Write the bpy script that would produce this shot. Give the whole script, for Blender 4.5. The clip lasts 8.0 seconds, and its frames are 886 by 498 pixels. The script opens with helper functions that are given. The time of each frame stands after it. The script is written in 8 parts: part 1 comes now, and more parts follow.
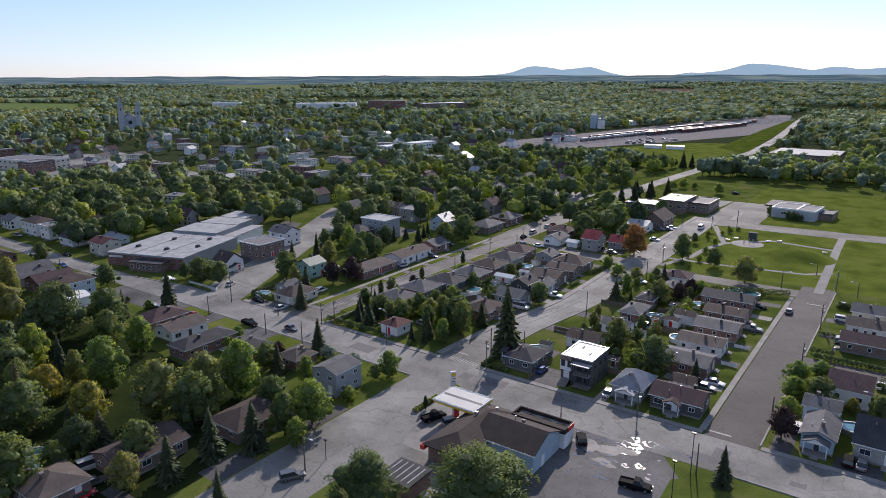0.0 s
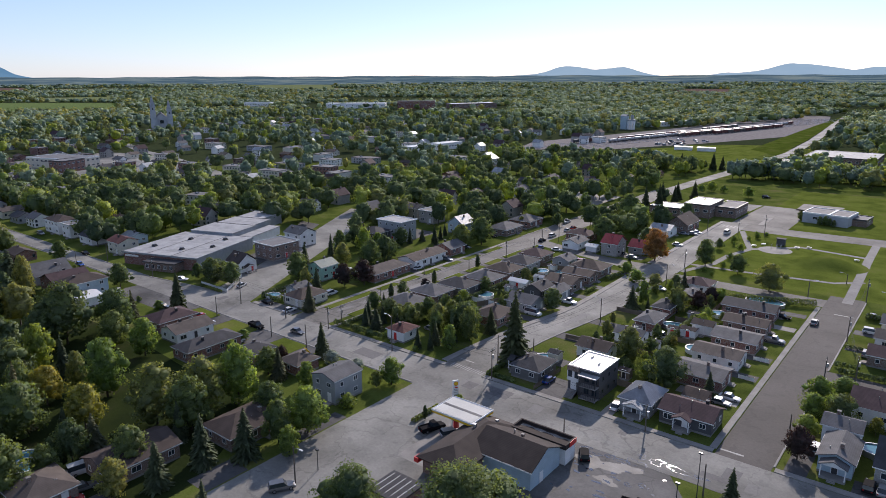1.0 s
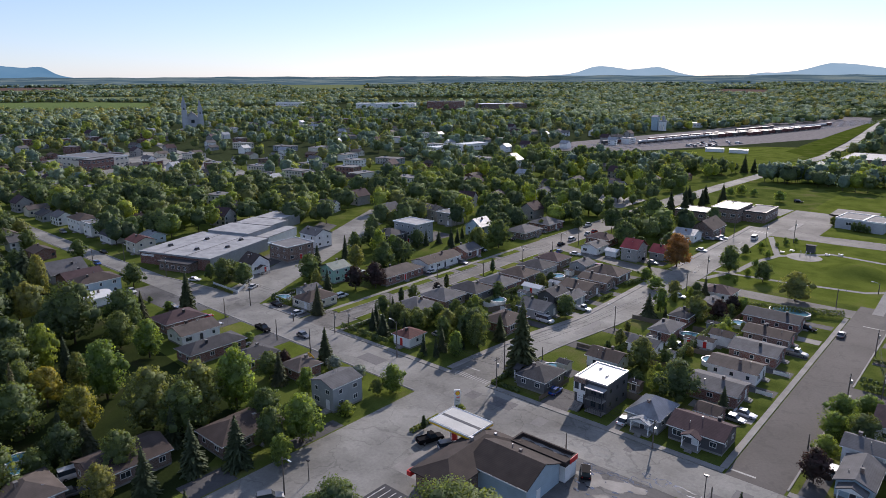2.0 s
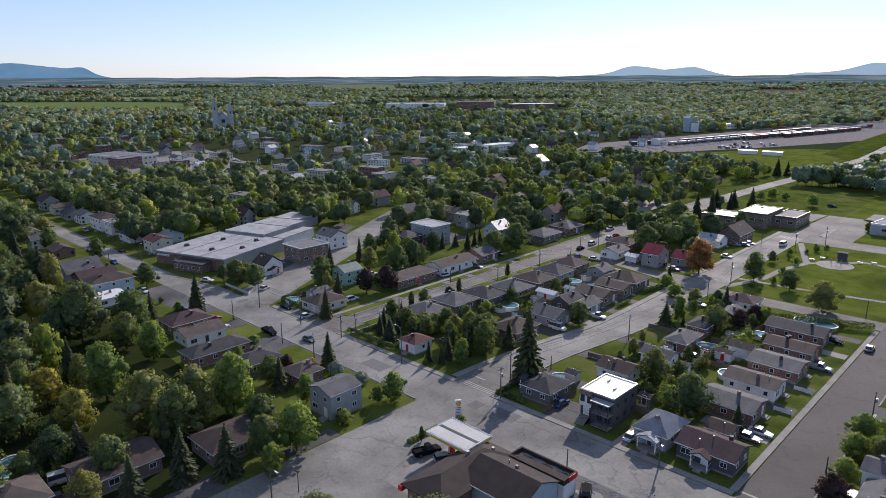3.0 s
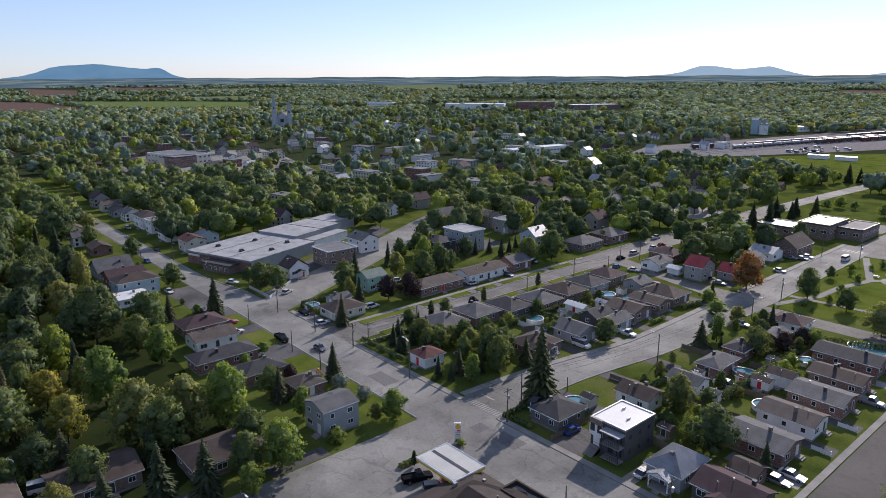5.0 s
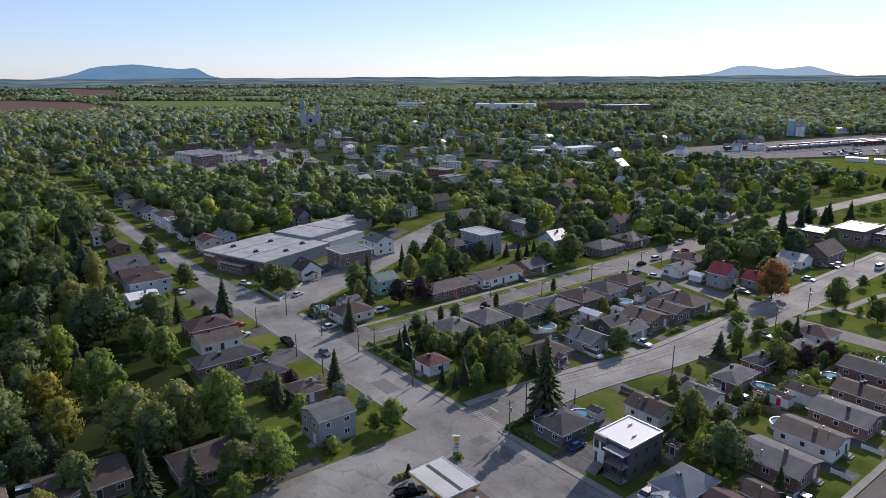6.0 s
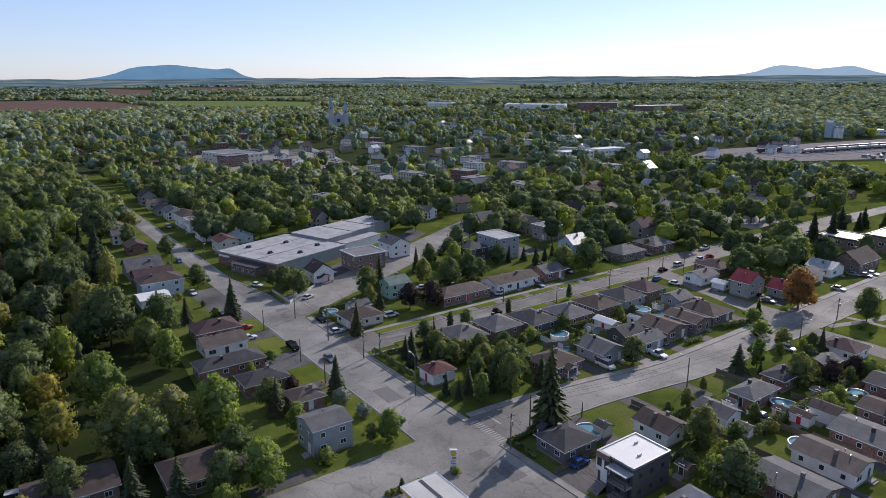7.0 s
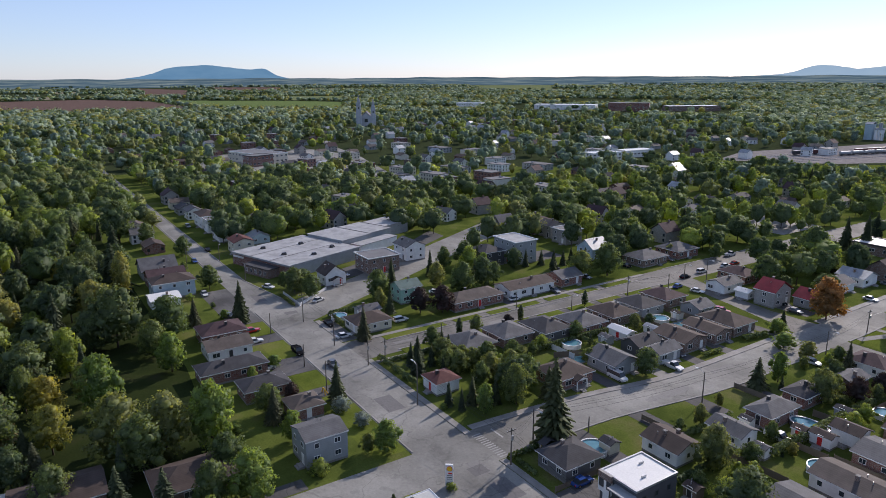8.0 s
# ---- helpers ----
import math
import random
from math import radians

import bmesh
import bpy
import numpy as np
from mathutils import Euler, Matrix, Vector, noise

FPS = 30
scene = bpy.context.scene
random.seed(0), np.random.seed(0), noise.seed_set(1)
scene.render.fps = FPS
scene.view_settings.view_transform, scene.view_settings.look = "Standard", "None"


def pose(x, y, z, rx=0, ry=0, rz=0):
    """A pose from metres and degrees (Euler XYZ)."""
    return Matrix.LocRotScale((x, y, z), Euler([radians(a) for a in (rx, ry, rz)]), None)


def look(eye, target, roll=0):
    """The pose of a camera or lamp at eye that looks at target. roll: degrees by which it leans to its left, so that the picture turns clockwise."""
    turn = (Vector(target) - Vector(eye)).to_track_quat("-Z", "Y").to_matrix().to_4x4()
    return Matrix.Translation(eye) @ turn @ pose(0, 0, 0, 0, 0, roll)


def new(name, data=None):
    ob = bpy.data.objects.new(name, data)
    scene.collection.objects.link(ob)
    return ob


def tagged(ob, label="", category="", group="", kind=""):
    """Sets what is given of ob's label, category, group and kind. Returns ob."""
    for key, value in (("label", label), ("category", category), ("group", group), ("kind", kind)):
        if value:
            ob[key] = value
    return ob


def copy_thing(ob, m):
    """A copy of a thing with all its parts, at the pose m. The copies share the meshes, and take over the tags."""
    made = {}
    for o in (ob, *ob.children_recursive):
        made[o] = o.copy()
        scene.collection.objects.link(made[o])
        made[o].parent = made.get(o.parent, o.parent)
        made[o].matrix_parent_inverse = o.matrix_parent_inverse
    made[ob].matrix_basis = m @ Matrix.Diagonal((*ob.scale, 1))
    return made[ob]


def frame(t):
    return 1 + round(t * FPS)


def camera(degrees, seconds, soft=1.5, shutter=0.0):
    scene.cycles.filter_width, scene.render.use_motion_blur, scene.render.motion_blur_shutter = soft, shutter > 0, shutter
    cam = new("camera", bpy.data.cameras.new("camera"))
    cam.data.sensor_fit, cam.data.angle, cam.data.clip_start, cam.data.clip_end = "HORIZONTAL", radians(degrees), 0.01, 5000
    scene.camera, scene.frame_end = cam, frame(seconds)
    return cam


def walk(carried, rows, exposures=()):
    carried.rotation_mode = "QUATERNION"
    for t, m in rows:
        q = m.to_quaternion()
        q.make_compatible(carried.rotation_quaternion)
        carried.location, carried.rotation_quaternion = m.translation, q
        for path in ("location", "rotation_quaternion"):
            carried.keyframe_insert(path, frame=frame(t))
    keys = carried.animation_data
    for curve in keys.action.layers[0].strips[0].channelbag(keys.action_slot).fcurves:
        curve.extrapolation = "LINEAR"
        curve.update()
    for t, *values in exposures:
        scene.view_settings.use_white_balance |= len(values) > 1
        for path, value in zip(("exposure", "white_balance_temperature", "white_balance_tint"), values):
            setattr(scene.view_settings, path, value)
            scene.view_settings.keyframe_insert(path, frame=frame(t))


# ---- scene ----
EXPO, KELVIN, TINT = -0.04, 6250, 18
cam = camera(66.5, 8.0, soft=0.6)
PATH = [
    (0, (0.460, 1.490, 70.373), (-56.105, 80.085, 45.408), -0.20),
    (0.5, (1.602, 5.101, 70.373), (-56.776, 82.363, 45.422), -0.21),
    (1, (2.659, 8.744, 70.373), (-57.509, 84.625, 45.436), -0.21),
    (1.5, (3.626, 12.414, 70.373), (-58.304, 86.869, 45.451), -0.22),
    (3, (5.964, 23.560, 70.374), (-61.068, 93.472, 45.493), -0.24),
    (3.5, (6.546, 27.309, 70.374), (-62.118, 95.625, 45.507), -0.25),
    (4, (7.025, 31.071, 70.374), (-63.232, 97.751, 45.521), -0.26),
    (4.5, (7.398, 34.841, 70.374), (-64.413, 99.850, 45.535), -0.27),
    (6, (7.853, 46.170, 70.374), (-68.362, 105.974, 45.577), -0.29),
    (6.5, (7.774, 49.943, 70.374), (-69.818, 107.954, 45.592), -0.30),
    (7, (7.575, 53.708, 70.374), (-71.347, 109.902, 45.606), -0.31),
    (7.5, (7.253, 57.463, 70.374), (-72.951, 111.819, 45.620), -0.31),
    (8, (6.805, 61.204, 70.375), (-74.631, 113.702, 45.634), -0.32),
]
walk(cam, [(t, look(eye, target, roll)) for t, eye, target, roll in PATH], [(0.0, EXPO, KELVIN, TINT), (8.0, EXPO, KELVIN, TINT)])

# ---- light ----
SUN_AZ, SUN_EL = 108.0, 30.0          # degrees from +x, and above the ground
world = bpy.data.worlds.new("world")
scene.world = world
world.use_nodes = True
wn = world.node_tree.nodes
wn.clear()
sky = wn.new("ShaderNodeTexSky")
sky.sky_type, sky.sun_disc = "NISHITA", False
sky.sun_elevation, sky.sun_rotation = radians(SUN_EL), radians(90 - SUN_AZ)
sky.altitude, sky.air_density, sky.dust_density, sky.ozone_density = 60, 0.9, 0.2, 5.0
wback = wn.new("ShaderNodeBackground")
wback.inputs[1].default_value = 0.145
wout = wn.new("ShaderNodeOutputWorld")
wtint = wn.new("ShaderNodeMix")
wtint.data_type, wtint.blend_type = "RGBA", "MULTIPLY"
wtint.inputs[0].default_value, wtint.inputs[7].default_value = 1.0, (0.99, 0.955, 1.03, 1)
world.node_tree.links.new(sky.outputs[0], wtint.inputs[6])
wveil = wn.new("ShaderNodeMix")
wveil.data_type = "RGBA"
wveil.inputs[0].default_value, wveil.inputs[7].default_value = 0.33, (4.3, 5.0, 5.7, 1)   # thin high cloud over the whole sky
world.node_tree.links.new(wtint.outputs[2], wveil.inputs[6])
world.node_tree.links.new(wveil.outputs[2], wback.inputs[0])
world.node_tree.links.new(wback.outputs[0], wout.inputs[0])
sun = new("sun", bpy.data.lights.new("sun", "SUN"))
sun.data.energy, sun.data.angle, sun.data.color = 4.7, radians(0.6), (1.0, 0.90, 0.77)
a, e = radians(SUN_AZ), radians(SUN_EL)
sun.matrix_world = look((math.cos(a) * math.cos(e) * 300, math.sin(a) * math.cos(e) * 300, math.sin(e) * 300), (0, 0, 0))


# ---- materials ----
def material(name):
    m = bpy.data.materials.new(name)
    m.use_nodes = True
    nt = m.node_tree
    return m, nt, nt.nodes["Principled BSDF"], nt.nodes["Material Output"]


def ramp(nt, fac, stops):
    r = nt.nodes.new("ShaderNodeValToRGB")
    els = r.color_ramp.elements
    while len(els) < len(stops):
        els.new(0.5)
    for el, (p, c) in zip(els, stops):
        el.position, el.color = p, (*c, 1)
    nt.links.new(fac, r.inputs[0])
    return r.outputs[0]


def noise_fac(nt, scale, detail=4.0, coords="Object", rough=0.55):
    tc = nt.nodes.new("ShaderNodeTexCoord")
    n = nt.nodes.new("ShaderNodeTexNoise")
    n.inputs["Scale"].default_value, n.inputs["Detail"].default_value, n.inputs["Roughness"].default_value = scale, detail, rough
    nt.links.new(tc.outputs[coords], n.inputs["Vector"])
    return n.outputs[0]


def mixed(nt, fac, one, two, how="MIX"):
    mx = nt.nodes.new("ShaderNodeMix")
    mx.data_type, mx.blend_type = "RGBA", how
    for sock, v in ((mx.inputs[0], fac), (mx.inputs[6], one), (mx.inputs[7], two)):
        if isinstance(v, (int, float)):
            sock.default_value = v
        elif isinstance(v, tuple):
            sock.default_value = (*v, 1)
        else:
            nt.links.new(v, sock)
    return mx.outputs[2]


def bump(nt, bsdf, height, strength=0.3, distance=0.05):
    b = nt.nodes.new("ShaderNodeBump")
    b.inputs["Strength"].default_value, b.inputs["Distance"].default_value = strength, distance
    nt.links.new(height, b.inputs["Height"])
    nt.links.new(b.outputs[0], bsdf.inputs["Normal"])


def shade(c, k):
    return tuple(min(1.0, v * k) for v in c)


def plain(name, c, rough=0.6, metal=0.0, vary=0.25, grain=3.0, spec=0.4, per_object=0.0):
    """A surface with a coarse stain and a fine grain over one base colour."""
    m, nt, b, _ = material(name)
    coarse = ramp(nt, noise_fac(nt, 0.25), [(0.3, shade(c, 1 - vary)), (0.7, shade(c, 1 + vary * 0.6))])
    fine = ramp(nt, noise_fac(nt, grain, 6.0), [(0.3, (0.82, 0.82, 0.82)), (0.7, (1.0, 1.0, 1.0))])
    col = mixed(nt, 0.8, coarse, fine, "MULTIPLY")
    if per_object:
        oi = nt.nodes.new("ShaderNodeObjectInfo")
        col = mixed(nt, 1.0, col, ramp(nt, oi.outputs["Random"], [(0.0, (1 - per_object,) * 3), (1.0, (1.0,) * 3)]), "MULTIPLY")
    nt.links.new(col, b.inputs["Base Color"])
    b.inputs["Roughness"].default_value, b.inputs["Metallic"].default_value = rough, metal
    b.inputs["Specular IOR Level"].default_value = spec
    return m


def asphalt(name, c, patch=0.25, rough=0.85, crack=0.45):
    """Worn asphalt: broad repair patches, tyre-polished mottling, dark sealed cracks, fine stones."""
    m, nt, b, _ = material(name)
    tc = nt.nodes.new("ShaderNodeTexCoord")
    broad = ramp(nt, noise_fac(nt, 0.06, 5.0), [(0.35, shade(c, 1 - patch)), (0.65, shade(c, 1 + patch))])
    fine = ramp(nt, noise_fac(nt, 1.6, 8.0, rough=0.7), [(0.3, (0.74, 0.74, 0.75)), (0.7, (1.0, 1.0, 1.0))])
    col = mixed(nt, 1.0, broad, fine, "MULTIPLY")
    warp = nt.nodes.new("ShaderNodeTexNoise")
    warp.inputs["Scale"].default_value, warp.inputs["Detail"].default_value = 0.12, 4.0
    nt.links.new(tc.outputs["Object"], warp.inputs["Vector"])
    vm = nt.nodes.new("ShaderNodeVectorMath")
    vm.operation = "MULTIPLY_ADD"
    vm.inputs[1].default_value = (16, 16, 0)
    nt.links.new(warp.outputs[1], vm.inputs[0])
    nt.links.new(tc.outputs["Object"], vm.inputs[2])
    vor = nt.nodes.new("ShaderNodeTexVoronoi")
    vor.feature = "DISTANCE_TO_EDGE"
    vor.inputs["Scale"].default_value = 0.085
    nt.links.new(vm.outputs[0], vor.inputs["Vector"])
    lines = ramp(nt, vor.outputs["Distance"], [(0.0, (1 - crack,) * 3), (0.009, (1 - crack * 0.6,) * 3), (0.017, (1, 1, 1))])
    where = ramp(nt, noise_fac(nt, 0.05, 3.0), [(0.38, (0, 0, 0)), (0.52, (1, 1, 1))])
    col = mixed(nt, where, col, mixed(nt, 0.9, col, lines, "MULTIPLY"))
    patch_fac = ramp(nt, noise_fac(nt, 0.35, 2.0), [(0.60, (1, 1, 1)), (0.63, (0.84, 0.84, 0.85))])
    col = mixed(nt, 0.8, col, patch_fac, "MULTIPLY")
    nt.links.new(col, b.inputs["Base Color"])
    b.inputs["Roughness"].default_value = rough
    b.inputs["Specular IOR Level"].default_value = 0.3
    bump(nt, b, noise_fac(nt, 14, 4.0), 0.25, 0.02)
    return m


def leafage(name, dark, light, tip=(1.0, 0.97, 0.75), glow=0.5, gloss=0.03):
    """Leaves that let some of the sun through; each tree and each leaf clump has its own tone."""
    m, nt, b, out = material(name)
    nt.nodes.remove(b)
    dark, light = (tuple(v * k for v, k in zip(c, (0.93, 1.02, 1.40))) for c in (dark, light))
    oi, geo = nt.nodes.new("ShaderNodeObjectInfo"), nt.nodes.new("ShaderNodeNewGeometry")
    col = ramp(nt, geo.outputs["Random Per Island"], [(0.0, tuple(0.6 * x + 0.4 * y for x, y in zip(dark, light))), (0.8, light), (1.0, tuple(x * y for x, y in zip(shade(light, 1.3), tip)))])
    col = mixed(nt, 1.0, col, ramp(nt, oi.outputs["Random"], [(0.0, (0.66, 0.74, 0.72)), (0.6, (1.0, 1.0, 0.95)), (1.0, (1.2, 1.08, 0.85))]), "MULTIPLY")
    tone = ramp(nt, noise_fac(nt, 0.06, 2.0), [(0.3, (0.66, 0.76, 0.74)), (0.7, (1.28, 1.2, 0.9))])
    col = mixed(nt, 1.0, col, tone, "MULTIPLY")
    fleck = noise_fac(nt, 1.1, 6.0, rough=0.75)
    col = mixed(nt, 1.0, col, ramp(nt, fleck, [(0.3, (0.62, 0.64, 0.67)), (0.5, (1.0, 1.0, 1.0)), (0.7, (1.28, 1.25, 1.16))]), "MULTIPLY")
    col = mixed(nt, 1.0, col, ramp(nt, noise_fac(nt, 0.4, 3.0), [(0.35, (0.68, 0.7, 0.72)), (0.65, (1.18, 1.16, 1.08))]), "MULTIPLY")
    d, tr, mx = nt.nodes.new("ShaderNodeBsdfDiffuse"), nt.nodes.new("ShaderNodeBsdfTranslucent"), nt.nodes.new("ShaderNodeMixShader")
    nt.links.new(col, d.inputs[0])
    nt.links.new(mixed(nt, 1.0, col, (1.72, 1.58, 0.78), "MULTIPLY"), tr.inputs[0])
    mx.inputs[0].default_value = glow
    nt.links.new(d.outputs[0], mx.inputs[1])
    nt.links.new(tr.outputs[0], mx.inputs[2])
    gl, sheen = nt.nodes.new("ShaderNodeBsdfGlossy"), nt.nodes.new("ShaderNodeMixShader")
    gl.inputs["Roughness"].default_value = 0.6
    gl.inputs["Color"].default_value = (0.8, 0.9, 0.75, 1)
    bp = nt.nodes.new("ShaderNodeBump")
    bp.inputs["Strength"].default_value, bp.inputs["Distance"].default_value = 0.8, 0.6
    nt.links.new(fleck, bp.inputs["Height"])
    nt.links.new(bp.outputs[0], d.inputs["Normal"])
    sheen.inputs[0].default_value = gloss
    nt.links.new(mx.outputs[0], sheen.inputs[1])
    nt.links.new(gl.outputs[0], sheen.inputs[2])
    nt.links.new(sheen.outputs[0], out.inputs[0])
    return m


def grass(name, dark, light, dry):
    m, nt, b, _ = material(name)
    col = ramp(nt, noise_fac(nt, 0.09, 6.0), [(0.3, dark), (0.55, light), (0.74, dry)])
    fine = ramp(nt, noise_fac(nt, 2.2, 8.0, rough=0.75), [(0.25, (0.55, 0.6, 0.5)), (0.7, (1.0, 1.0, 1.0))])
    nt.links.new(mixed(nt, 1.0, col, fine, "MULTIPLY"), b.inputs["Base Color"])
    b.inputs["Roughness"].default_value = 0.9
    b.inputs["Specular IOR Level"].default_value = 0.0
    bump(nt, b, noise_fac(nt, 5, 6.0), 0.5, 0.1)
    return m


def shingle(name, c, metal=0.0, rough=0.85):
    """Roof covering with faint courses, streaks and patches."""
    m, nt, b, _ = material(name)
    tc = nt.nodes.new("ShaderNodeTexCoord")
    w = nt.nodes.new("ShaderNodeTexWave")
    w.bands_direction = "Z"
    w.inputs["Scale"].default_value, w.inputs["Distortion"].default_value, w.inputs["Detail"].default_value = 2.4, 0.8, 2.0
    nt.links.new(tc.outputs["Object"], w.inputs["Vector"])
    broad = ramp(nt, noise_fac(nt, 0.4, 5.0), [(0.3, shade(c, 0.72)), (0.7, shade(c, 1.2))])
    course = ramp(nt, w.outputs[0], [(0.0, (0.8, 0.8, 0.8)), (0.3, (1, 1, 1))])
    col = mixed(nt, 0.6, broad, course, "MULTIPLY")
    col = mixed(nt, 0.8, col, ramp(nt, noise_fac(nt, 6, 6.0, rough=0.8), [(0.3, (0.7, 0.7, 0.7)), (0.7, (1, 1, 1))]), "MULTIPLY")
    nt.links.new(col, b.inputs["Base Color"])
    b.inputs["Roughness"].default_value, b.inputs["Metallic"].default_value = rough, metal
    b.inputs["Specular IOR Level"].default_value = 0.3
    bump(nt, b, w.outputs[0], 0.3, 0.02)
    return m


def siding(name, c, step=9.0):
    """Horizontal clapboards with slight weathering."""
    m, nt, b, _ = material(name)
    tc = nt.nodes.new("ShaderNodeTexCoord")
    w = nt.nodes.new("ShaderNodeTexWave")
    w.bands_direction, w.wave_profile = "Z", "SAW"
    w.inputs["Scale"].default_value = step / 6.283 * 0.5
    nt.links.new(tc.outputs["Object"], w.inputs["Vector"])
    col = ramp(nt, noise_fac(nt, 0.5, 5.0), [(0.3, shade(c, 0.85)), (0.7, shade(c, 1.05))])
    col = mixed(nt, 0.5, col, ramp(nt, w.outputs[0], [(0.0, (0.75,) * 3), (0.15, (1.0,) * 3)]), "MULTIPLY")
    nt.links.new(col, b.inputs["Base Color"])
    b.inputs["Roughness"].default_value = 0.55
    bump(nt, b, w.outputs[0], 0.4, 0.02)
    return m


def brickwork(name, c, mortar=(0.35, 0.33, 0.3)):
    m, nt, b, _ = material(name)
    tc = nt.nodes.new("ShaderNodeTexCoord")
    sep, com, add = nt.nodes.new("ShaderNodeSeparateXYZ"), nt.nodes.new("ShaderNodeCombineXYZ"), nt.nodes.new("ShaderNodeMath")
    nt.links.new(tc.outputs["Object"], sep.inputs[0])
    nt.links.new(sep.outputs[0], add.inputs[0])
    nt.links.new(sep.outputs[1], add.inputs[1])
    nt.links.new(add.outputs[0], com.inputs[0])
    nt.links.new(sep.outputs[2], com.inputs[1])
    br = nt.nodes.new("ShaderNodeTexBrick")
    nt.links.new(com.outputs[0], br.inputs["Vector"])
    br.inputs["Scale"].default_value = 1.0
    br.inputs["Brick Width"].default_value, br.inputs["Row Height"].default_value, br.inputs["Mortar Size"].default_value = 0.22, 0.075, 0.008
    for i, v in zip((1, 2, 3), (shade(c, 0.8), shade(c, 1.2), mortar)):
        br.inputs[i].default_value = (*v, 1)
    col = mixed(nt, 0.8, br.outputs[0], ramp(nt, noise_fac(nt, 0.6, 5.0), [(0.3, (0.75,) * 3), (0.7, (1.0,) * 3)]), "MULTIPLY")
    nt.links.new(col, b.inputs["Base Color"])
    b.inputs["Roughness"].default_value = 0.85
    return m


def shiny(name, c, rough=0.1, metal=0.0, coat=0.0, spec=0.5):
    m, nt, b, _ = material(name)
    nt.links.new(ramp(nt, noise_fac(nt, 0.8, 3.0), [(0.3, shade(c, 0.9)), (0.7, shade(c, 1.08))]), b.inputs["Base Color"])
    b.inputs["Roughness"].default_value, b.inputs["Metallic"].default_value = rough, metal
    b.inputs["Coat Weight"].default_value = coat
    b.inputs["Specular IOR Level"].default_value = spec
    return m


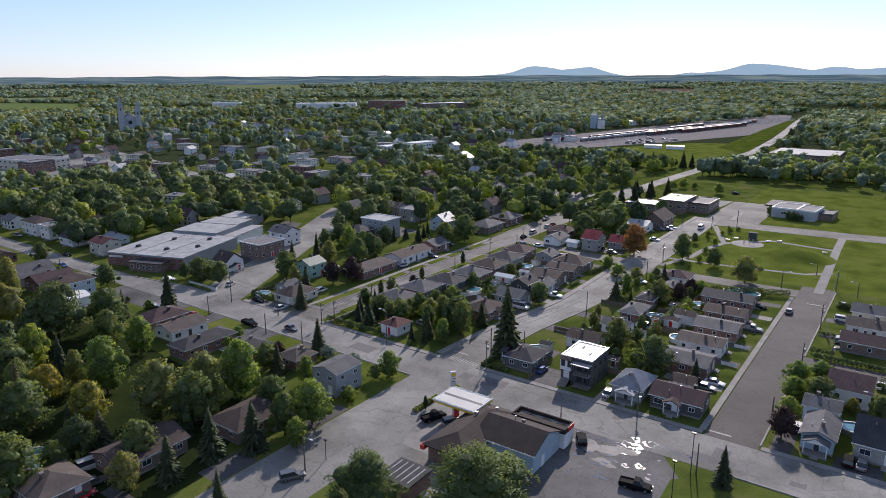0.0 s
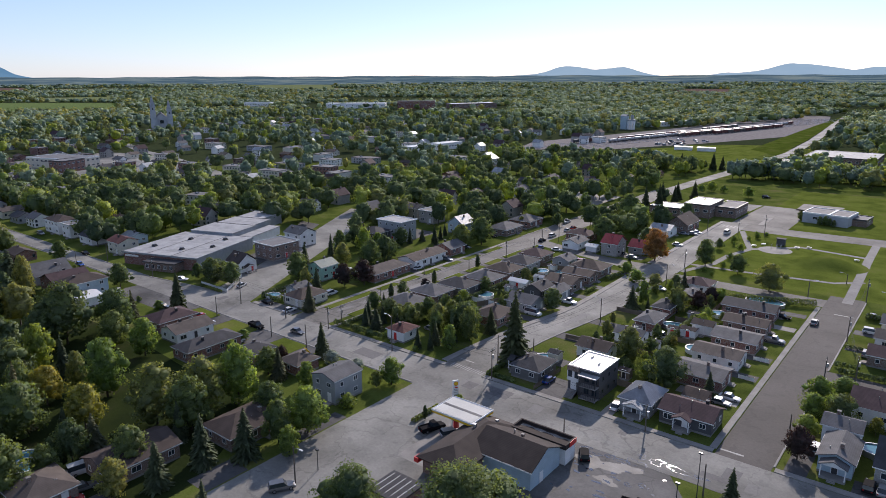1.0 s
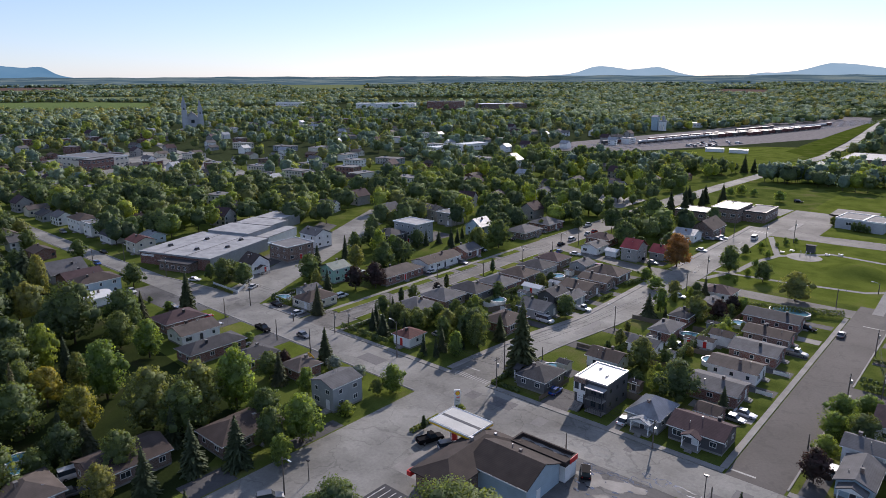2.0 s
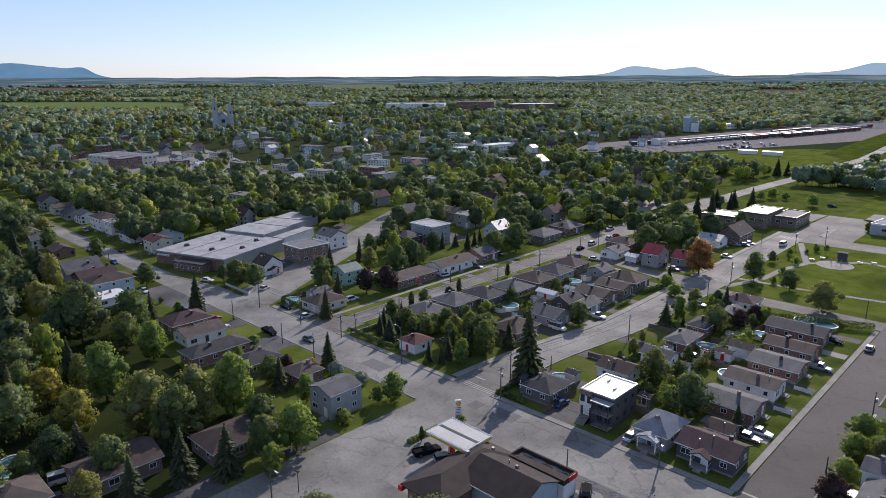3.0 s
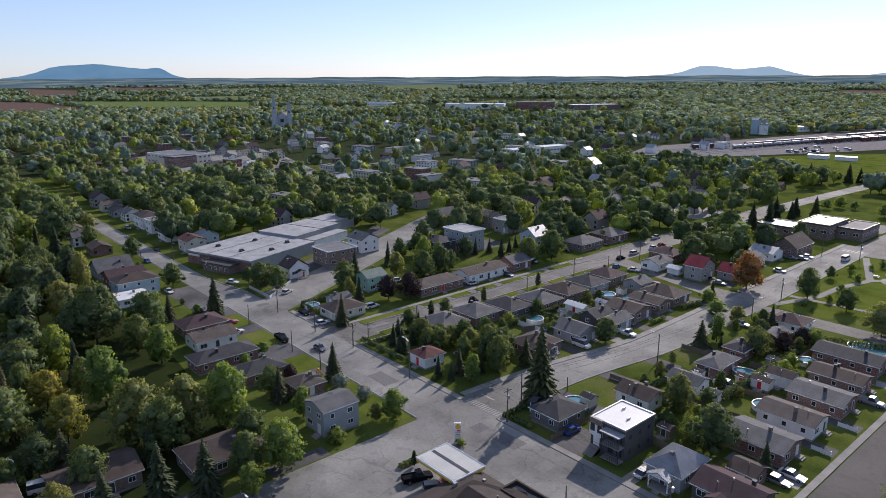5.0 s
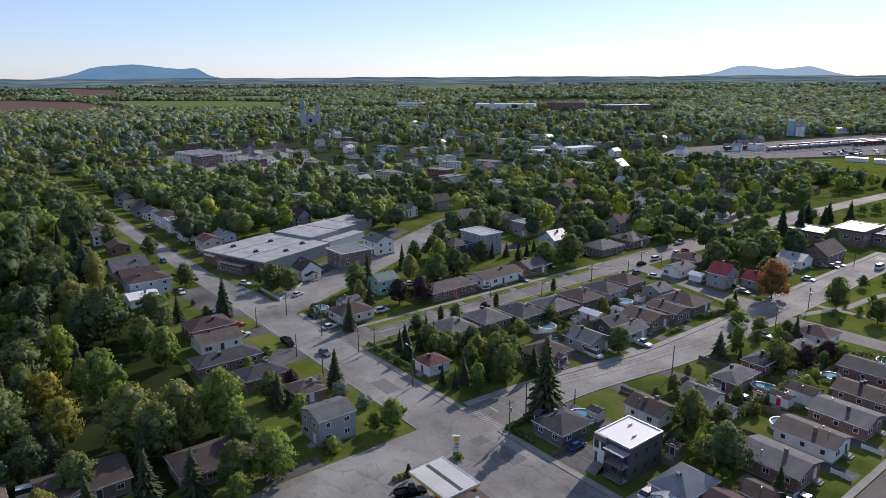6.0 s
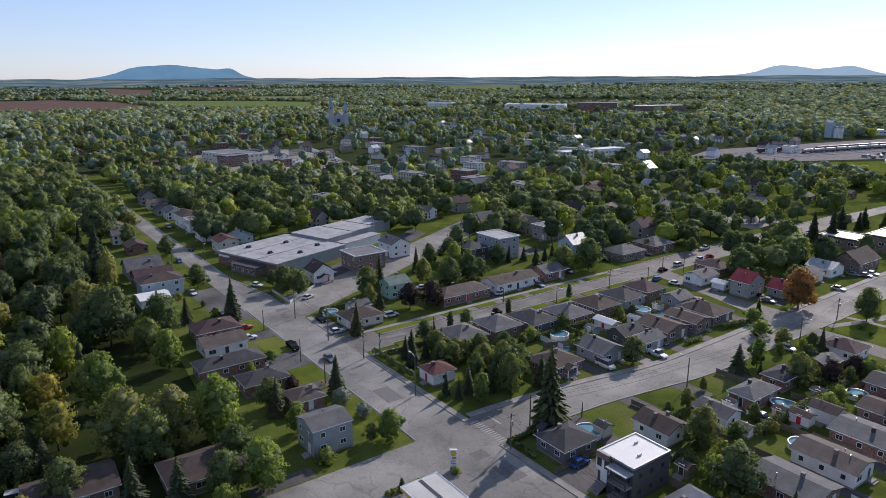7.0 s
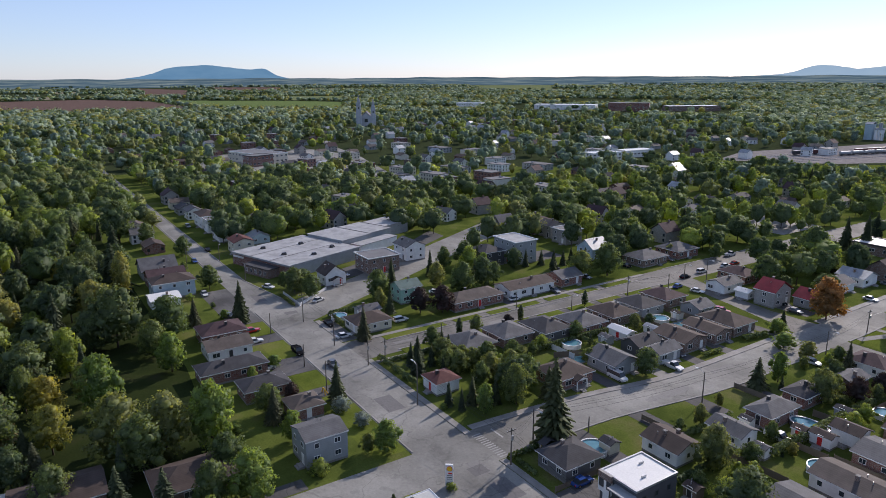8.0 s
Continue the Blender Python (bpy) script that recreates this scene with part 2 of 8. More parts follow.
M = dict(
    lawn=grass("lawn", (0.058, 0.080, 0.020), (0.118, 0.145, 0.035), (0.17, 0.155, 0.07)),
    meadow=grass("meadow", (0.085, 0.110, 0.022), (0.145, 0.175, 0.036), (0.18, 0.18, 0.06)),
    rough=grass("rough_grass", (0.05, 0.07, 0.014), (0.09, 0.12, 0.02), (0.14, 0.13, 0.05)),
    # dark undergrowth, with the shade of trees put into the colour
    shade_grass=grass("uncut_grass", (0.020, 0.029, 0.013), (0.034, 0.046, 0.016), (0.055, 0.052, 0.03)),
    road=asphalt("road_asphalt", (0.225, 0.222, 0.204), 0.34, crack=0.3),
    road_dark=asphalt("street_asphalt", (0.172, 0.165, 0.15), 0.3, crack=0.38),
    road_brown=asphalt("brown_street_asphalt", (0.094, 0.086, 0.080), 0.16, crack=0.2),
    patch_pale=asphalt("pale_patch_asphalt", (0.22, 0.215, 0.205), 0.15, crack=0.2),
    patch_dark=asphalt("dark_patch_asphalt", (0.155, 0.15, 0.148), 0.15, crack=0.2),
    drive=asphalt("drive_asphalt", (0.09, 0.088, 0.088), 0.3),
    lot=asphalt("lot_asphalt", (0.115, 0.113, 0.11), 0.5),
    concrete=plain("concrete", (0.25, 0.24, 0.225), 0.85),
    kerb=plain("kerb_concrete", (0.28, 0.27, 0.255), 0.85),
    paint=plain("road_paint", (0.30, 0.30, 0.29), 0.7, vary=0.4),
    ballast=plain("track_ballast", (0.27, 0.25, 0.24), 1.0, grain=1.0, spec=0.0),
    gravel=plain("gravel", (0.28, 0.26, 0.23), 0.95, grain=6.0),
    soil=plain("field_soil", (0.15, 0.105, 0.09), 1.0, spec=0.0),
    crop=plain("field_crop", (0.14, 0.19, 0.07), 1.0, spec=0.0),
    straw=plain("stubble", (0.26, 0.24, 0.17), 1.0, spec=0.0),
    hay=plain("meadow_grass", (0.17, 0.20, 0.095), 1.0, spec=0.0),
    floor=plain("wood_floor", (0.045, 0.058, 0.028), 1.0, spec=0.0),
    r_brown=shingle("brown_shingle", (0.080, 0.060, 0.052)),
    r_umber=shingle("dark_umber_shingle", (0.055, 0.042, 0.037)),
    r_canopy=plain("weathered_canopy_deck", (0.50, 0.50, 0.47), 0.6, vary=0.12),
    r_grey=shingle("grey_shingle", (0.13, 0.13, 0.135)),
    r_dark=shingle("charcoal_shingle", (0.06, 0.06, 0.066)),
    r_tan=shingle("taupe_shingle", (0.115, 0.095, 0.084)),
    r_red=shingle("red_metal_roof", (0.34, 0.035, 0.04), 0.0, 0.45),
    r_rust=shingle("rust_red_shingle", (0.125, 0.05, 0.045)),
    r_plum=shingle("plum_shingle", (0.075, 0.045, 0.05)),
    r_green=shingle("green_metal_roof", (0.10, 0.16, 0.14), 0.0, 0.5),
    r_ribbed=shingle("ribbed_metal_roof", (0.24, 0.25, 0.27), 0.5, 0.32),
    r_flat=plain("flat_roof_gravel", (0.16, 0.16, 0.165), 0.8, grain=1.5),
    r_deck=plain("warehouse_membrane", (0.34, 0.345, 0.35), 0.75, vary=0.3, grain=1.2),
    r_white=plain("white_membrane", (0.70, 0.70, 0.68), 0.5, vary=0.08),
    r_tin=shingle("tin_roof", (0.36, 0.38, 0.40), 0.2, 0.5),
    white=siding("white_siding", (0.78, 0.78, 0.76)),
    cream=siding("cream_siding", (0.62, 0.58, 0.48)),
    greyside=siding("grey_siding", (0.30, 0.32, 0.33)),
    ashside=siding("ash_grey_siding", (0.13, 0.13, 0.132)),
    panel=plain("pale_wall_panel", (0.42, 0.44, 0.47), 0.6, vary=0.15),
    darkside=siding("charcoal_siding", (0.07, 0.072, 0.08)),
    blueside=siding("pale_blue_siding", (0.36, 0.46, 0.52)),
    mint=siding("mint_siding", (0.34, 0.55, 0.47)),
    brick=brickwork("red_brick", (0.20, 0.072, 0.052)),
    brownbrick=brickwork("brown_brick", (0.17, 0.10, 0.075)),
    stone=brickwork("grey_stone", (0.34, 0.33, 0.31)),
    trim=plain("white_trim", (0.80, 0.80, 0.78), 0.45, vary=0.08),
    darktrim=plain("dark_trim", (0.05, 0.05, 0.055), 0.4, vary=0.1),
    glass=shiny("window_glass", (0.03, 0.04, 0.05), 0.08, 0.0, 0.0, 0.5),
    wood=plain("weathered_wood", (0.20, 0.16, 0.12), 0.8, grain=5.0),
    pole=plain("pole_wood", (0.14, 0.12, 0.10), 0.85),
    steel=shiny("galvanised_steel", (0.42, 0.43, 0.44), 0.4, 0.8),
    wire=plain("wire", (0.03, 0.03, 0.03), 0.6),
    water=shiny("pool_water", (0.10, 0.24, 0.29), 0.05, 0.0, 0.0, 0.6),
    # pale grey that stands for the sheen on wet asphalt
    damp=plain("dried_silt", (0.20, 0.195, 0.185), 0.7, vary=0.35),
    puddle=shiny("puddle_water", (0.05, 0.055, 0.06), 0.03, 0.0, 1.0, 1.0),
    tyre=plain("tyre_rubber", (0.02, 0.02, 0.02), 0.8),
    rim=shiny("alloy_rim", (0.4, 0.4, 0.42), 0.3, 0.9),
    lamp=shiny("lamp_lens", (0.7, 0.7, 0.68), 0.15),
    tail=shiny("tail_lens", (0.4, 0.02, 0.02), 0.2),
    yellow=plain("yellow_enamel", (0.80, 0.50, 0.02), 0.4, vary=0.1),
    redpaint=plain("red_enamel", (0.60, 0.03, 0.03), 0.4, vary=0.1),
    bark=plain("bark", (0.09, 0.07, 0.055), 0.95, grain=8.0),
    leaf=leafage("leaf_green", (0.073, 0.097, 0.033), (0.177, 0.215, 0.071)),
    leaf_bright=leafage("leaf_spring_green", (0.125, 0.168, 0.036), (0.262, 0.325, 0.075), glow=0.55),
    leaf_yellow=leafage("leaf_olive_yellow", (0.145, 0.150, 0.050), (0.285, 0.280, 0.095), glow=0.55),
    leaf_gold=leafage("leaf_gold_green", (0.152, 0.150, 0.030), (0.330, 0.300, 0.058), glow=0.55),
    leaf_dark=leafage("leaf_deep_green", (0.057, 0.078, 0.032), (0.127, 0.160, 0.061), glow=0.42),
    leaf_purple=leafage("leaf_purple", (0.022, 0.010, 0.014), (0.055, 0.022, 0.028), (1, 1, 1), 0.25),
    leaf_orange=leafage("leaf_copper", (0.17, 0.085, 0.032), (0.33, 0.165, 0.06), (1, 1, 1), 0.45),
    leaf_white=leafage("leaf_blossom", (0.12, 0.14, 0.09), (0.42, 0.42, 0.38), (1, 1, 1), 0.3),
    needle=leafage("spruce_needles", (0.040, 0.047, 0.022), (0.082, 0.092, 0.042), (1, 1, 0.9), 0.12),
    needle_brown=leafage("brown_needles", (0.060, 0.054, 0.027), (0.138, 0.120, 0.058), (1, 1, 0.9), 0.15),
    # haze is put into this leaf colour: paler and bluer than near leaves
    haze_leaf=leafage("far_wood_leaves", (0.185, 0.222, 0.165), (0.285, 0.33, 0.235), glow=0.45, gloss=0.06),
)
PAINTS = dict(white=shiny("car_white", (0.6, 0.6, 0.6), 0.35, 0, 0.3), black=shiny("car_black", (0.012, 0.012, 0.014), 0.6, 0, 0.0, 0.02),
              grey=shiny("car_grey", (0.14, 0.145, 0.15), 0.28, 0.5, 0.8), silver=shiny("car_silver", (0.27, 0.275, 0.28), 0.35, 0.4, 0.3),
              red=shiny("car_red", (0.42, 0.02, 0.02), 0.25, 0, 0.8), blue=shiny("car_blue", (0.02, 0.07, 0.28), 0.25, 0.2, 0.8))


# ---- mesh tools ----
class Geo:
    """Collects vertices and faces; made() links them as one mesh object."""

    def __init__(self):
        self.v, self.f = [], []

    def add(self, verts, faces):
        n = len(self.v)
        self.v.extend(verts)
        self.f.extend([tuple(i + n for i in f) for f in faces])
        return self

    def box(self, x0, x1, y0, y1, z0, z1):
        return self.add([(x, y, z) for z in (z0, z1) for x, y in ((x0, y0), (x1, y0), (x1, y1), (x0, y1))],
                        [(3, 2, 1, 0), (4, 5, 6, 7), (0, 1, 5, 4), (1, 2, 6, 5), (2, 3, 7, 6), (3, 0, 4, 7)])

    def slab(self, pts, z0, z1):
        n = len(pts)
        return self.add([(x, y, z0) for x, y in pts] + [(x, y, z1) for x, y in pts],
                        [tuple(range(n - 1, -1, -1)), tuple(range(n, 2 * n))] + [(i, (i + 1) % n, n + (i + 1) % n, n + i) for i in range(n)])

    def tube(self, p, q, r0, r1=None, n=8, cap=True):
        r1 = r0 if r1 is None else r1
        p, q = Vector(p), Vector(q)
        z = (q - p).normalized()
        x = z.orthogonal().normalized()
        y = z.cross(x)
        ring = [x * math.cos(6.28319 * i / n) + y * math.sin(6.28319 * i / n) for i in range(n)]
        vs = [tuple(p + c * r0) for c in ring] + [tuple(q + c * r1) for c in ring]
        fs = [(i, (i + 1) % n, n + (i + 1) % n, n + i) for i in range(n)]
        if cap:
            fs += [tuple(range(n - 1, -1, -1)), tuple(range(n, 2 * n))]
        return self.add(vs, fs)

    def chain(self, pts, r, n=4):
        """One bent tube through the points."""
        o = len(self.v)
        for i, p in enumerate(pts):
            d = (Vector(pts[min(i + 1, len(pts) - 1)]) - Vector(pts[max(i - 1, 0)])).normalized()
            x = d.cross(Vector((0, 0, 1))).normalized()
            y = d.cross(x)
            self.v += [tuple(Vector(p) + (x * math.cos(6.28319 * k / n) + y * math.sin(6.28319 * k / n)) * r) for k in range(n)]
        for i in range(len(pts) - 1):
            self.f += [(o + n * i + k, o + n * i + (k + 1) % n, o + n * i + n + (k + 1) % n, o + n * i + n + k) for k in range(n)]
        return self

    def made(self, name, mat, parent=None, label="", smooth=False):
        me = bpy.data.meshes.new(name)
        me.from_pydata(self.v, [], self.f)
        me.materials.append(mat)
        if smooth:
            me.shade_smooth()
        ob = new(name, me)
        if parent is not None:
            ob.parent = parent
        if label:
            ob["label"] = label
        return ob


def outward(me, normals):
    """Shading normals that follow the crown's round form; one for each vertex."""
    me.polygons.foreach_set("use_smooth", np.ones(len(me.polygons), dtype=bool))
    me.normals_split_custom_set_from_vertices(normals.astype(np.float32))
    return me


def quads_mesh(name, verts, mat):
    """A mesh of loose quads from an (n, 4, 3) array."""
    n = len(verts)
    me = bpy.data.meshes.new(name)
    me.vertices.add(4 * n)
    me.vertices.foreach_set("co", verts.reshape(-1).astype(np.float32))
    me.loops.add(4 * n)
    me.loops.foreach_set("vertex_index", np.arange(4 * n, dtype=np.int32))
    me.polygons.add(n)
    me.polygons.foreach_set("loop_start", np.arange(0, 4 * n, 4, dtype=np.int32))
    me.update(calc_edges=True)
    me.materials.append(mat)
    return me


def holder(name, label, category, group="", kind=""):
    return tagged(new(name), label, category, group, kind)


def sheet(name, pts, z, mat, label, category="", thick=0.3, kind="structure", group=""):
    ob = Geo().slab(pts, z - thick, z).made(name, mat)
    return tagged(ob, label, category or name.split("_")[0], group, kind)


def rect(x0, x1, y0, y1):
    return [(x0, y0), (x1, y0), (x1, y1), (x0, y1)]


def height_at(x, y):
    """The far country rises gently towards the horizon."""
    r = math.hypot(x, y - 30)
    return 0.0 if r < 1400 else 57.5 * ((r - 1400) / 3300) ** 1.6


# ---- ground, streets, pavements ----
def ground_sheet():
    rings = [0, 60, 120, 200, 300, 420, 560, 720, 900, 1100, 1300, 1500, 1700, 1900, 2150, 2400, 2700, 3000, 3300, 3600, 3900, 4200, 4500, 4700]
    n = 96
    g = Geo()
    vs = [(0.0, 30.0, 0.0)]
    for r in rings[1:]:
        for i in range(n):
            x, y = r * math.cos(6.283185 * i / n), 30 + r * math.sin(6.283185 * i / n)
            vs.append((x, y, height_at(x, y)))
    fs = [(0, 1 + i, 1 + (i + 1) % n) for i in range(n)]
    for k in range(len(rings) - 2):
        o = 1 + k * n
        fs += [(o + i, o + n + i, o + n + (i + 1) % n, o + (i + 1) % n) for i in range(n)]
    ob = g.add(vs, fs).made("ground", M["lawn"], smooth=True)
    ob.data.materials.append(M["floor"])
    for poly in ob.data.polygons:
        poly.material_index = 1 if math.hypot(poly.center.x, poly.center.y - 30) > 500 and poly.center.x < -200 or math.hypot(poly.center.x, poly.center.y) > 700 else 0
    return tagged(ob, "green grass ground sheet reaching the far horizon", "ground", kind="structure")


ground_sheet()


def street(name, pts, z, mat, label):
    return sheet(name, pts, z, mat, label, "road")


CURVE_E = ((-83.3, 131.4), (-83.5, 150), (-83.2, 160), (-82.0, 169), (-80.2, 180), (-78.6, 190), (-78.0, 200), (-77.8, 254), (-78.8, 300), (-79.6, 350))
CURVE_W = ((-95.4, 131.4), (-94.9, 145), (-94.2, 153), (-93.4, 161), (-91.9, 171), (-89.8, 181), (-88.9, 190), (-88.8, 204), (-89.4, 241), (-89.6, 262), (-90.0, 300), (-90.6, 350))
street("road_main", [(-620, 118), (260, 119.5), (260, 131.5), (-194, 131.5), (-226, 126.5), (-620, 124.5)], 0.030, M["road"], "worn grey asphalt main road with sealed cracks")
street("road_centre", [(-153, 131.4), (-139.5, 131.4), (-139.5, 420), (-153, 420)], 0.026, M["road_dark"], "worn grey asphalt side street with cracks")
street("road_diagonal", [(-194, 131.4), (-174, 131.4), (-236, 250), (-242, 262), (-262, 262), (-252, 243), (-213, 171)], 0.022, M["road"], "wide pale asphalt street running off the main road")
street("road_curve", [(x, y) for x, y in CURVE_E] + [(x, y) for x, y in reversed(CURVE_W)], 0.026, M["road"], "worn grey asphalt residential street")
street("road_link", [(-89, 240.5), (-89, 252.5), (-104, 252.3), (-118, 255), (-139.6, 261.5), (-139.6, 252.8), (-115, 247.5)], 0.022, M["road_dark"], "short asphalt street between two streets")
street("road_east", rect(-28.5, -18.5, 131.4, 252), 0.026, M["road_brown"], "smooth brown-grey asphalt residential street")
street("road_cross", rect(-78, -28.4, 238, 246), 0.022, M["road_dark"], "narrow asphalt street beside the park")
street("road_park", [(-80, 335), (-50, 335.5), (-10, 338), (140, 346), (140, 358), (-10, 352), (-50, 349.5), (-80, 347)], 0.022, M["road_dark"], "asphalt street along the park edge")
street("road_side", rect(-18.6, 80, 177, 186), 0.022, M["road_brown"], "asphalt side street between bungalows")
street("road_station", rect(-94, -78, -60, 119.6), 0.026, M["road"], "wide cracked pale asphalt street beside the fuel station")
street("forecourt_paving", rect(-78.1, -52, 82, 119.6), 0.020, M["road"], "cracked asphalt fuel station forecourt")
street("parking_lot", [(-52.1, 84), (-24, 84), (-27, 112), (-33, 119.6), (-52.1, 119.6)], 0.014, M["lot"], "dark patched asphalt parking lot with puddles")


def pavement(pts, label="pale concrete pavement with a raised kerb"):
    return sheet("pavement", pts, 0.14, M["concrete"], label, "pavement")


def kerb(x0, y0, x1, y1, w=0.35):
    d = Vector((x1 - x0, y1 - y0)).normalized()
    n = Vector((-d.y, d.x)) * w / 2
    pts = [(x0 + n.x, y0 + n.y), (x0 - n.x, y0 - n.y), (x1 - n.x, y1 - n.y), (x1 + n.x, y1 + n.y)]
    return sheet("kerb", pts, 0.16, M["kerb"], "weathered concrete kerb along the street", "kerb")


for x0, x1 in ((-139, -94.5), (-83, -29), (-18, 120), (-173, -153.5)):
    pavement(rect(x0, x1, 131.6, 133.1))
kerb(-620, 124.7, -226, 126.7)
kerb(-226, 126.7, -195, 131.6)
for x0, x1 in ((-190, -94.5), (-620, -232), (-22, 120)):
    kerb(x0, 119.3, x1, 119.3)
for x, y0, y1 in ((-140.7, 142, 246), (-148.1, 143, 250), (-153.2, 262, 420), (-18.3, 133.3, 176.8), (-18.3, 186.2, 250),):
    kerb(x, y0, x, y1)
for line, side, y0, y1 in ((CURVE_W, -1, 134, 239.5), (CURVE_W, -1, 254, 350), (CURVE_E, 1, 134, 237), (CURVE_E, 1, 247, 334)):
    row = [(np.interp(y, [p[1] for p in line], [p[0] for p in line]), y) for y in np.linspace(y0, y1, 16)]
    for p, q in zip(row, row[1:]):
        kerb(p[0] + side * 0.2, p[1], q[0] + side * 0.2, q[1])
    if side < 0:
        sheet("pavement", [(x - 1.9, y) for x, y in row] + [(x - 0.4, y) for x, y in reversed(row)], 0.14, M["concrete"], "pale concrete pavement beside the residential street", "pavement")
pavement(rect(-30.0, -28.7, 133.3, 236.8))
pavement(rect(-137.2, -135.8, 133.3, 251))
pavement(rect(-153.0, -151.4, 138, 250))
for x0, x1 in ((-140.5, -137.25), (-151.35, -148.3)):
    for y0, y1 in ((142.5, 162.8), (166.2, 175.3), (178.6, 186.4), (189.8, 198.4), (201.8, 211.5), (214.9, 224), (227.4, 240)):
        sheet("grass_verge", rect(x0, x1, y0, y1), 0.12, M["meadow"], "narrow grass verge between kerb and pavement", "verge", 0.1)


def marking(pts, z=0.036):
    return sheet("road_marking", pts, z, M["paint"], "faded white paint line on the asphalt", "road marking", 0.004)


for i in range(13):
    marking(rect(-93.4 + i * 0.76, -93.1 + i * 0.76, 132.4, 134.4), 0.034)
marking(rect(-93.6, -89.5, 137.2, 137.6), 0.034)
marking(rect(-28.2, -23.8, 133.6, 134.1), 0.034)
marking(rect(-24.5, -19.2, 232.5, 233.0), 0.034)
marking(rect(-18.2, -17.7, 178, 181.5), 0.034)
for i in range(5):
    marking(rect(-88.6 + 1.6 * i, -87.8 + 1.6 * i, 338.0, 342.0), 0.034)
for y in range(262, 330, 12):
    marking(rect(-84.5, -84.3, y, y + 5), 0.034)

# repaired patches in the asphalt
patch_rng = random.Random(21)
for i in range(34):
    w, d = patch_rng.uniform(1.5, 8), patch_rng.uniform(1.5, 4.5)
    if i < 20:
        x, y = patch_rng.uniform(-215, 20), patch_rng.uniform(121, 127)
    else:
        x, y, w, d = patch_rng.choice((-86.5, -147, -146, -144, -85)), patch_rng.uniform(140, 230), patch_rng.uniform(1.2, 3), patch_rng.uniform(2, 12)
    sheet("road_patch", rect(x, x + w, y, y + d), 0.033 + 0.0012 * (i % 3) if i < 20 else 0.029 + 0.0012 * (i % 3), M[("patch_pale", "patch_dark", "patch_pale", "patch_dark")[i % 4]], "rectangular repair patch in worn asphalt", "road patch", 0.002)

# park
sheet("park_lawn", [(-77.2, 246.6), (-30, 252), (200, 252), (200, 347), (-10, 337.5), (-50, 334.8), (-79, 334.3)], 0.012, M["meadow"], "mown bright green park lawn", "lawn", 0.02)
sheet("park_lawn", [(-80, 347.6), (-50, 350), (-10, 352.6), (200, 362), (200, 470), (-80, 470)], 0.012, M["meadow"], "open green sports field", "lawn", 0.02)


def ribbon(name, pts, w, z, mat, label, category, thick=0.1):
    left, right = [], []
    for i, (x, y) in enumerate(pts):
        a, b = pts[max(0, i - 1)], pts[min(len(pts) - 1, i + 1)]
        d = Vector((b[0] - a[0], b[1] - a[1])).normalized()
        left.append((x - d.y * w / 2, y + d.x * w / 2))
        right.append((x + d.y * w / 2, y - d.x * w / 2))
    g = Geo()
    n = len(pts)
    vs = [(x, y, z) for x, y in left] + [(x, y, z) for x, y in right] + [(x, y, z - thick) for x, y in left] + [(x, y, z - thick) for x, y in right]
    fs = [(i, n + i, n + i + 1, i + 1) for i in range(n - 1)]
    fs += [(2 * n + i, i, i + 1, 2 * n + i + 1) for i in range(n - 1)] + [(n + i, 3 * n + i, 3 * n + i + 1, n + i + 1) for i in range(n - 1)]
    g.add(vs, fs)
    return tagged(g.made(name, mat), label, category, kind="structure")


path_z = 0.026
for pts, w in (([(-23, 246), (-24, 280), (-25, 312), (-25.5, 337)], 3.0), ([(-77, 250), (-71, 268), (-70, 284), (-66, 300), (-50, 316), (-25, 312)], 2.4),
               ([(-66, 300), (-78, 333)], 2.4), ([(-80, 262), (-55, 264), (-30, 268), (-22, 275)], 2.0)):
    path_z = path_z + 0.004
    ribbon("park_path", pts, w, path_z, M["patch_pale"], "pale worn path through the park lawn", "path")


def disc(x, y, r, n=40, sx=1.0):
    return [(x + sx * r * math.cos(6.28319 * i / n), y + r * math.sin(6.28319 * i / n)) for i in range(n)]


# ---- houses ----
OBST = [(-620, 260, 118, 134), (-155, -138, 131, 420), (-97, -77, 131, 400), (-30, -17, 131, 252), (-95, -50, -60, 120), (-52, -22, 82, 120), (-140, -94, 238, 266)]
MESHES = {}


def cached(key, make, mat):
    """Mesh data shared by all pieces of one size and finish."""
    key = (*key, mat.name)
    if key not in MESHES:
        g = Geo()
        make(g)
        me = bpy.data.meshes.new(key[0])
        me.from_pydata(g.v, [], g.f)
        me.materials.append(mat)
        MESHES[key] = me
    return MESHES[key]


def piece(name, me, parent, m, label=""):
    ob = new(name, me)
    ob.parent = parent
    ob.matrix_local = m
    if label:
        ob["label"] = label
    return ob


def frame_ring(g, w, h, t=0.09, d=0.07):
    g.box(-w / 2, w / 2, -d, 0, -h / 2, -h / 2 + t).box(-w / 2, w / 2, -d, 0, h / 2 - t, h / 2)
    g.box(-w / 2, -w / 2 + t, -d, 0, -h / 2 + t, h / 2 - t).box(w / 2 - t, w / 2, -d, 0, -h / 2 + t, h / 2 - t)
    if w > 1.0:
        g.box(-t / 3, t / 3, -d, 0, -h / 2 + t, h / 2 - t)


def window(parent, m, w, h, trim):
    f = piece("window", cached(("window", w, h), lambda g: frame_ring(g, w, h), trim), parent, m)
    piece("pane", cached(("pane", w, h), lambda g: g.box(-w / 2 + 0.08, w / 2 - 0.08, -0.035, 0.0, -h / 2 + 0.08, h / 2 - 0.08), M["glass"]), f, Matrix())
    return f


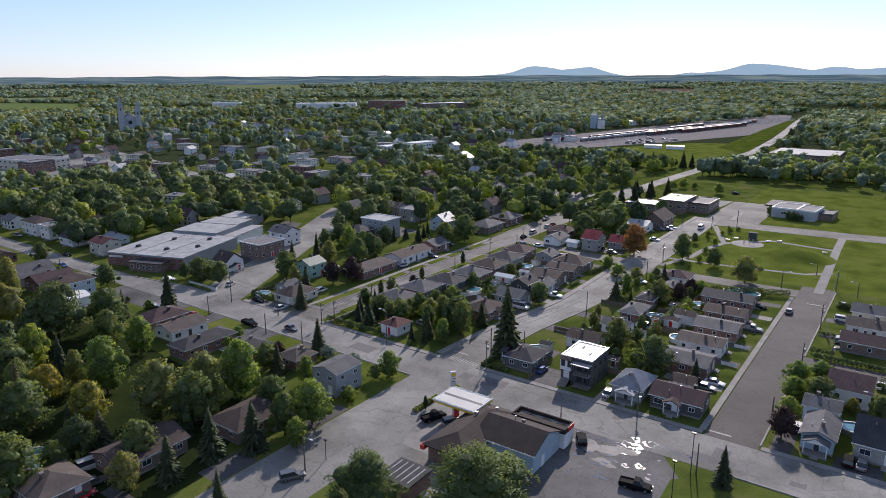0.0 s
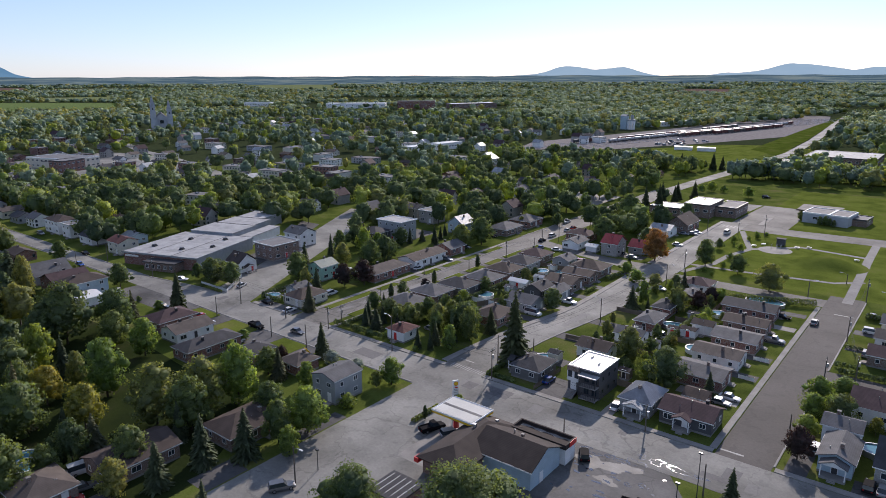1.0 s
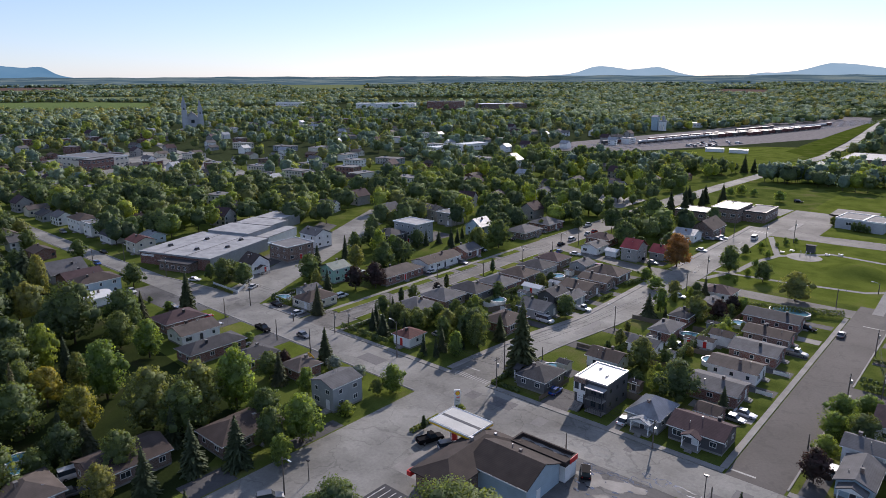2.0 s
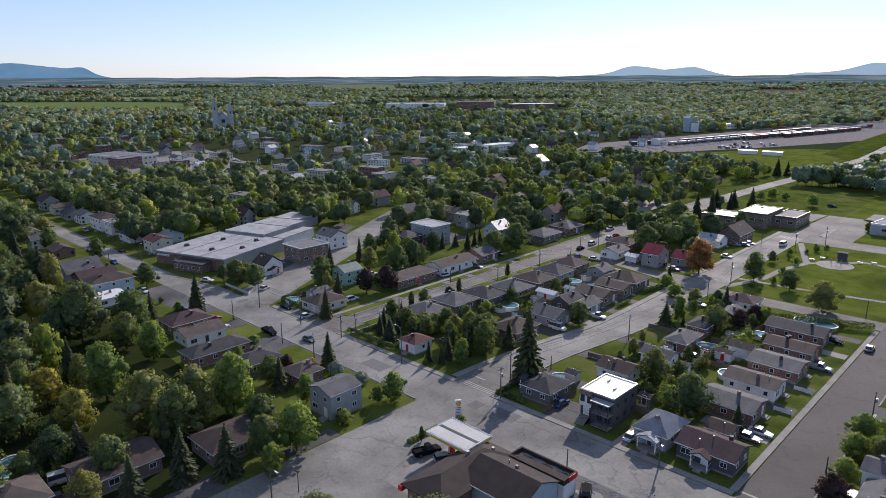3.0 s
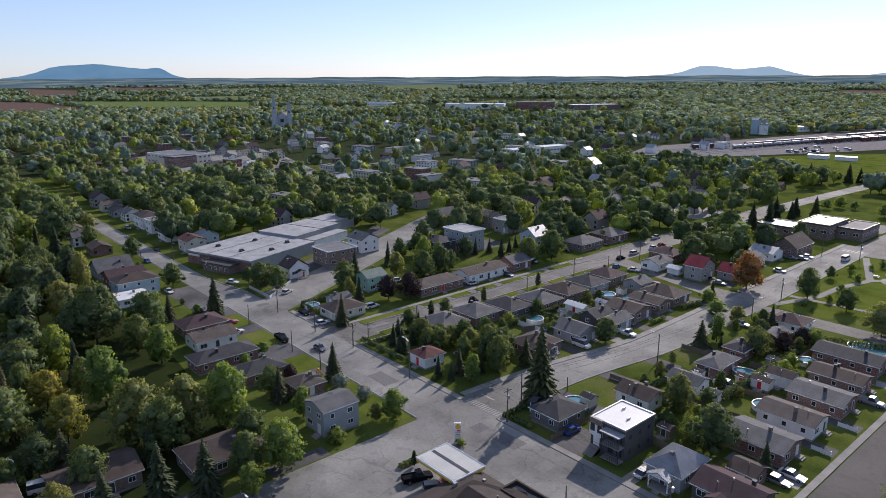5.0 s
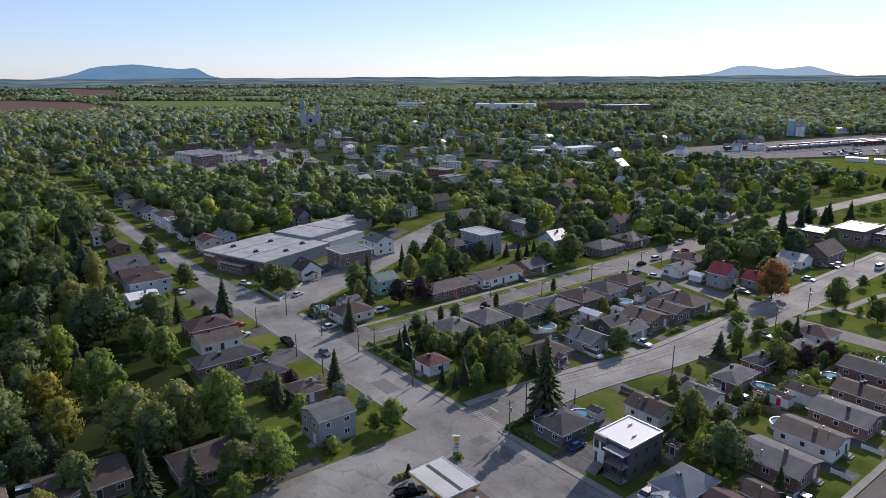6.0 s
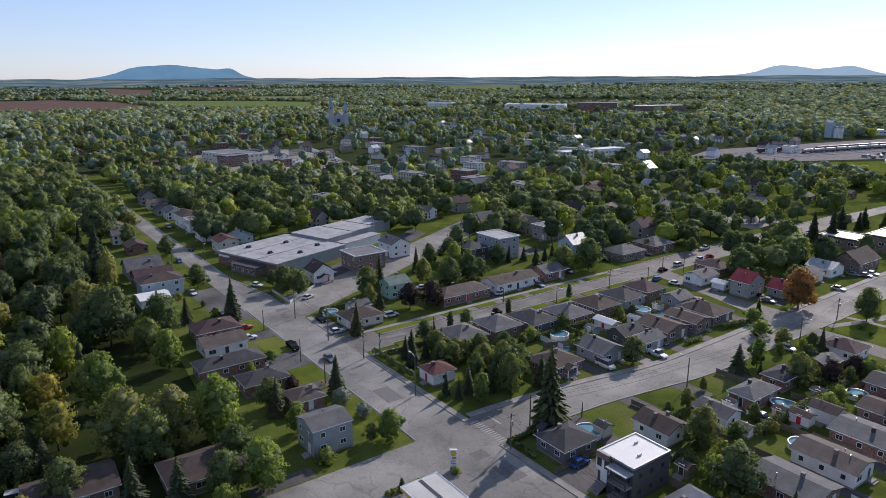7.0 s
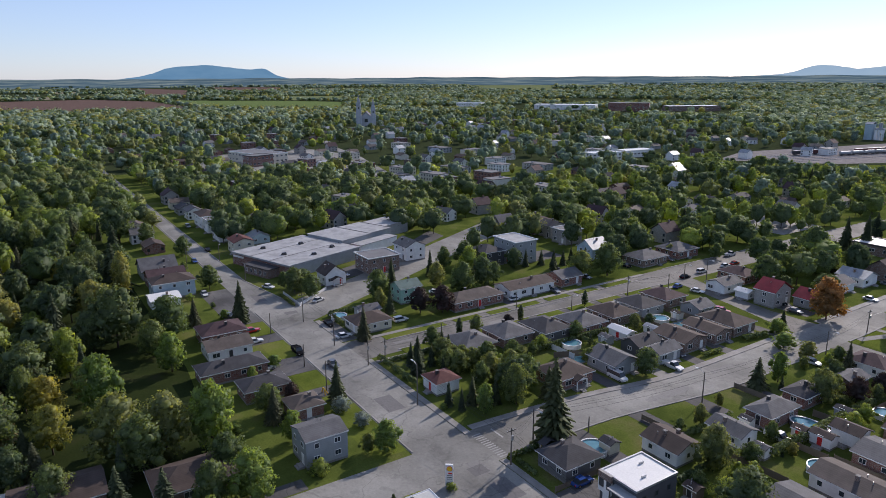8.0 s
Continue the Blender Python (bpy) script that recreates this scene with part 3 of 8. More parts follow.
def door(parent, m, w, h, mat, trim):
    d = piece("door", cached(("door", w, h), lambda g: g.box(-w / 2, w / 2, -0.05, 0, 0, h).box(-w / 2 + 0.15, w / 2 - 0.15, -0.07, -0.05, 0.2, h * 0.45).box(-w / 2 + 0.15, w / 2 - 0.15, -0.07, -0.05, h * 0.55, h - 0.2), mat), parent, m)
    piece("door_frame", cached(("door_frame", w, h), lambda g: g.box(-w / 2 - 0.1, -w / 2, -0.08, 0, 0, h + 0.1).box(w / 2, w / 2 + 0.1, -0.08, 0, 0, h + 0.1).box(-w / 2, w / 2, -0.08, 0, h, h + 0.1), trim), d, Matrix())
    return d


def roof_geo(kind, hx, hy, z, rise, ridge, t=0.18):
    """A roof over +-hx, +-hy with its underside at z: gable or hip, ridge along x or y."""
    g = Geo()
    if kind == "gable":
        a = [(-hx, -hy, z), (hx, -hy, z), (hx, hy, z), (-hx, hy, z)]
        if ridge == "x":
            r = [(-hx, 0, z + rise), (hx, 0, z + rise)]
            low, top = a + r, [(x, y, w + t) for x, y, w in a + r]
            g.add(low + top, [(0, 4, 5, 1), (2, 5, 4, 3), (6, 7, 11, 10), (8, 9, 10, 11), (0, 1, 7, 6), (2, 3, 9, 8), (3, 4, 10, 9), (4, 0, 6, 10), (1, 5, 11, 7), (5, 2, 8, 11)])
        else:
            r = [(0, -hy, z + rise), (0, hy, z + rise)]
            low, top = a + r, [(x, y, w + t) for x, y, w in a + r]
            g.add(low + top, [(0, 3, 5, 4), (1, 4, 5, 2), (6, 10, 11, 9), (7, 8, 11, 10), (0, 6, 9, 3), (1, 2, 8, 7), (0, 4, 10, 6), (4, 1, 7, 10), (3, 9, 11, 5), (5, 11, 8, 2)])
    else:
        e = max(0.05, abs(hx - hy))
        r = [(-e, 0), (e, 0)] if hx >= hy else [(0, -e), (0, e)]
        a = [(-hx, -hy), (hx, -hy), (hx, hy), (-hx, hy)]
        vs = [(x, y, z) for x, y in a] + [(x, y, z + t) for x, y in a] + [(x, y, z + t + rise) for x, y in r]
        fs = [(3, 2, 1, 0)] + [(i, (i + 1) % 4, 4 + (i + 1) % 4, 4 + i) for i in range(4)]
        fs += [(4, 5, 9, 8), (5, 6, 9), (6, 7, 8, 9), (7, 4, 8)] if hx >= hy else [(4, 5, 8), (5, 6, 9, 8), (6, 7, 9), (7, 4, 8, 9)]
        g.add(vs, fs)
    return g


SIDES = {"S": (0, -1, 0), "E": (1, 0, 90), "N": (0, 1, 180), "W": (-1, 0, -90)}


def side_pose(side, hx, hy, u, z):
    """The pose of a piece on a wall: u metres along the wall as seen from outside."""
    sx, sy, rot = SIDES[side]
    off = {"S": (u, -hy), "E": (hx, u), "N": (-u, hy), "W": (-hx, -u)}[side]
    return pose(off[0], off[1], z, 0, 0, rot)


def house(x0, x1, y0, y1, eave, roof, wall, roofm, label, front="E", pitch=0.40, ridge="", trim="trim", chimneys=1, over=0.45, sides="SENW", gap=3.4, name="house", group="houses", wall_b=""):
    """A house under the eaves' outline x0..x1, y0..y1, with its front door on the side front."""
    rng = random.Random(int(x0 * 7 + y0 * 13))
    OBST.append((x0, x1, y0, y1))
    cx, cy, hx, hy = (x0 + x1) / 2, (y0 + y1) / 2, (x1 - x0) / 2, (y1 - y0) / 2
    top = holder(name, label, "house", group)
    top.location = (cx, cy, 0)
    wx, wy = hx - over, hy - over
    ridge = ridge or ("x" if hx >= hy else "y")
    g = Geo().box(-wx, wx, -wy, wy, 0.45, eave)
    span = hy if ridge == "x" else hx
    rise = pitch * span
    if roof == "gable":
        k = rise * (1 - over / span) - 0.02
        if ridge == "x":
            for s in (-1, 1):
                g.add([(s * wx, -wy, eave), (s * wx, wy, eave), (s * wx, 0, eave + k), (s * (wx - 0.2), -wy, eave), (s * (wx - 0.2), wy, eave), (s * (wx - 0.2), 0, eave + k)], [(0, 1, 2), (5, 4, 3), (0, 2, 5, 3), (1, 4, 5, 2), (0, 3, 4, 1)])
        else:
            for s in (-1, 1):
                g.add([(-wx, s * wy, eave), (wx, s * wy, eave), (0, s * wy, eave + k), (-wx, s * (wy - 0.2), eave), (wx, s * (wy - 0.2), eave), (0, s * (wy - 0.2), eave + k)], [(0, 1, 2), (5, 4, 3), (0, 2, 5, 3), (1, 4, 5, 2), (0, 3, 4, 1)])
    g.made("wall", M[wall], top)
    Geo().box(-wx + 0.03, wx - 0.03, -wy + 0.03, wy - 0.03, -0.2, 0.45).made("foundation", M["concrete"], top)
    if roof == "flat":
        Geo().box(-hx, hx, -hy, hy, eave, eave + 0.12).made("roof", M[roofm], top)
        p = Geo()
        for b in ((-hx, hx, -hy, -hy + 0.25), (-hx, hx, hy - 0.25, hy), (-hx, -hx + 0.25, -hy + 0.25, hy - 0.25), (hx - 0.25, hx, -hy + 0.25, hy - 0.25)):
            p.box(*b, eave + 0.12, eave + 0.45)
        p.made("parapet", M[trim], top)
    else:
        r = roof_geo(roof, hx, hy, eave, rise, ridge).made("roof", M[roofm], top)
        if roof == "hip" or ridge == "x":
            for b in ((-hx - 0.03, hx + 0.03, -hy - 0.03, -hy), (-hx - 0.03, hx + 0.03, hy, hy + 0.03)):
                Geo().box(*b, eave - 0.06, eave + 0.15).made("fascia", M[trim], top)
        if roof == "hip" or ridge == "y":
            for b in ((-hx - 0.03, -hx, -hy, hy), (hx, hx + 0.03, -hy, hy)):
                Geo().box(*b, eave - 0.06, eave + 0.15).made("fascia", M[trim], top)
        for i in range(chimneys):
            ux, uy = rng.uniform(-0.5, 0.5) * wx, rng.uniform(-0.5, 0.5) * wy
            d = (1 - abs(uy) / hy if ridge == "x" else 1 - abs(ux) / hx)
            zt = eave + rise * (d if roof == "gable" else min(1 - abs(uy) / hy, 1 - abs(ux) / hx) * hy / span if ridge == "x" else min(1 - abs(uy) / hy, 1 - abs(ux) / hx) * hx / span)
            c = Geo().box(ux - 0.3, ux + 0.3, uy - 0.3, uy + 0.3, eave, zt + 1.0).made("chimney", M["brownbrick"] if rng.random() < 0.5 else M["darktrim"], top)
            Geo().box(ux - 0.36, ux + 0.36, uy - 0.36, uy + 0.36, zt + 1.0, zt + 1.1).made("chimney_cap", M["concrete"], c)
        for i in range(rng.randint(1, 2)):
            ux, uy = rng.uniform(-0.6, 0.6) * wx, rng.uniform(-0.6, 0.6) * wy
            zt = eave + rise * ((1 - abs(uy) / hy) if ridge == "x" else (1 - abs(ux) / hx)) * (1 if roof == "gable" else 0.6)
            Geo().tube((ux, uy, eave), (ux, uy, zt + 0.65), 0.09, n=8).made("vent_pipe", M["steel"], top)
    storeys = 2 if eave > 4.2 else 1
    if eave > 7.5:
        storeys = 3
    for s in sides:
        length = 2 * (wx if s in "SN" else wy)
        k = max(1, int(length / gap))
        for fl in range(storeys):
            zc = 0.45 + (eave - 0.45) * (fl + 0.55) / storeys
            for i in range(k):
                u = -length / 2 + length * (i + 0.5) / k
                if s == front and fl == 0 and i == k // 2:
                    door(top, side_pose(s, wx, wy, u, 0.45), 0.95, 2.05, M[rng.choice(("trim", "darktrim", "darktrim", "trim", "redpaint"))], M[trim])
                    st = Geo()
                    st.box(-0.9, 0.9, -1.1, 0, 0.0, 0.43).box(-0.9, 0.9, -1.5, -1.1, 0.0, 0.22)
                    stp = st.made("steps", M["concrete"], top)
                    stp.matrix_local = side_pose(s, wx, wy, u, 0)
                else:
                    w = 1.9 if (s == front and fl == 0 and i == k // 2 - 1) else rng.choice((1.0, 1.3))
                    window(top, side_pose(s, wx, wy, u, zc), w, 1.25 if w > 1.5 else 1.1, M[trim])
    return top


# ---- trees ----
def leaf_quads(centres, radii, per, size, rng, shell=0.22, tilt=0.8):
    """Quads strewn through the shells of ellipsoids; (n*per, 4, 3)."""
    n = len(centres)
    d = rng.normal(size=(n, per, 3))
    d /= np.linalg.norm(d, axis=2, keepdims=True)
    d[..., 2] = np.where(d[..., 2] < -0.55, -d[..., 2], d[..., 2])
    r = 1 - np.abs(rng.normal(size=(n, per, 1))) * shell
    p = centres[:, None, :] + d * radii[:, None, :] * r
    nrm = d + rng.normal(size=d.shape) * tilt
    nrm /= np.linalg.norm(nrm, axis=2, keepdims=True)
    u = np.cross(nrm, rng.normal(size=d.shape))
    u /= np.linalg.norm(u, axis=2, keepdims=True) + 1e-9
    v = np.cross(nrm, u)
    s = (np.asarray(size) * rng.uniform(0.6, 1.3, size=(n, per)))[..., None] / 2
    q = np.stack([p - u * s - v * s * 0.75, p + u * s - v * s * 0.6, p + u * s * 0.8 + v * s * 0.75, p - u * s * 0.7 + v * s], axis=2)
    soft = d * 0.55 + nrm * 0.52 + np.array([0, 0, 0.2])
    soft /= np.linalg.norm(soft, axis=2, keepdims=True)
    return q.reshape(-1, 4, 3), np.repeat(soft.reshape(-1, 3), 4, axis=0)


def clump_shape():
    """Points and faces of a ball of 24 quads."""
    g = [(a, b) for b in (-1, 0, 1) for a in (-1, 0, 1)]
    pts, faces = {}, []
    for axis in range(3):
        for sgn in (-1, 1):
            ids = []
            for a, b in g:
                q = [0, 0, 0]
                q[axis], q[(axis + 1) % 3], q[(axis + 2) % 3] = sgn, a, b
                ids.append(pts.setdefault(tuple(q), len(pts)))
            for o in (0, 1, 3, 4):
                f = (ids[o], ids[o + 1], ids[o + 4], ids[o + 3])
                faces.append(f if sgn > 0 else f[::-1])
    c = np.array(list(pts), float)
    return c / np.linalg.norm(c, axis=1, keepdims=True), np.array(faces)


BALL, BALL_FACES = clump_shape()


def clumps(centres, radii, rng, rough=0.18):
    """An uneven rounded clump round each centre: points, faces, normals."""
    n = len(centres)
    v = centres[:, None, :] + BALL[None] * radii[:, None, :] * rng.uniform(1 - rough, 1 + rough, size=(n, len(BALL), 1))
    f = BALL_FACES[None] + (np.arange(n) * len(BALL))[:, None, None]
    nn = BALL[None] + rng.normal(size=(n, len(BALL), 3)) * 0.28
    return v.reshape(-1, 3), f.reshape(-1, 4), (nn / np.linalg.norm(nn, axis=2, keepdims=True)).reshape(-1, 3)


def crown_mesh(name, quads, qn, verts, faces, vn, mat):
    """Loose leaf quads and closed clumps in one mesh, with soft normals."""
    k = 4 * len(quads)
    co = np.concatenate([quads.reshape(-1, 3), verts])
    loops = np.concatenate([np.arange(k), faces.reshape(-1) + k]).astype(np.int32)
    me = bpy.data.meshes.new(name)
    me.vertices.add(len(co))
    me.vertices.foreach_set("co", co.reshape(-1).astype(np.float32))
    me.loops.add(len(loops))
    me.loops.foreach_set("vertex_index", loops)
    me.polygons.add(len(loops) // 4)
    me.polygons.foreach_set("loop_start", np.arange(0, len(loops), 4, dtype=np.int32))
    me.update(calc_edges=True)
    me.materials.append(mat)
    return outward(me, np.concatenate([qn, vn]))


def soft_normals(p, own, heart):
    """Half the clump's own normal, half the whole crown's round form."""
    out = p - heart
    out /= np.linalg.norm(out, axis=1, keepdims=True) + 1e-6
    out = own * 0.85 + out * 0.6
    return out / (np.linalg.norm(out, axis=1, keepdims=True) + 1e-6)


def tree_of(kind, mat, h, width, blobs, per, leaf, rng, low=0.22, label="", trunk_r=0.2):
    """A broadleaved tree h metres high: tapered trunk, limbs, and a crown of leaf clumps."""
    top = holder("tree", label, "tree", "trees")
    g = Geo()
    pts = [Vector((0, 0, -0.3))]
    for i in range(1, 4):
        pts.append(Vector((rng.normal() * 0.12 * i, rng.normal() * 0.12 * i, h * 0.22 * i)))
    for i in range(3):
        g.tube(pts[i], pts[i + 1], trunk_r * (1 - 0.27 * i), trunk_r * (0.73 - 0.27 * i), 8)
    cs, rs = [], []
    for i in range(blobs):
        f = (i + 0.5) / blobs
        t = i * 2.399963 + rng.uniform(-0.5, 0.5)
        prof = max(0.05, math.sin(math.pi * (0.14 + 0.83 * f ** 0.9))) ** 0.75 * (1 + 0.16 * math.sin(t * 2 + i * 0.05))
        rad = prof * math.sqrt(rng.uniform(0.25, 1.0)) * width / 2 * 0.80
        b = rng.uniform(0.14, 0.25) * width / 2
        cs.append((rad * math.cos(t), rad * math.sin(t), h * (low + 0.07 + (0.87 - low) * f) + rng.normal() * h * 0.015))
        rs.append((b, b, b * 0.8 * min(1.3, h / width * 1.15)))
    for f in (0.3, 0.52, 0.72):
        cs.append((0, 0, h * (low + 0.07 + (0.87 - low) * f)))
        k = 0.27 * math.sin(math.pi * (0.1 + 0.8 * f))
        rs.append((width * k, width * k, h * 0.2))
    for c in cs[:: max(1, blobs // 6)]:
        g.tube(pts[2] if c[2] > h * 0.5 else pts[1], Vector(c), trunk_r * 0.4, trunk_r * 0.08, 5, False)
    g.made("trunk", M["bark"], top, smooth=True)
    cs, rs = np.array(cs), np.array(rs)
    q, qn = leaf_quads(cs[:-3], rs[:-3], per, leaf, rng, 0.3, 0.7)
    v, f, vn = clumps(np.concatenate([cs[:-3:5], cs[-3:]]), np.concatenate([rs[:-3:5] * 0.75, rs[-3:] * 0.86]), rng)
    heart = np.array([0, 0, h * 0.45])
    ob = new("crown", crown_mesh("crown", q, soft_normals(q.reshape(-1, 3), qn, heart), v, f, soft_normals(v, vn, heart), M[mat]))
    ob.parent = top
    return top


def conifer_of(mat, h, width, tiers, rng, label, droop=0.35, low=0.06, power=1.0):
    """A conifer: straight trunk and whorls of drooping boughs built of needle sprays."""
    top = holder("tree", label, "tree", "trees")
    Geo().tube((0, 0, -0.3), (0, 0, h * 0.97), h * 0.016 + 0.06, 0.02, 7).made("trunk", M["bark"], top)
    qs = []
    for i in range(tiers):
        f = i / tiers
        z = h * (low + (0.985 - low) * f)
        R = width / 2 * (1 - f) ** power * rng.uniform(0.72, 1.18) + 0.12
        k = max(5, int(15 * (1 - f) + 6))
        for j in range(k):
            t = 6.28319 * (j + rng.random()) / k
            r = R * rng.uniform(0.55, 1.18)
            zj = z + rng.normal() * 0.012 * h
            d, s = np.array([math.cos(t), math.sin(t), 0]), np.array([-math.sin(t), math.cos(t), 0])
            dz = droop * r * rng.uniform(0.6, 1.3)
            wid = 0.085 * width * (1 - 0.6 * f) * rng.uniform(0.5, 1.0) + 0.05
            a, m_, b = np.array([0, 0, zj + 0.1]), d * r * 0.55 + np.array([0, 0, zj - dz * 0.25]), d * r + np.array([0, 0, zj - dz])
            qs.append([a - s * wid * 0.2, a + s * wid * 0.2, m_ + s * wid, m_ - s * wid])
            qs.append([m_ - s * wid, m_ + s * wid, b + s * wid * 0.25, b - s * wid * 0.25])
            drop = np.array([0, 0, -0.055 * h * (1 - 0.7 * f) * rng.uniform(0.5, 1.0)])
            qs.append([m_ * 0.7 + np.array([0, 0, zj * 0.3]), b, b + drop * 0.6, m_ * 0.8 + np.array([0, 0, zj * 0.2]) + drop])
    ob = new("crown", quads_mesh("crown", np.array(qs), M[mat]))
    ob.parent = top
    return top


KINDS = {}
nrng = np.random.default_rng(5)
for kind, mat, width, low, words in (("maple", "leaf", 7.8, 0.08, "broad green deciduous tree in full leaf"), ("bright", "leaf_bright", 7.0, 0.05, "fresh light green deciduous tree in full leaf"),
                                     ("yellow", "leaf_yellow", 7.6, 0.05, "olive-yellow deciduous tree with young leaves"), ("gold", "leaf_gold", 7.0, 0.15, "golden-green leafy garden tree"),
                                     ("darkmaple", "leaf_dark", 9.0, 0.08, "dense dark green deciduous tree"), ("purple", "leaf_purple", 8.4, 0.1, "dark purple-leaved ornamental tree"),
                                     ("orange", "leaf_orange", 7.2, 0.06, "copper-brown leafed deciduous tree"), ("lilac", "leaf", 8.8, 0.03, "dense rounded green garden tree"),
                                     ("willow", "leaf_yellow", 11.0, 0.05, "wide airy willow-like tree"), ("round", "leaf_bright", 10.5, 0.1, "clipped round green ornamental tree"),
                                     ("shrub", "leaf_bright", 13.0, 0.0, "low rounded green shrub"), ("blossom", "leaf_white", 12.0, 0.0, "shrub covered in white blossom"),
                                     ("column", "leaf_dark", 3.4, 0.06, "slim columnar street tree")):
    KINDS[kind] = [tree_of(kind, mat, 10.0, width * 1.25 * nrng.uniform(0.92, 1.08), 112, 27, 0.31, nrng, low, words) for _ in range(2)]
for kind, mat, width, tiers, words in (("spruce", "needle", 3.9, 46, "tall dark green spruce with drooping boughs"), ("brownpine", "needle_brown", 4.6, 38, "brownish-green conifer with sparse boughs"), ("pine", "needle", 8.0, 26, "open dark green pine")):
    KINDS[kind] = [conifer_of(mat, 10.0, width * nrng.uniform(0.92, 1.08), tiers, nrng, words, power=0.9) for _ in range(2)]
KINDS["near_maple"] = [tree_of("maple", "leaf", 10.0, 10.2, 130, 74, 0.17, nrng, 0.08, "broad green deciduous tree in full leaf")] * 2
KINDS["near_bright"] = [tree_of("bright", "leaf", 10.0, 9.4, 130, 74, 0.17, nrng, 0.05, "wide leafy green tree beside the houses")] * 2
USED = set()
prng = random.Random(11)
SPOTS = []


def plant(kind, x, y, h, spread=1.0):
    src = KINDS[kind][prng.randrange(2)]
    s = h / 10.0
    w = s * spread * prng.uniform(0.9, 1.1)
    m = Matrix.LocRotScale((x, y, 0), Euler((0, 0, prng.uniform(0, 6.28))), (w, w, s))
    SPOTS.append((x, y, w * 4))
    if src.name not in USED:
        USED.add(src.name)
        src.matrix_basis = m
        return src
    ob = copy_thing(src, Matrix())
    ob.matrix_basis = m
    return ob


# ---- the houses, block by block ----
H = house
# east of the centre street, the row of hip roofs
H(-135.5, -124.5, 152.5, 163, 2.9, "hip", "brick", "r_grey", "low hip-roofed bungalow with grey shingles", "W")
H(-135.5, -124.5, 165, 175.5, 2.9, "hip", "brownbrick", "r_grey", "brown brick bungalow with grey hip roof", "W")
H(-133.5, -121.5, 176.5, 186.5, 2.9, "hip", "ashside", "r_dark", "charcoal hip-roofed bungalow with dark grey walls", "W")
H(-131, -119.5, 188, 198.5, 2.9, "hip", "brick", "r_grey", "grey hip-roofed bungalow with brick walls", "W")
H(-131.5, -120, 201, 211.5, 2.9, "hip", "brownbrick", "r_brown", "brown hip-roofed bungalow with brick walls", "W")
H(-132, -120.5, 213.5, 224, 2.9, "hip", "greyside", "r_dark", "dark hip-roofed bungalow with grey walls", "W")
H(-133, -122, 226, 236.5, 2.9, "hip", "brownbrick", "r_plum", "dark brown hip-roofed brick bungalow", "W")
# facing the residential street
H(-107, -97.5, 160, 171, 2.9, "hip", "brick", "r_brown", "brick bungalow with brown hip roof and sunroom", "E")
H(-106, -96, 176, 185, 3.0, "gable", "greyside", "r_grey", "grey house with grey gable roof", "E")
H(-108, -101, 190, 199, 2.9, "gable", "darkside", "r_dark", "dark bungalow behind a driveway", "E", pitch=0.5)
H(-100.8, -95, 190.5, 199.5, 2.9, "gable", "greyside", "r_grey", "grey bungalow wing with gable front", "E", pitch=0.5)
H(-107, -96, 201.5, 211.5, 3.0, "gable", "brownbrick", "r_brown", "brown brick bungalow with long gable roof", "E", ridge="x", pitch=0.3)
H(-107, -95.5, 213.5, 221.5, 3.0, "gable", "brownbrick", "r_brown", "brown roofed bungalow with carport", "E", ridge="x", pitch=0.3)
H(-109, -96, 222.5, 233, 3.0, "hip", "brownbrick", "r_brown", "brick bungalow with brown hip roof", "E")
H(-119, -111.5, 228, 236, 2.6, "gable", "greyside", "r_grey", "grey garage beside the link street", "N")
H(-117.5, -110, 195.5, 199.5, 2.3, "gable", "white", "r_white", "long white garden shed with pale roof", "S", name="shed", chimneys=0)
# corner house in the block of trees
H(-118.2, -111.4, 135.4, 142.4, 3.0, "hip", "white", "r_rust", "small white house with rust-red hip roof", "S")
# north of the link street
H(-111.5, -104, 254, 264, 5.0, "gable", "stone", "r_red", "stone house with bright red metal roof and dormer", "E", ridge="x", pitch=0.6)
H(-103.5, -97, 262.5, 271, 2.9, "gable", "stone", "r_red", "double garage with bright red metal roof", "E", ridge="x", pitch=0.6, name="garage")
H(-118.5, -113, 254.5, 259, 2.4, "gable", "white", "r_white", "small white shed on the lawn", "S", name="shed", chimneys=0)
H(-128.5, -120.5, 253, 263.5, 3.0, "gable", "white", "r_grey", "white bungalow with grey roof", "S")
H(-135, -123.5, 268.5, 278, 3.0, "hip", "brick", "r_plum", "dark roofed brick bungalow", "W")
H(-108.5, -99.5, 284, 294, 3.0, "gable", "white", "r_grey", "pale bungalow with grey gable roof", "E")
H(-107, -96, 312, 329, 3.5, "gable", "brownbrick", "r_brown", "steep brown-grey roofed house", "E", pitch=0.7)
H(-109, -99, 298, 308, 3.2, "gable", "white", "r_tin", "white house with shiny metal roof", "E")
# west of the centre street
H(-165, -155.5, 191.5, 211, 3.2, "gable", "white", "r_brown", "long low house with brown roof and white gable windows", "E", ridge="y", pitch=0.3)
H(-165, -155.5, 170, 189.5, 3.0, "hip", "brick", "r_tan", "long brick row house with taupe roof", "E")
H(-166, -156.5, 214.5, 225, 3.0, "gable", "brick", "r_grey", "small brick bungalow with grey roof", "E")
H(-179.5, -171.5, 160, 168.5, 5.0, "gable", "mint", "r_green", "mint green two-storey house with green roof", "E", pitch=0.45)
H(-164.5, -155, 136.8, 148.5, 2.9, "hip", "cream", "r_brown", "cream corner bungalow with brown hip roof", "S")
H(-171, -164.8, 143, 150, 2.8, "gable", "greyside", "r_grey", "grey garage behind a clipped hedge", "S")
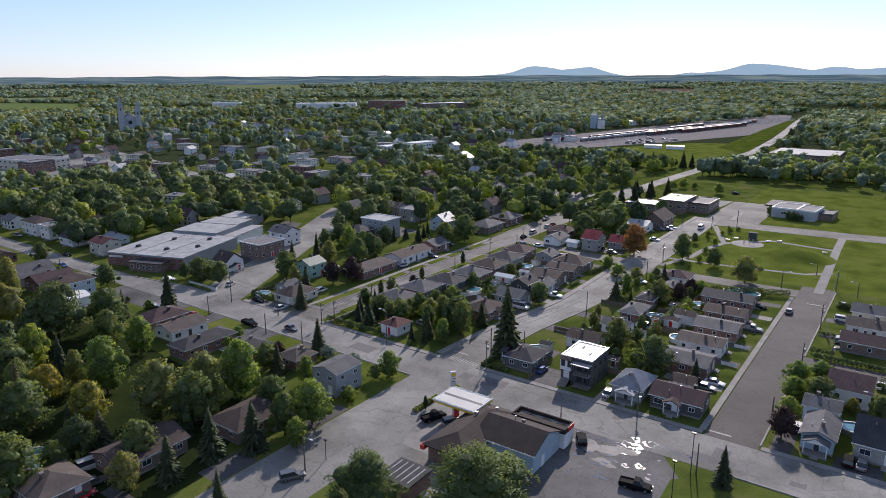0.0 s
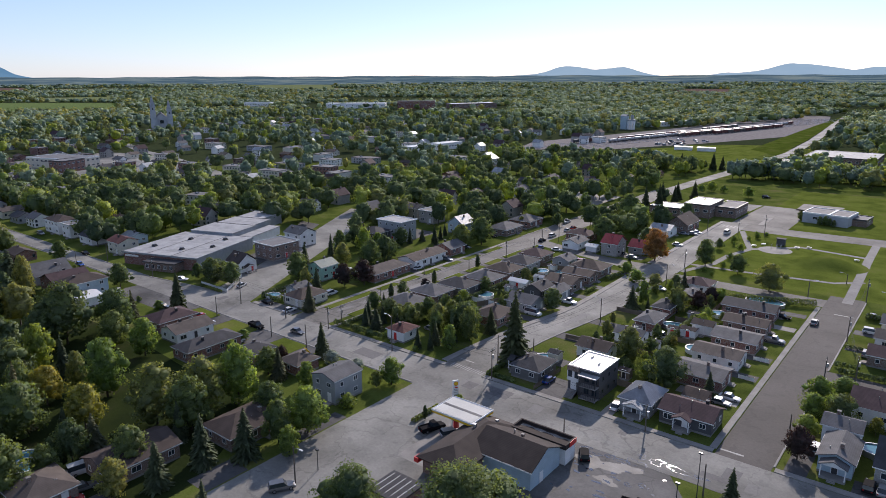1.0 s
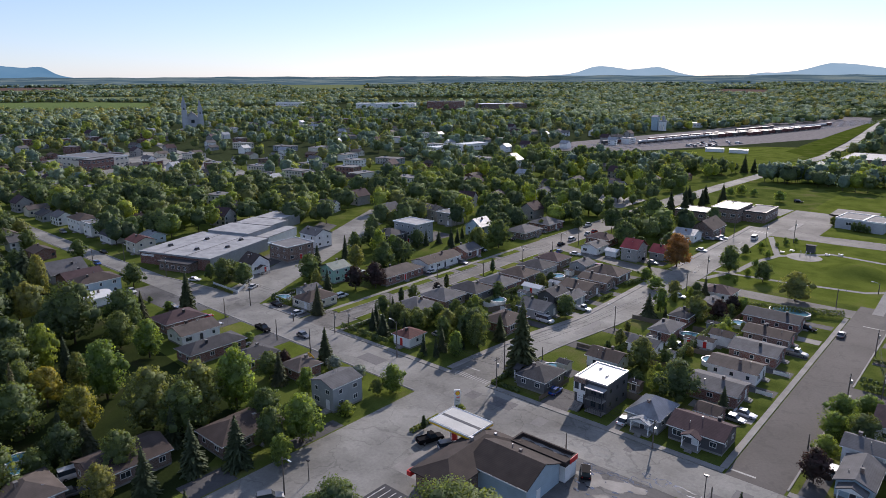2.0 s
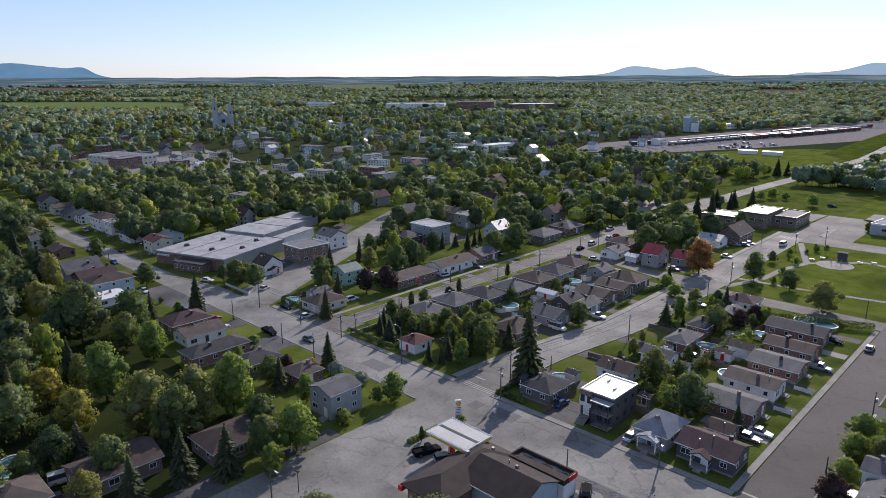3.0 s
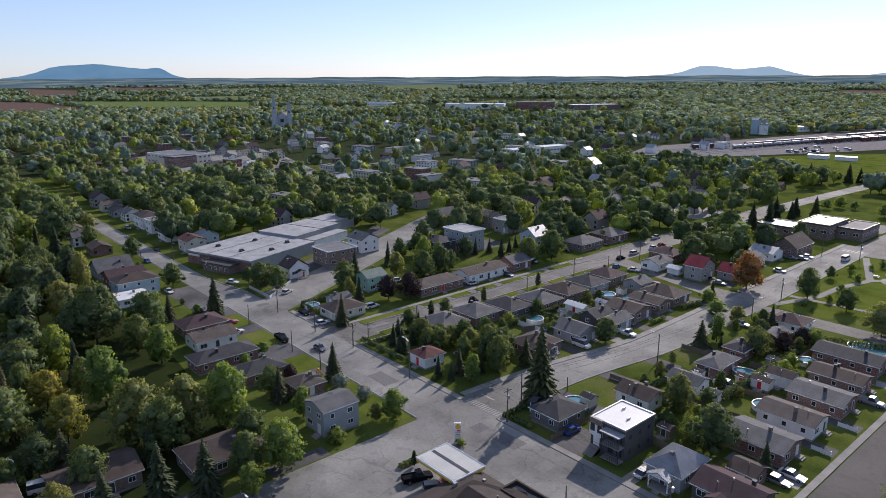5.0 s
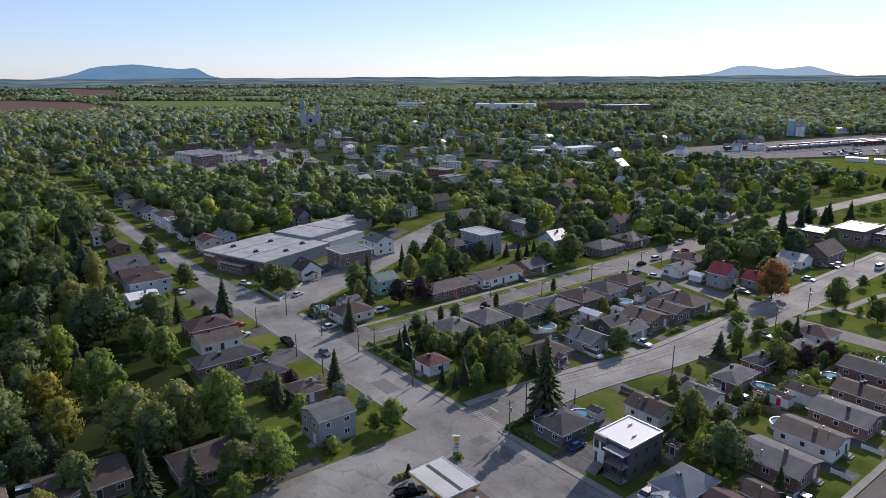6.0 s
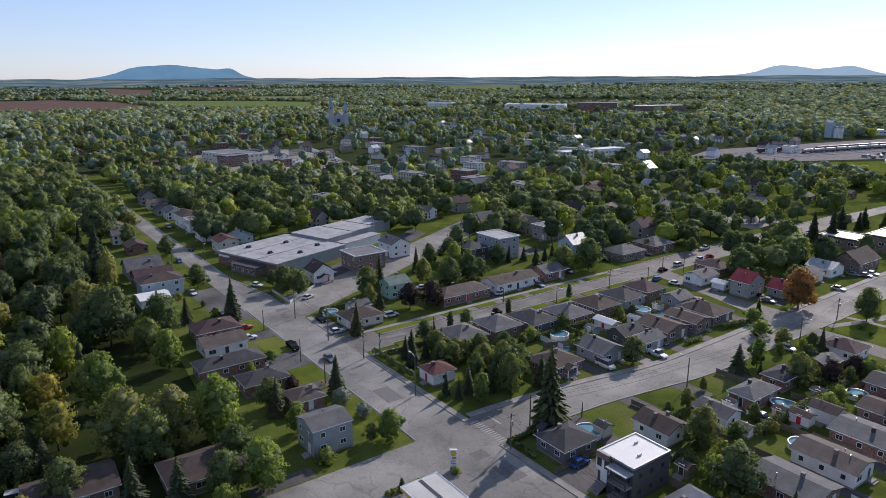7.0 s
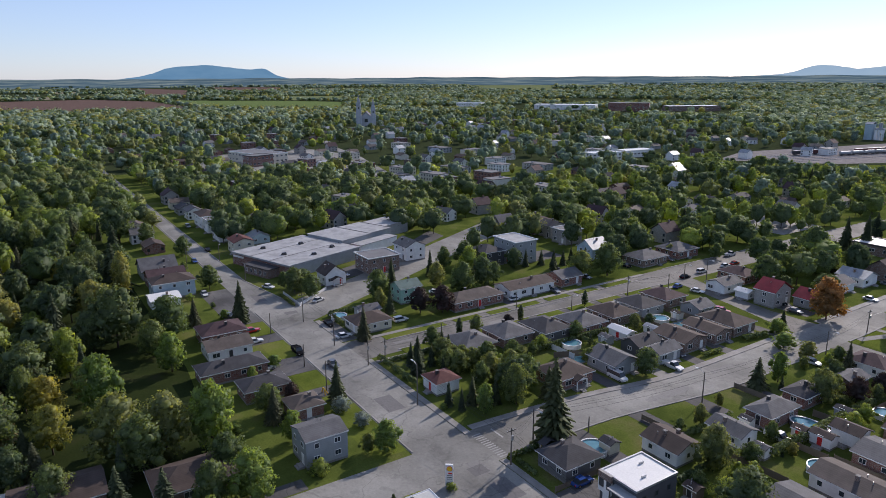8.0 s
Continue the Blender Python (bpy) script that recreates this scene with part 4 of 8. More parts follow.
H(-201.5, -187, 219, 230, 8.8, "flat", "greyside", "r_deck", "pale grey three-storey flat-roofed apartment block", "S")
H(-202, -191, 207.5, 217.5, 5.6, "hip", "darkside", "r_dark", "dark two-storey house with pyramid roof", "S")
H(-240, -231, 245.5, 255, 5.0, "gable", "darkside", "r_grey", "grey house with steep gable roof", "S", pitch=0.8)
H(-235, -223, 258.5, 270, 6.0, "hip", "brick", "r_brown", "red brick two-storey house with brown roof", "S")
H(-222.5, -213, 260, 269, 5.5, "gable", "stone", "r_dark", "stone two-storey house with dark roof", "S")
H(-210, -200, 257, 267, 6.0, "flat", "stone", "r_flat", "stone-fronted two-storey house with flat roof", "S")
H(-185, -175.5, 248, 258, 4.5, "gable", "blueside", "r_tin", "pale blue house with metal gable roof", "E", pitch=0.7)
H(-169, -157.5, 256.5, 271, 3.0, "hip", "brownbrick", "r_grey", "long low grey-roofed bungalow", "E")
H(-170, -158, 277, 290, 3.2, "hip", "brick", "r_grey", "brick bungalow with grey roof", "E")
# diagonal street
H(-219, -206.5, 166.5, 180, 6.0, "flat", "brownbrick", "r_flat", "dark brick two-storey flat-roofed block", "E")
H(-226, -215, 187, 196.5, 5.6, "gable", "white", "r_grey", "white two-storey house with grey roof", "S", pitch=0.5)
H(-210.5, -202, 147.5, 156, 4.0, "gable", "white", "r_brown", "white cottage with dormer and brown roof", "E", pitch=0.75)
# east of the residential street
H(-78.4, -70, 136.2, 145.6, 3.0, "hip", "ashside", "r_dark", "grey corner bungalow with charcoal hip roof", "W")
H(-71.5, -62.5, 156.5, 164, 3.0, "gable", "white", "r_brown", "white bungalow with brown gable roof", "W", chimneys=2, ridge="x")
H(-68, -59.8, 171.6, 178, 2.7, "gable", "white", "r_grey", "grey roofed white garage", "W")
H(-67.4, -60.9, 183.4, 194.2, 3.0, "hip", "brick", "r_grey", "red brick bungalow with grey hip roof", "S")
H(-68, -62, 197.8, 206.8, 2.9, "hip", "brick", "r_dark", "brick bungalow with charcoal hip roof", "W")
H(-65.5, -60, 213.2, 221.4, 2.9, "gable", "brownbrick", "r_grey", "brown brick bungalow with grey roof", "N")
H(-69.4, -59.8, 227.2, 236, 2.9, "hip", "white", "r_plum", "white walled bungalow with dark roof", "N")
# facing the east street
H(-52, -36.5, 212.5, 221.5, 3.0, "gable", "brick", "r_dark", "long dark-roofed brick bungalow", "E", ridge="x", pitch=0.3)
H(-47.5, -35.5, 198.5, 206.5, 3.0, "gable", "brownbrick", "r_brown", "brown-roofed bungalow with two chimneys", "E", ridge="x", pitch=0.3, chimneys=2)
H(-46.5, -34.5, 184.6, 194, 3.0, "gable", "brick", "r_grey", "brick bungalow with pale grey roof and carport posts", "E", ridge="x", pitch=0.25)
H(-53.5, -47.3, 190.4, 195.6, 3.0, "gable", "white", "r_brown", "white rear wing with brown roof", "S", chimneys=0)
H(-47, -35, 171.2, 179.5, 3.0, "gable", "white", "r_tan", "white bungalow with taupe roof", "E", ridge="x", pitch=0.3)
H(-47, -34.8, 157, 166.5, 3.0, "gable", "brick", "r_grey", "grey-roofed brick bungalow with carport", "E", ridge="x", pitch=0.25)
H(-50.6, -43, 136, 146, 3.2, "hip", "greyside", "r_ribbed", "blue-grey house with weathered grey pyramid roof", "S", pitch=0.6)
H(-42, -30.5, 136.5, 145, 3.0, "gable", "darkside", "r_plum", "dark timber bungalow with white window trim", "S", ridge="x")
H(-40.5, -35, 146.5, 152, 2.6, "gable", "brick", "r_brown", "small brick shed with brown roof", "S", name="shed", chimneys=0)
# far side of the east street
H(-11, -2, 160.5, 171.5, 4.0, "gable", "white", "r_plum", "white house with wide plum roof", "W", ridge="x", pitch=0.42, chimneys=0)
H(-13.8, -6.5, 147.5, 154, 4.2, "gable", "white", "r_grey", "white house with grey gable roof", "S", ridge="x")
H(-12.5, -6, 136.5, 147.2, 3.2, "gable", "blueside", "r_grey", "pale cottage with porch gable", "S", ridge="y")
H(-3.8, 4.5, 138, 148, 3.4, "gable", "stone", "r_dark", "dark house with roof dormer", "S", ridge="x", pitch=0.8)
H(-12, 2, 222.5, 231, 3.0, "gable", "cream", "r_grey", "pale bungalow with grey roof", "W", ridge="x")
H(-12, 2, 209, 217, 3.0, "gable", "white", "r_tan", "white bungalow with taupe roof", "W", ridge="x")
H(-12, 2, 195, 203.5, 3.0, "gable", "brownbrick", "r_plum", "dark brick bungalow with plum roof", "W", ridge="x")
# south of the main road
H(-107.5, -99.8, 99.8, 108.5, 5.6, "gable", "greyside", "r_grey", "plain grey two-storey house with low gable roof", "S", ridge="y", pitch=0.3, over=0.2, chimneys=0)
H(-125, -117.5, 104, 111.5, 2.8, "hip", "brick", "r_tan", "small brick bungalow with white window", "E")
H(-139, -131, 98, 109, 3.0, "hip", "brick", "r_dark", "brick bungalow with charcoal hip roof", "N")
H(-153, -145, 92, 108.5, 3.0, "hip", "brick", "r_dark", "brick bungalow with dark cross-hipped roof", "N")
H(-167.5, -158.5, 97, 109, 3.0, "gable", "white", "r_tan", "white house with pinkish brown roof and chimney", "E", ridge="y", pitch=0.35)
H(-180, -170, 98.5, 111, 3.0, "hip", "brick", "r_plum", "brick house with dark plum hip roof", "N")
H(-228.5, -219, 95, 109, 5.4, "hip", "blueside", "r_brown", "pale blue two-storey house with brown hip roof", "N")
H(-243, -231, 96, 109, 3.6, "gable", "brick", "r_plum", "brick house with dark gable roof", "N")
H(-258, -246, 96, 109, 3.2, "gable", "greyside", "r_grey", "grey gabled bungalow with steep roof", "N", pitch=0.6)
H(-218, -209, 92.5, 102, 3.0, "gable", "white", "r_white", "low pale workshop with white metal roof", "E", pitch=0.2)
H(-119.5, -109, 40.5, 50, 3.0, "hip", "brownbrick", "r_tan", "brick bungalow with hipped taupe roof", "E")
# dark brick on the long bungalow stands in for walls in shadow
H(-117.5, -107.5, 53.5, 68, 3.0, "gable", "brownbrick", "r_brown", "long brown-roofed bungalow with carport", "E", ridge="y", pitch=0.35)
H(-111, -101, 74, 88.5, 3.0, "hip", "brownbrick", "r_brown", "brown-roofed bungalow among trees", "E")
# along the main road to the west
H(-336, -321, 135, 145, 6.0, "hip", "white", "r_brown", "white two-storey house with brown roof", "S")
H(-318, -309, 135, 144, 6.2, "flat", "white", "r_flat", "white-galleried two-storey house with flat roof", "S")
H(-300, -288, 134.5, 144, 3.4, "gable", "white", "r_dark", "white bungalow with dark gables", "S", pitch=0.6)
H(-273.5, -263, 134, 143, 5.0, "gable", "cream", "r_rust", "grey-cream house with rust-coloured roof", "S")
H(-285, -276, 145, 154, 3.2, "gable", "blueside", "r_tin", "pale blue garage with metal roof", "S")


def porch(x, y, w, d, h, wall, roof, label, side="S"):
    """An open gabled porch with posts in front of a house."""
    top = holder("porch", label, "porch", "porches")
    top.matrix_basis = pose(x, y, 0, 0, 0, {"S": 0, "E": 90, "W": -90}[side])
    Geo().box(-w / 2, w / 2, -d, 0, -0.1, 0.45).made("deck", M["concrete"], top)
    for i in range(3):
        Geo().box(-0.7, 0.7, -d - 0.3 * (3 - i), -d - 0.01, -0.05, 0.14 * (i + 1)).made("step", M["concrete"], top)
    for sx in (-1, 1):
        Geo().box(sx * (w / 2 - 0.15) - 0.09, sx * (w / 2 - 0.15) + 0.09, -d + 0.06, -d + 0.24, 0.45, h).made("post", M["trim"], top)
        Geo().box(sx * (w / 2 - 0.15) - 0.03, sx * (w / 2 - 0.15) + 0.03, -d + 0.24, -0.05, 1.3, 1.38).made("handrail", M["trim"], top)
    k = w * 0.22
    Geo().add([(-w / 2, -d, h), (w / 2, -d, h), (0, -d, h + k), (-w / 2, -d + 0.12, h), (w / 2, -d + 0.12, h), (0, -d + 0.12, h + k)], [(0, 1, 2), (5, 4, 3), (0, 2, 5, 3), (1, 4, 5, 2), (0, 3, 4, 1)]).made("gable", M[wall], top)
    roof_geo("gable", w / 2 + 0.25, d / 2 + 0.2, h, k + 0.1, "y").made("roof", M[roof], top).location = (0, -d / 2, 0)


porch(-36.5, 136.9, 3.4, 1.8, 2.7, "trim", "r_plum", "gabled front porch with white posts")
porch(-9.3, 136.9, 4.2, 2.0, 2.7, "trim", "r_grey", "gabled front porch with white posts")
porch(-46.5, 135.9, 4.0, 1.6, 2.6, "trim", "r_tin", "low white-trimmed front porch")
porch(-79.0, 140.5, 3.0, 1.4, 2.7, "ashside", "r_dark", "small gabled entrance porch", "W")
porch(-97.6, 165.5, 3.4, 1.6, 2.6, "trim", "r_brown", "glazed front porch with white frame", "E")
porch(-202.5, 151.8, 3.2, 1.6, 2.6, "trim", "r_brown", "white front porch on a cottage", "E")


# ---- warehouse ----
def warehouse():
    top = holder("warehouse", "long low warehouse with pale flat roof and brick front", "warehouse")
    OBST.append((-282, -212, 126, 214))
    top.matrix_basis = pose(-251.3, 130.2, 0, 0, 0, 19)
    Geo().box(0, 34, 0, 35, -0.2, 4.6).made("wall", M["brick"], top)
    Geo().box(-0.4, 34.4, -0.4, 35.4, 4.6, 4.9).made("roof", M["r_deck"], top, "grey membrane roof with seams")
    Geo().box(-0.5, 34.5, -0.5, -0.4, 4.4, 5.05).box(34.4, 34.5, -0.4, 35.4, 4.4, 5.05).made("cornice", M["r_tin"], top)
    Geo().box(34.02, 34.2, 0, 35, 0, 4.38).made("cladding", M["greyside"], top, "grey metal side cladding")
    for x in (11.3, 22.6):
        Geo().box(x - 0.15, x + 0.15, 0, 35, 4.9, 4.96).made("roof_seam", M["r_grey"], top)
    for i, (x0, x1, y0, y1, h) in enumerate(((3, 24, 35.4, 52, 5.6), (3, 22, 52.2, 67, 5.3), (3, 17, 67.2, 84, 5.0))):
        Geo().box(x0, x1, y0, y1, -0.2, h).made("rear_hall", M["greyside"], top)
        Geo().box(x0 - 0.3, x1 + 0.3, y0 - 0.1, y1 + 0.1, h, h + 0.3).made("rear_roof", M["r_deck"], top)
        Geo().box(x0, x1, y1 - 0.5, y1 - 0.1, h + 0.3, h + 0.42).made("roof_curb", M["r_grey"], top)
    Geo().box(24.1, 30, 40, 62, -0.2, 3.6).made("side_shed", M["white"], top)
    Geo().box(24.1, 30.3, 39.8, 62.2, 3.6, 3.85).made("shed_roof", M["r_deck"], top)
    for x, y in ((6, 10), (20, 9), (12, 24), (26, 28), (29, 16)):
        u = Geo().box(x - 0.7, x + 0.7, y - 0.9, y + 0.9, 4.9, 5.3).box(x - 0.5, x + 0.5, y - 0.7, y + 0.7, 5.3, 5.8)
        u.made("roof_vent", M["darktrim"], top)
    Geo().box(14, 28, -5, -0.02, -0.2, 3.2).made("porch_wing", M["brownbrick"], top)
    Geo().box(13.6, 28.4, -5.4, -0.02, 3.2, 3.5).made("porch_roof", M["r_dark"], top)
    Geo().box(1, 7, -0.45, -0.02, 3.2, 3.9).made("sign_board", M["trim"], top)
    for i in range(5):
        window(top, side_pose("S", 0, 5.05, 15.5 + 2.7 * i, 1.7), 1.3, 1.4, M["trim"])


warehouse()


# ---- fuel station ----
def station():
    OBST.append((-80, -46, 88, 116))
    top = holder("fuel_station_canopy", "flat white fuel canopy with yellow edge over pumps", "canopy")
    top.location = (-71.4, 108.3, 0)
    Geo().box(-5, 5, -3.6, 3.6, 4.3, 4.9).made("deck", M["trim"], top)
    Geo().box(-4.7, 4.7, -3.3, 3.3, 4.9, 4.96).made("roof", M["r_canopy"], top)
    f = Geo()
    for b in ((-5.06, 5.06, -3.66, -3.6), (-5.06, 5.06, 3.6, 3.66), (-5.06, -5, -3.6, 3.6), (5, 5.06, -3.6, 3.6)):
        f.box(*b, 4.3, 4.72)
    f.made("fascia", M["yellow"], top, "yellow fascia band")
    r = Geo()
    for b in ((-5.08, 5.08, -3.68, -3.6), (-5.08, 5.08, 3.6, 3.68), (-5.08, -5, -3.6, 3.6), (5, 5.08, -3.6, 3.6)):
        r.box(*b, 4.72, 5.05)
    r.made("rim", M["trim"], top)
    Geo().box(-4.7, 4.7, -0.35, 0.35, 4.96, 5.0).made("gutter", M["darktrim"], top)
    for x in (-2.5, 2.5):
        Geo().box(x - 0.18, x + 0.18, -0.18, 0.18, 0, 4.3).made("pillar", M["trim"], top)
    for x in (-2.5, 2.5):
        isl = tagged(Geo().slab(disc(-71.4 + x, 108.3, 1.0, 16, 1.6), 0.0, 0.18).made("pump_island", M["concrete"]), "raised concrete pump island", "pump island", "pump islands")
        p = holder("fuel_pump", "red and dark fuel pump on its island", "fuel pump", "fuel pumps")
        p.location = (-71.4 + x + 0.9, 108.3, 0.18)
        Geo().box(-0.45, 0.45, -0.28, 0.28, 0, 1.7).made("cabinet", M["redpaint"], p)
        Geo().box(-0.5, 0.5, -0.33, 0.33, 1.7, 2.1).made("head", M["darktrim"], p)
    shop = holder("station_shop", "brown-roofed fuel station shop with red corner sign", "shop")
    shop.location = (-64.2, 101.5, 0)
    Geo().box(-4.2, 4.2, -9.3, 9.8, -0.2, 3.4).made("wall", M["brownbrick"], shop)
    roof_geo("hip", 4.9, 10.4, 3.4, 1.9, "y").made("roof", M["r_umber"], shop)
    Geo().box(-5.1, -4.2, -10.7, -9.2, 2.6, 3.5).made("corner_sign", M["redpaint"], shop, "red corner sign panel")
    for u in (-6, -2, 2, 6):
        window(shop, side_pose("W", 4.2, 9.3, u, 1.6), 1.9, 1.6, M["trim"])
    Geo().box(-1.2, -0.6, 2.0, 2.6, 4.6, 5.9).made("roof_vent", M["steel"], shop)
    Geo().box(0.6, 1.1, 7.0, 7.5, 4.2, 5.2).made("roof_vent", M["steel"], shop)
    w = holder("station_wing", "gabled wing with dark brown roof and pale blue end wall", "shop wing")
    w.location = (-55.5, 104.4, 0)
    g = Geo().box(-4.6, 5.6, -5.2, 5.2, -0.2, 3.7)
    g.add([(5.6, -5.2, 3.7), (5.6, 5.2, 3.7), (5.6, 0, 5.9), (5.4, -5.2, 3.7), (5.4, 5.2, 3.7), (5.4, 0, 5.9)], [(0, 1, 2), (5, 4, 3), (0, 2, 5, 3), (1, 4, 5, 2)])
    g.made("wall", M["blueside"], w)
    roof_geo("gable", 6.6, 5.6, 3.7, 2.4, "x").made("roof", M["r_umber"], w).location = (-0.6, 0, 0)
    for y in (-5.66, 5.62):
        Geo().box(-6.9, 6.05, y, y + 0.04, 3.62, 3.86).made("fascia", M["trim"], w)
    Geo().tube((-2, 1.6, 5), (-2, 1.6, 6.4), 0.12, n=8).made("vent_pipe", M["steel"], w)
    Geo().box(-0.3, 0.2, 1.0, 1.5, 5, 6.3).made("chimney", M["brownbrick"], w)
    door(w, side_pose("E", 5.6, 5.2, -1.5, 0.0), 1.0, 2.05, M["trim"], M["trim"])
    fl = holder("station_annex", "flat annex with brown parapet and red corner panel", "shop annex")
    fl.location = (-55.2, 112.0, 0)
    Geo().box(-5.6, 6.2, -1.9, 1.9, -0.2, 3.5).made("wall", M["white"], fl)
    Geo().box(-5.4, 6.0, -1.7, 1.7, 3.5, 3.56).made("roof", M["r_umber"], fl)
    # pale strip painted as the reflection off the wet annex roof
    Geo().slab([(x, 1.35 - 0.12 * math.sin(x * 2.1)) for x in np.linspace(-5.0, 5.6, 30)] + [(x, 0.75 + 0.22 * math.sin(x * 1.7) + 0.1 * math.sin(x * 4.3)) for x in np.linspace(5.6, -5.0, 30)], 3.56, 3.566).made("pale_wash", M["concrete"], fl)
    for b in ((-5.7, 6.3, -2.0, -1.65), (-5.7, 6.3, 1.65, 2.0), (-5.7, -5.35, -1.65, 1.65), (5.95, 6.3, -1.65, 1.65)):
        Geo().box(*b, 3.2, 4.2).made("parapet", M["r_umber"], fl)
    Geo().box(6.31, 6.4, -0.6, 2.0, 3.2, 4.2).made("corner_sign", M["redpaint"], fl)
    cw = holder("car_wash", "low flat-roofed service bay with dark roof", "service bay")
    cw.location = (-66.2, 82.6, 0)
    Geo().box(-3.2, 3.2, -3.2, 3.0, -0.2, 2.9).made("wall", M["brick"], cw)
    Geo().box(-3.5, 3.5, -3.5, 3.3, 2.9, 3.15).made("roof", M["r_dark"], cw)
    for i in range(5):
        Geo().box(-2.8 + i * 1.3, -2.7 + i * 1.3, -2.6, 2.6, 3.154, 3.19).made("roof_seam", M["trim"], cw)
    s = holder("fuel_sign", "tall white sign board with yellow emblem and red panel", "sign")
    s.location = (-81.5, 119.2, 0)
    s.rotation_euler = (0, 0, radians(52))
    Geo().box(-0.68, 0.68, -0.2, 0.2, 0.45, 4.35).made("board", M["trim"], s)
    for x in (-0.5, 0.5):
        Geo().box(x - 0.1, x + 0.1, -0.1, 0.1, -0.2, 0.45).made("post", M["steel"], s)
    e = Geo().slab(disc(0, 0, 0.44, 24), 0, 0.04).made("emblem", M["yellow"], s, "yellow round emblem with red rim")
    e.matrix_local = pose(0.05, -0.2, 3.6, 90, 0, 0)
    e2 = Geo().slab(disc(0, 0, 0.52, 24), 0, 0.02).made("emblem_rim", M["redpaint"], s)
    e2.matrix_local = pose(0.05, -0.2, 3.6, 90, 0, 0)
    Geo().box(-0.2, 0.5, -0.23, -0.2, 2.55, 2.82).made("price_panel", M["redpaint"], s)
    for z in (2.2, 1.85, 1.5, 0.8):
        Geo().box(-0.45, 0.45, -0.22, -0.2, z, z + 0.1).made("text_bar", M["darktrim"], s)


station()


# ---- modern corner house ----
def modern():
    OBST.append((-66, -52, 132, 146))
    top = holder("modern_house", "modern two-storey house with white flat roof, dark cladding and steel galleries", "house")
    top.location = (-59.3, 142.3, 0)
    hx, hy, h = 3.8, 4.9, 6.6
    Geo().box(-hx, hx, -hy, hy, -0.2, h).made("wall", M["darkside"], top)
    Geo().box(-hx + 0.2, hx - 0.2, -hy + 0.2, hy - 0.2, h, h + 0.08).made("roof", M["r_white"], top)
    for b in ((-hx - 0.1, hx + 0.1, -hy - 0.1, -hy + 0.2), (-hx - 0.1, hx + 0.1, hy - 0.2, hy + 0.1), (-hx - 0.1, -hx + 0.2, -hy + 0.2, hy - 0.2), (hx - 0.2, hx + 0.1, -hy + 0.2, hy - 0.2)):
        Geo().box(*b, h - 0.1, h + 0.28).made("parapet", M["steel"], top)
    Geo().box(-hx - 0.05, -hx + 2.7, -hy - 0.5, -hy - 0.02, 3.3, h - 0.9).made("bay", M["white"], top, "white panelled bay")
    Geo().box(-hx - 0.07, -hx + 2.75, -hy - 0.55, -hy - 0.02, h - 0.9, h + 0.3).made("brick_band", M["brownbrick"], top)
    for x, y in ((-1.4, 1.6), (1.6, -1.2)):
        Geo().box(x - 0.12, x + 0.12, y, y + 1.0, h + 0.08, h + 0.5).made("roof_vent", M["steel"], top)
    for z in (0.3, 3.2):
        d = Geo().box(-0.2, hx, -hy - 1.9, -hy - 0.02, z, z + 0.18).made("gallery", M["concrete"], top)
        for i in range(10):
            x = -0.1 + i * 0.42
            Geo().box(x - 0.03, x + 0.03, -hy - 1.88, -hy - 1.82, z + 0.18, z + 1.1).made("baluster", M["darktrim"], d)
        Geo().box(-0.2, hx, -hy - 1.9, -hy - 1.8, z + 1.1, z + 1.17).made("handrail", M["darktrim"], d)
    Geo().box(-0.5, hx + 0.1, -hy - 2.1, -hy - 0.02, 5.7, 5.9).made("gallery_roof", M["r_tin"], top)
    for x in (-0.1, hx - 0.15):
        Geo().box(x - 0.08, x + 0.08, -hy - 1.85, -hy - 1.7, 0, 5.7).made("post", M["darktrim"], top)
    for i in range(7):
        Geo().box(-3.5, -1.3, -hy - 0.6 - 0.32 * (7 - i), -hy - 0.3, -0.1, 0.17 * (i + 1)).made("step", M["concrete"], top)
    for x in (-3.1, -1.5):
        window(top, side_pose("S", hx, hy + 0.5, x, 5.0), 1.0, 1.6, M["darktrim"])
    for x in (0.8, 2.7):
        window(top, side_pose("S", hx, hy, x, 4.6), 1.3, 1.7, M["darktrim"])
        window(top, side_pose("S", hx, hy, x, 1.7), 1.3, 1.7, M["darktrim"])
    door(top, side_pose("S", hx, hy, -2.4, 1.1), 1.5, 2.1, M["trim"], M["darktrim"])
    for u in (-3, 0, 3):
        for z in (1.8, 4.8):
            window(top, side_pose("W", hx, hy, u, z), 1.1, 1.3, M["darktrim"])
            window(top, side_pose("E", hx, hy, u, z), 0.8, 1.0, M["darktrim"])


modern()


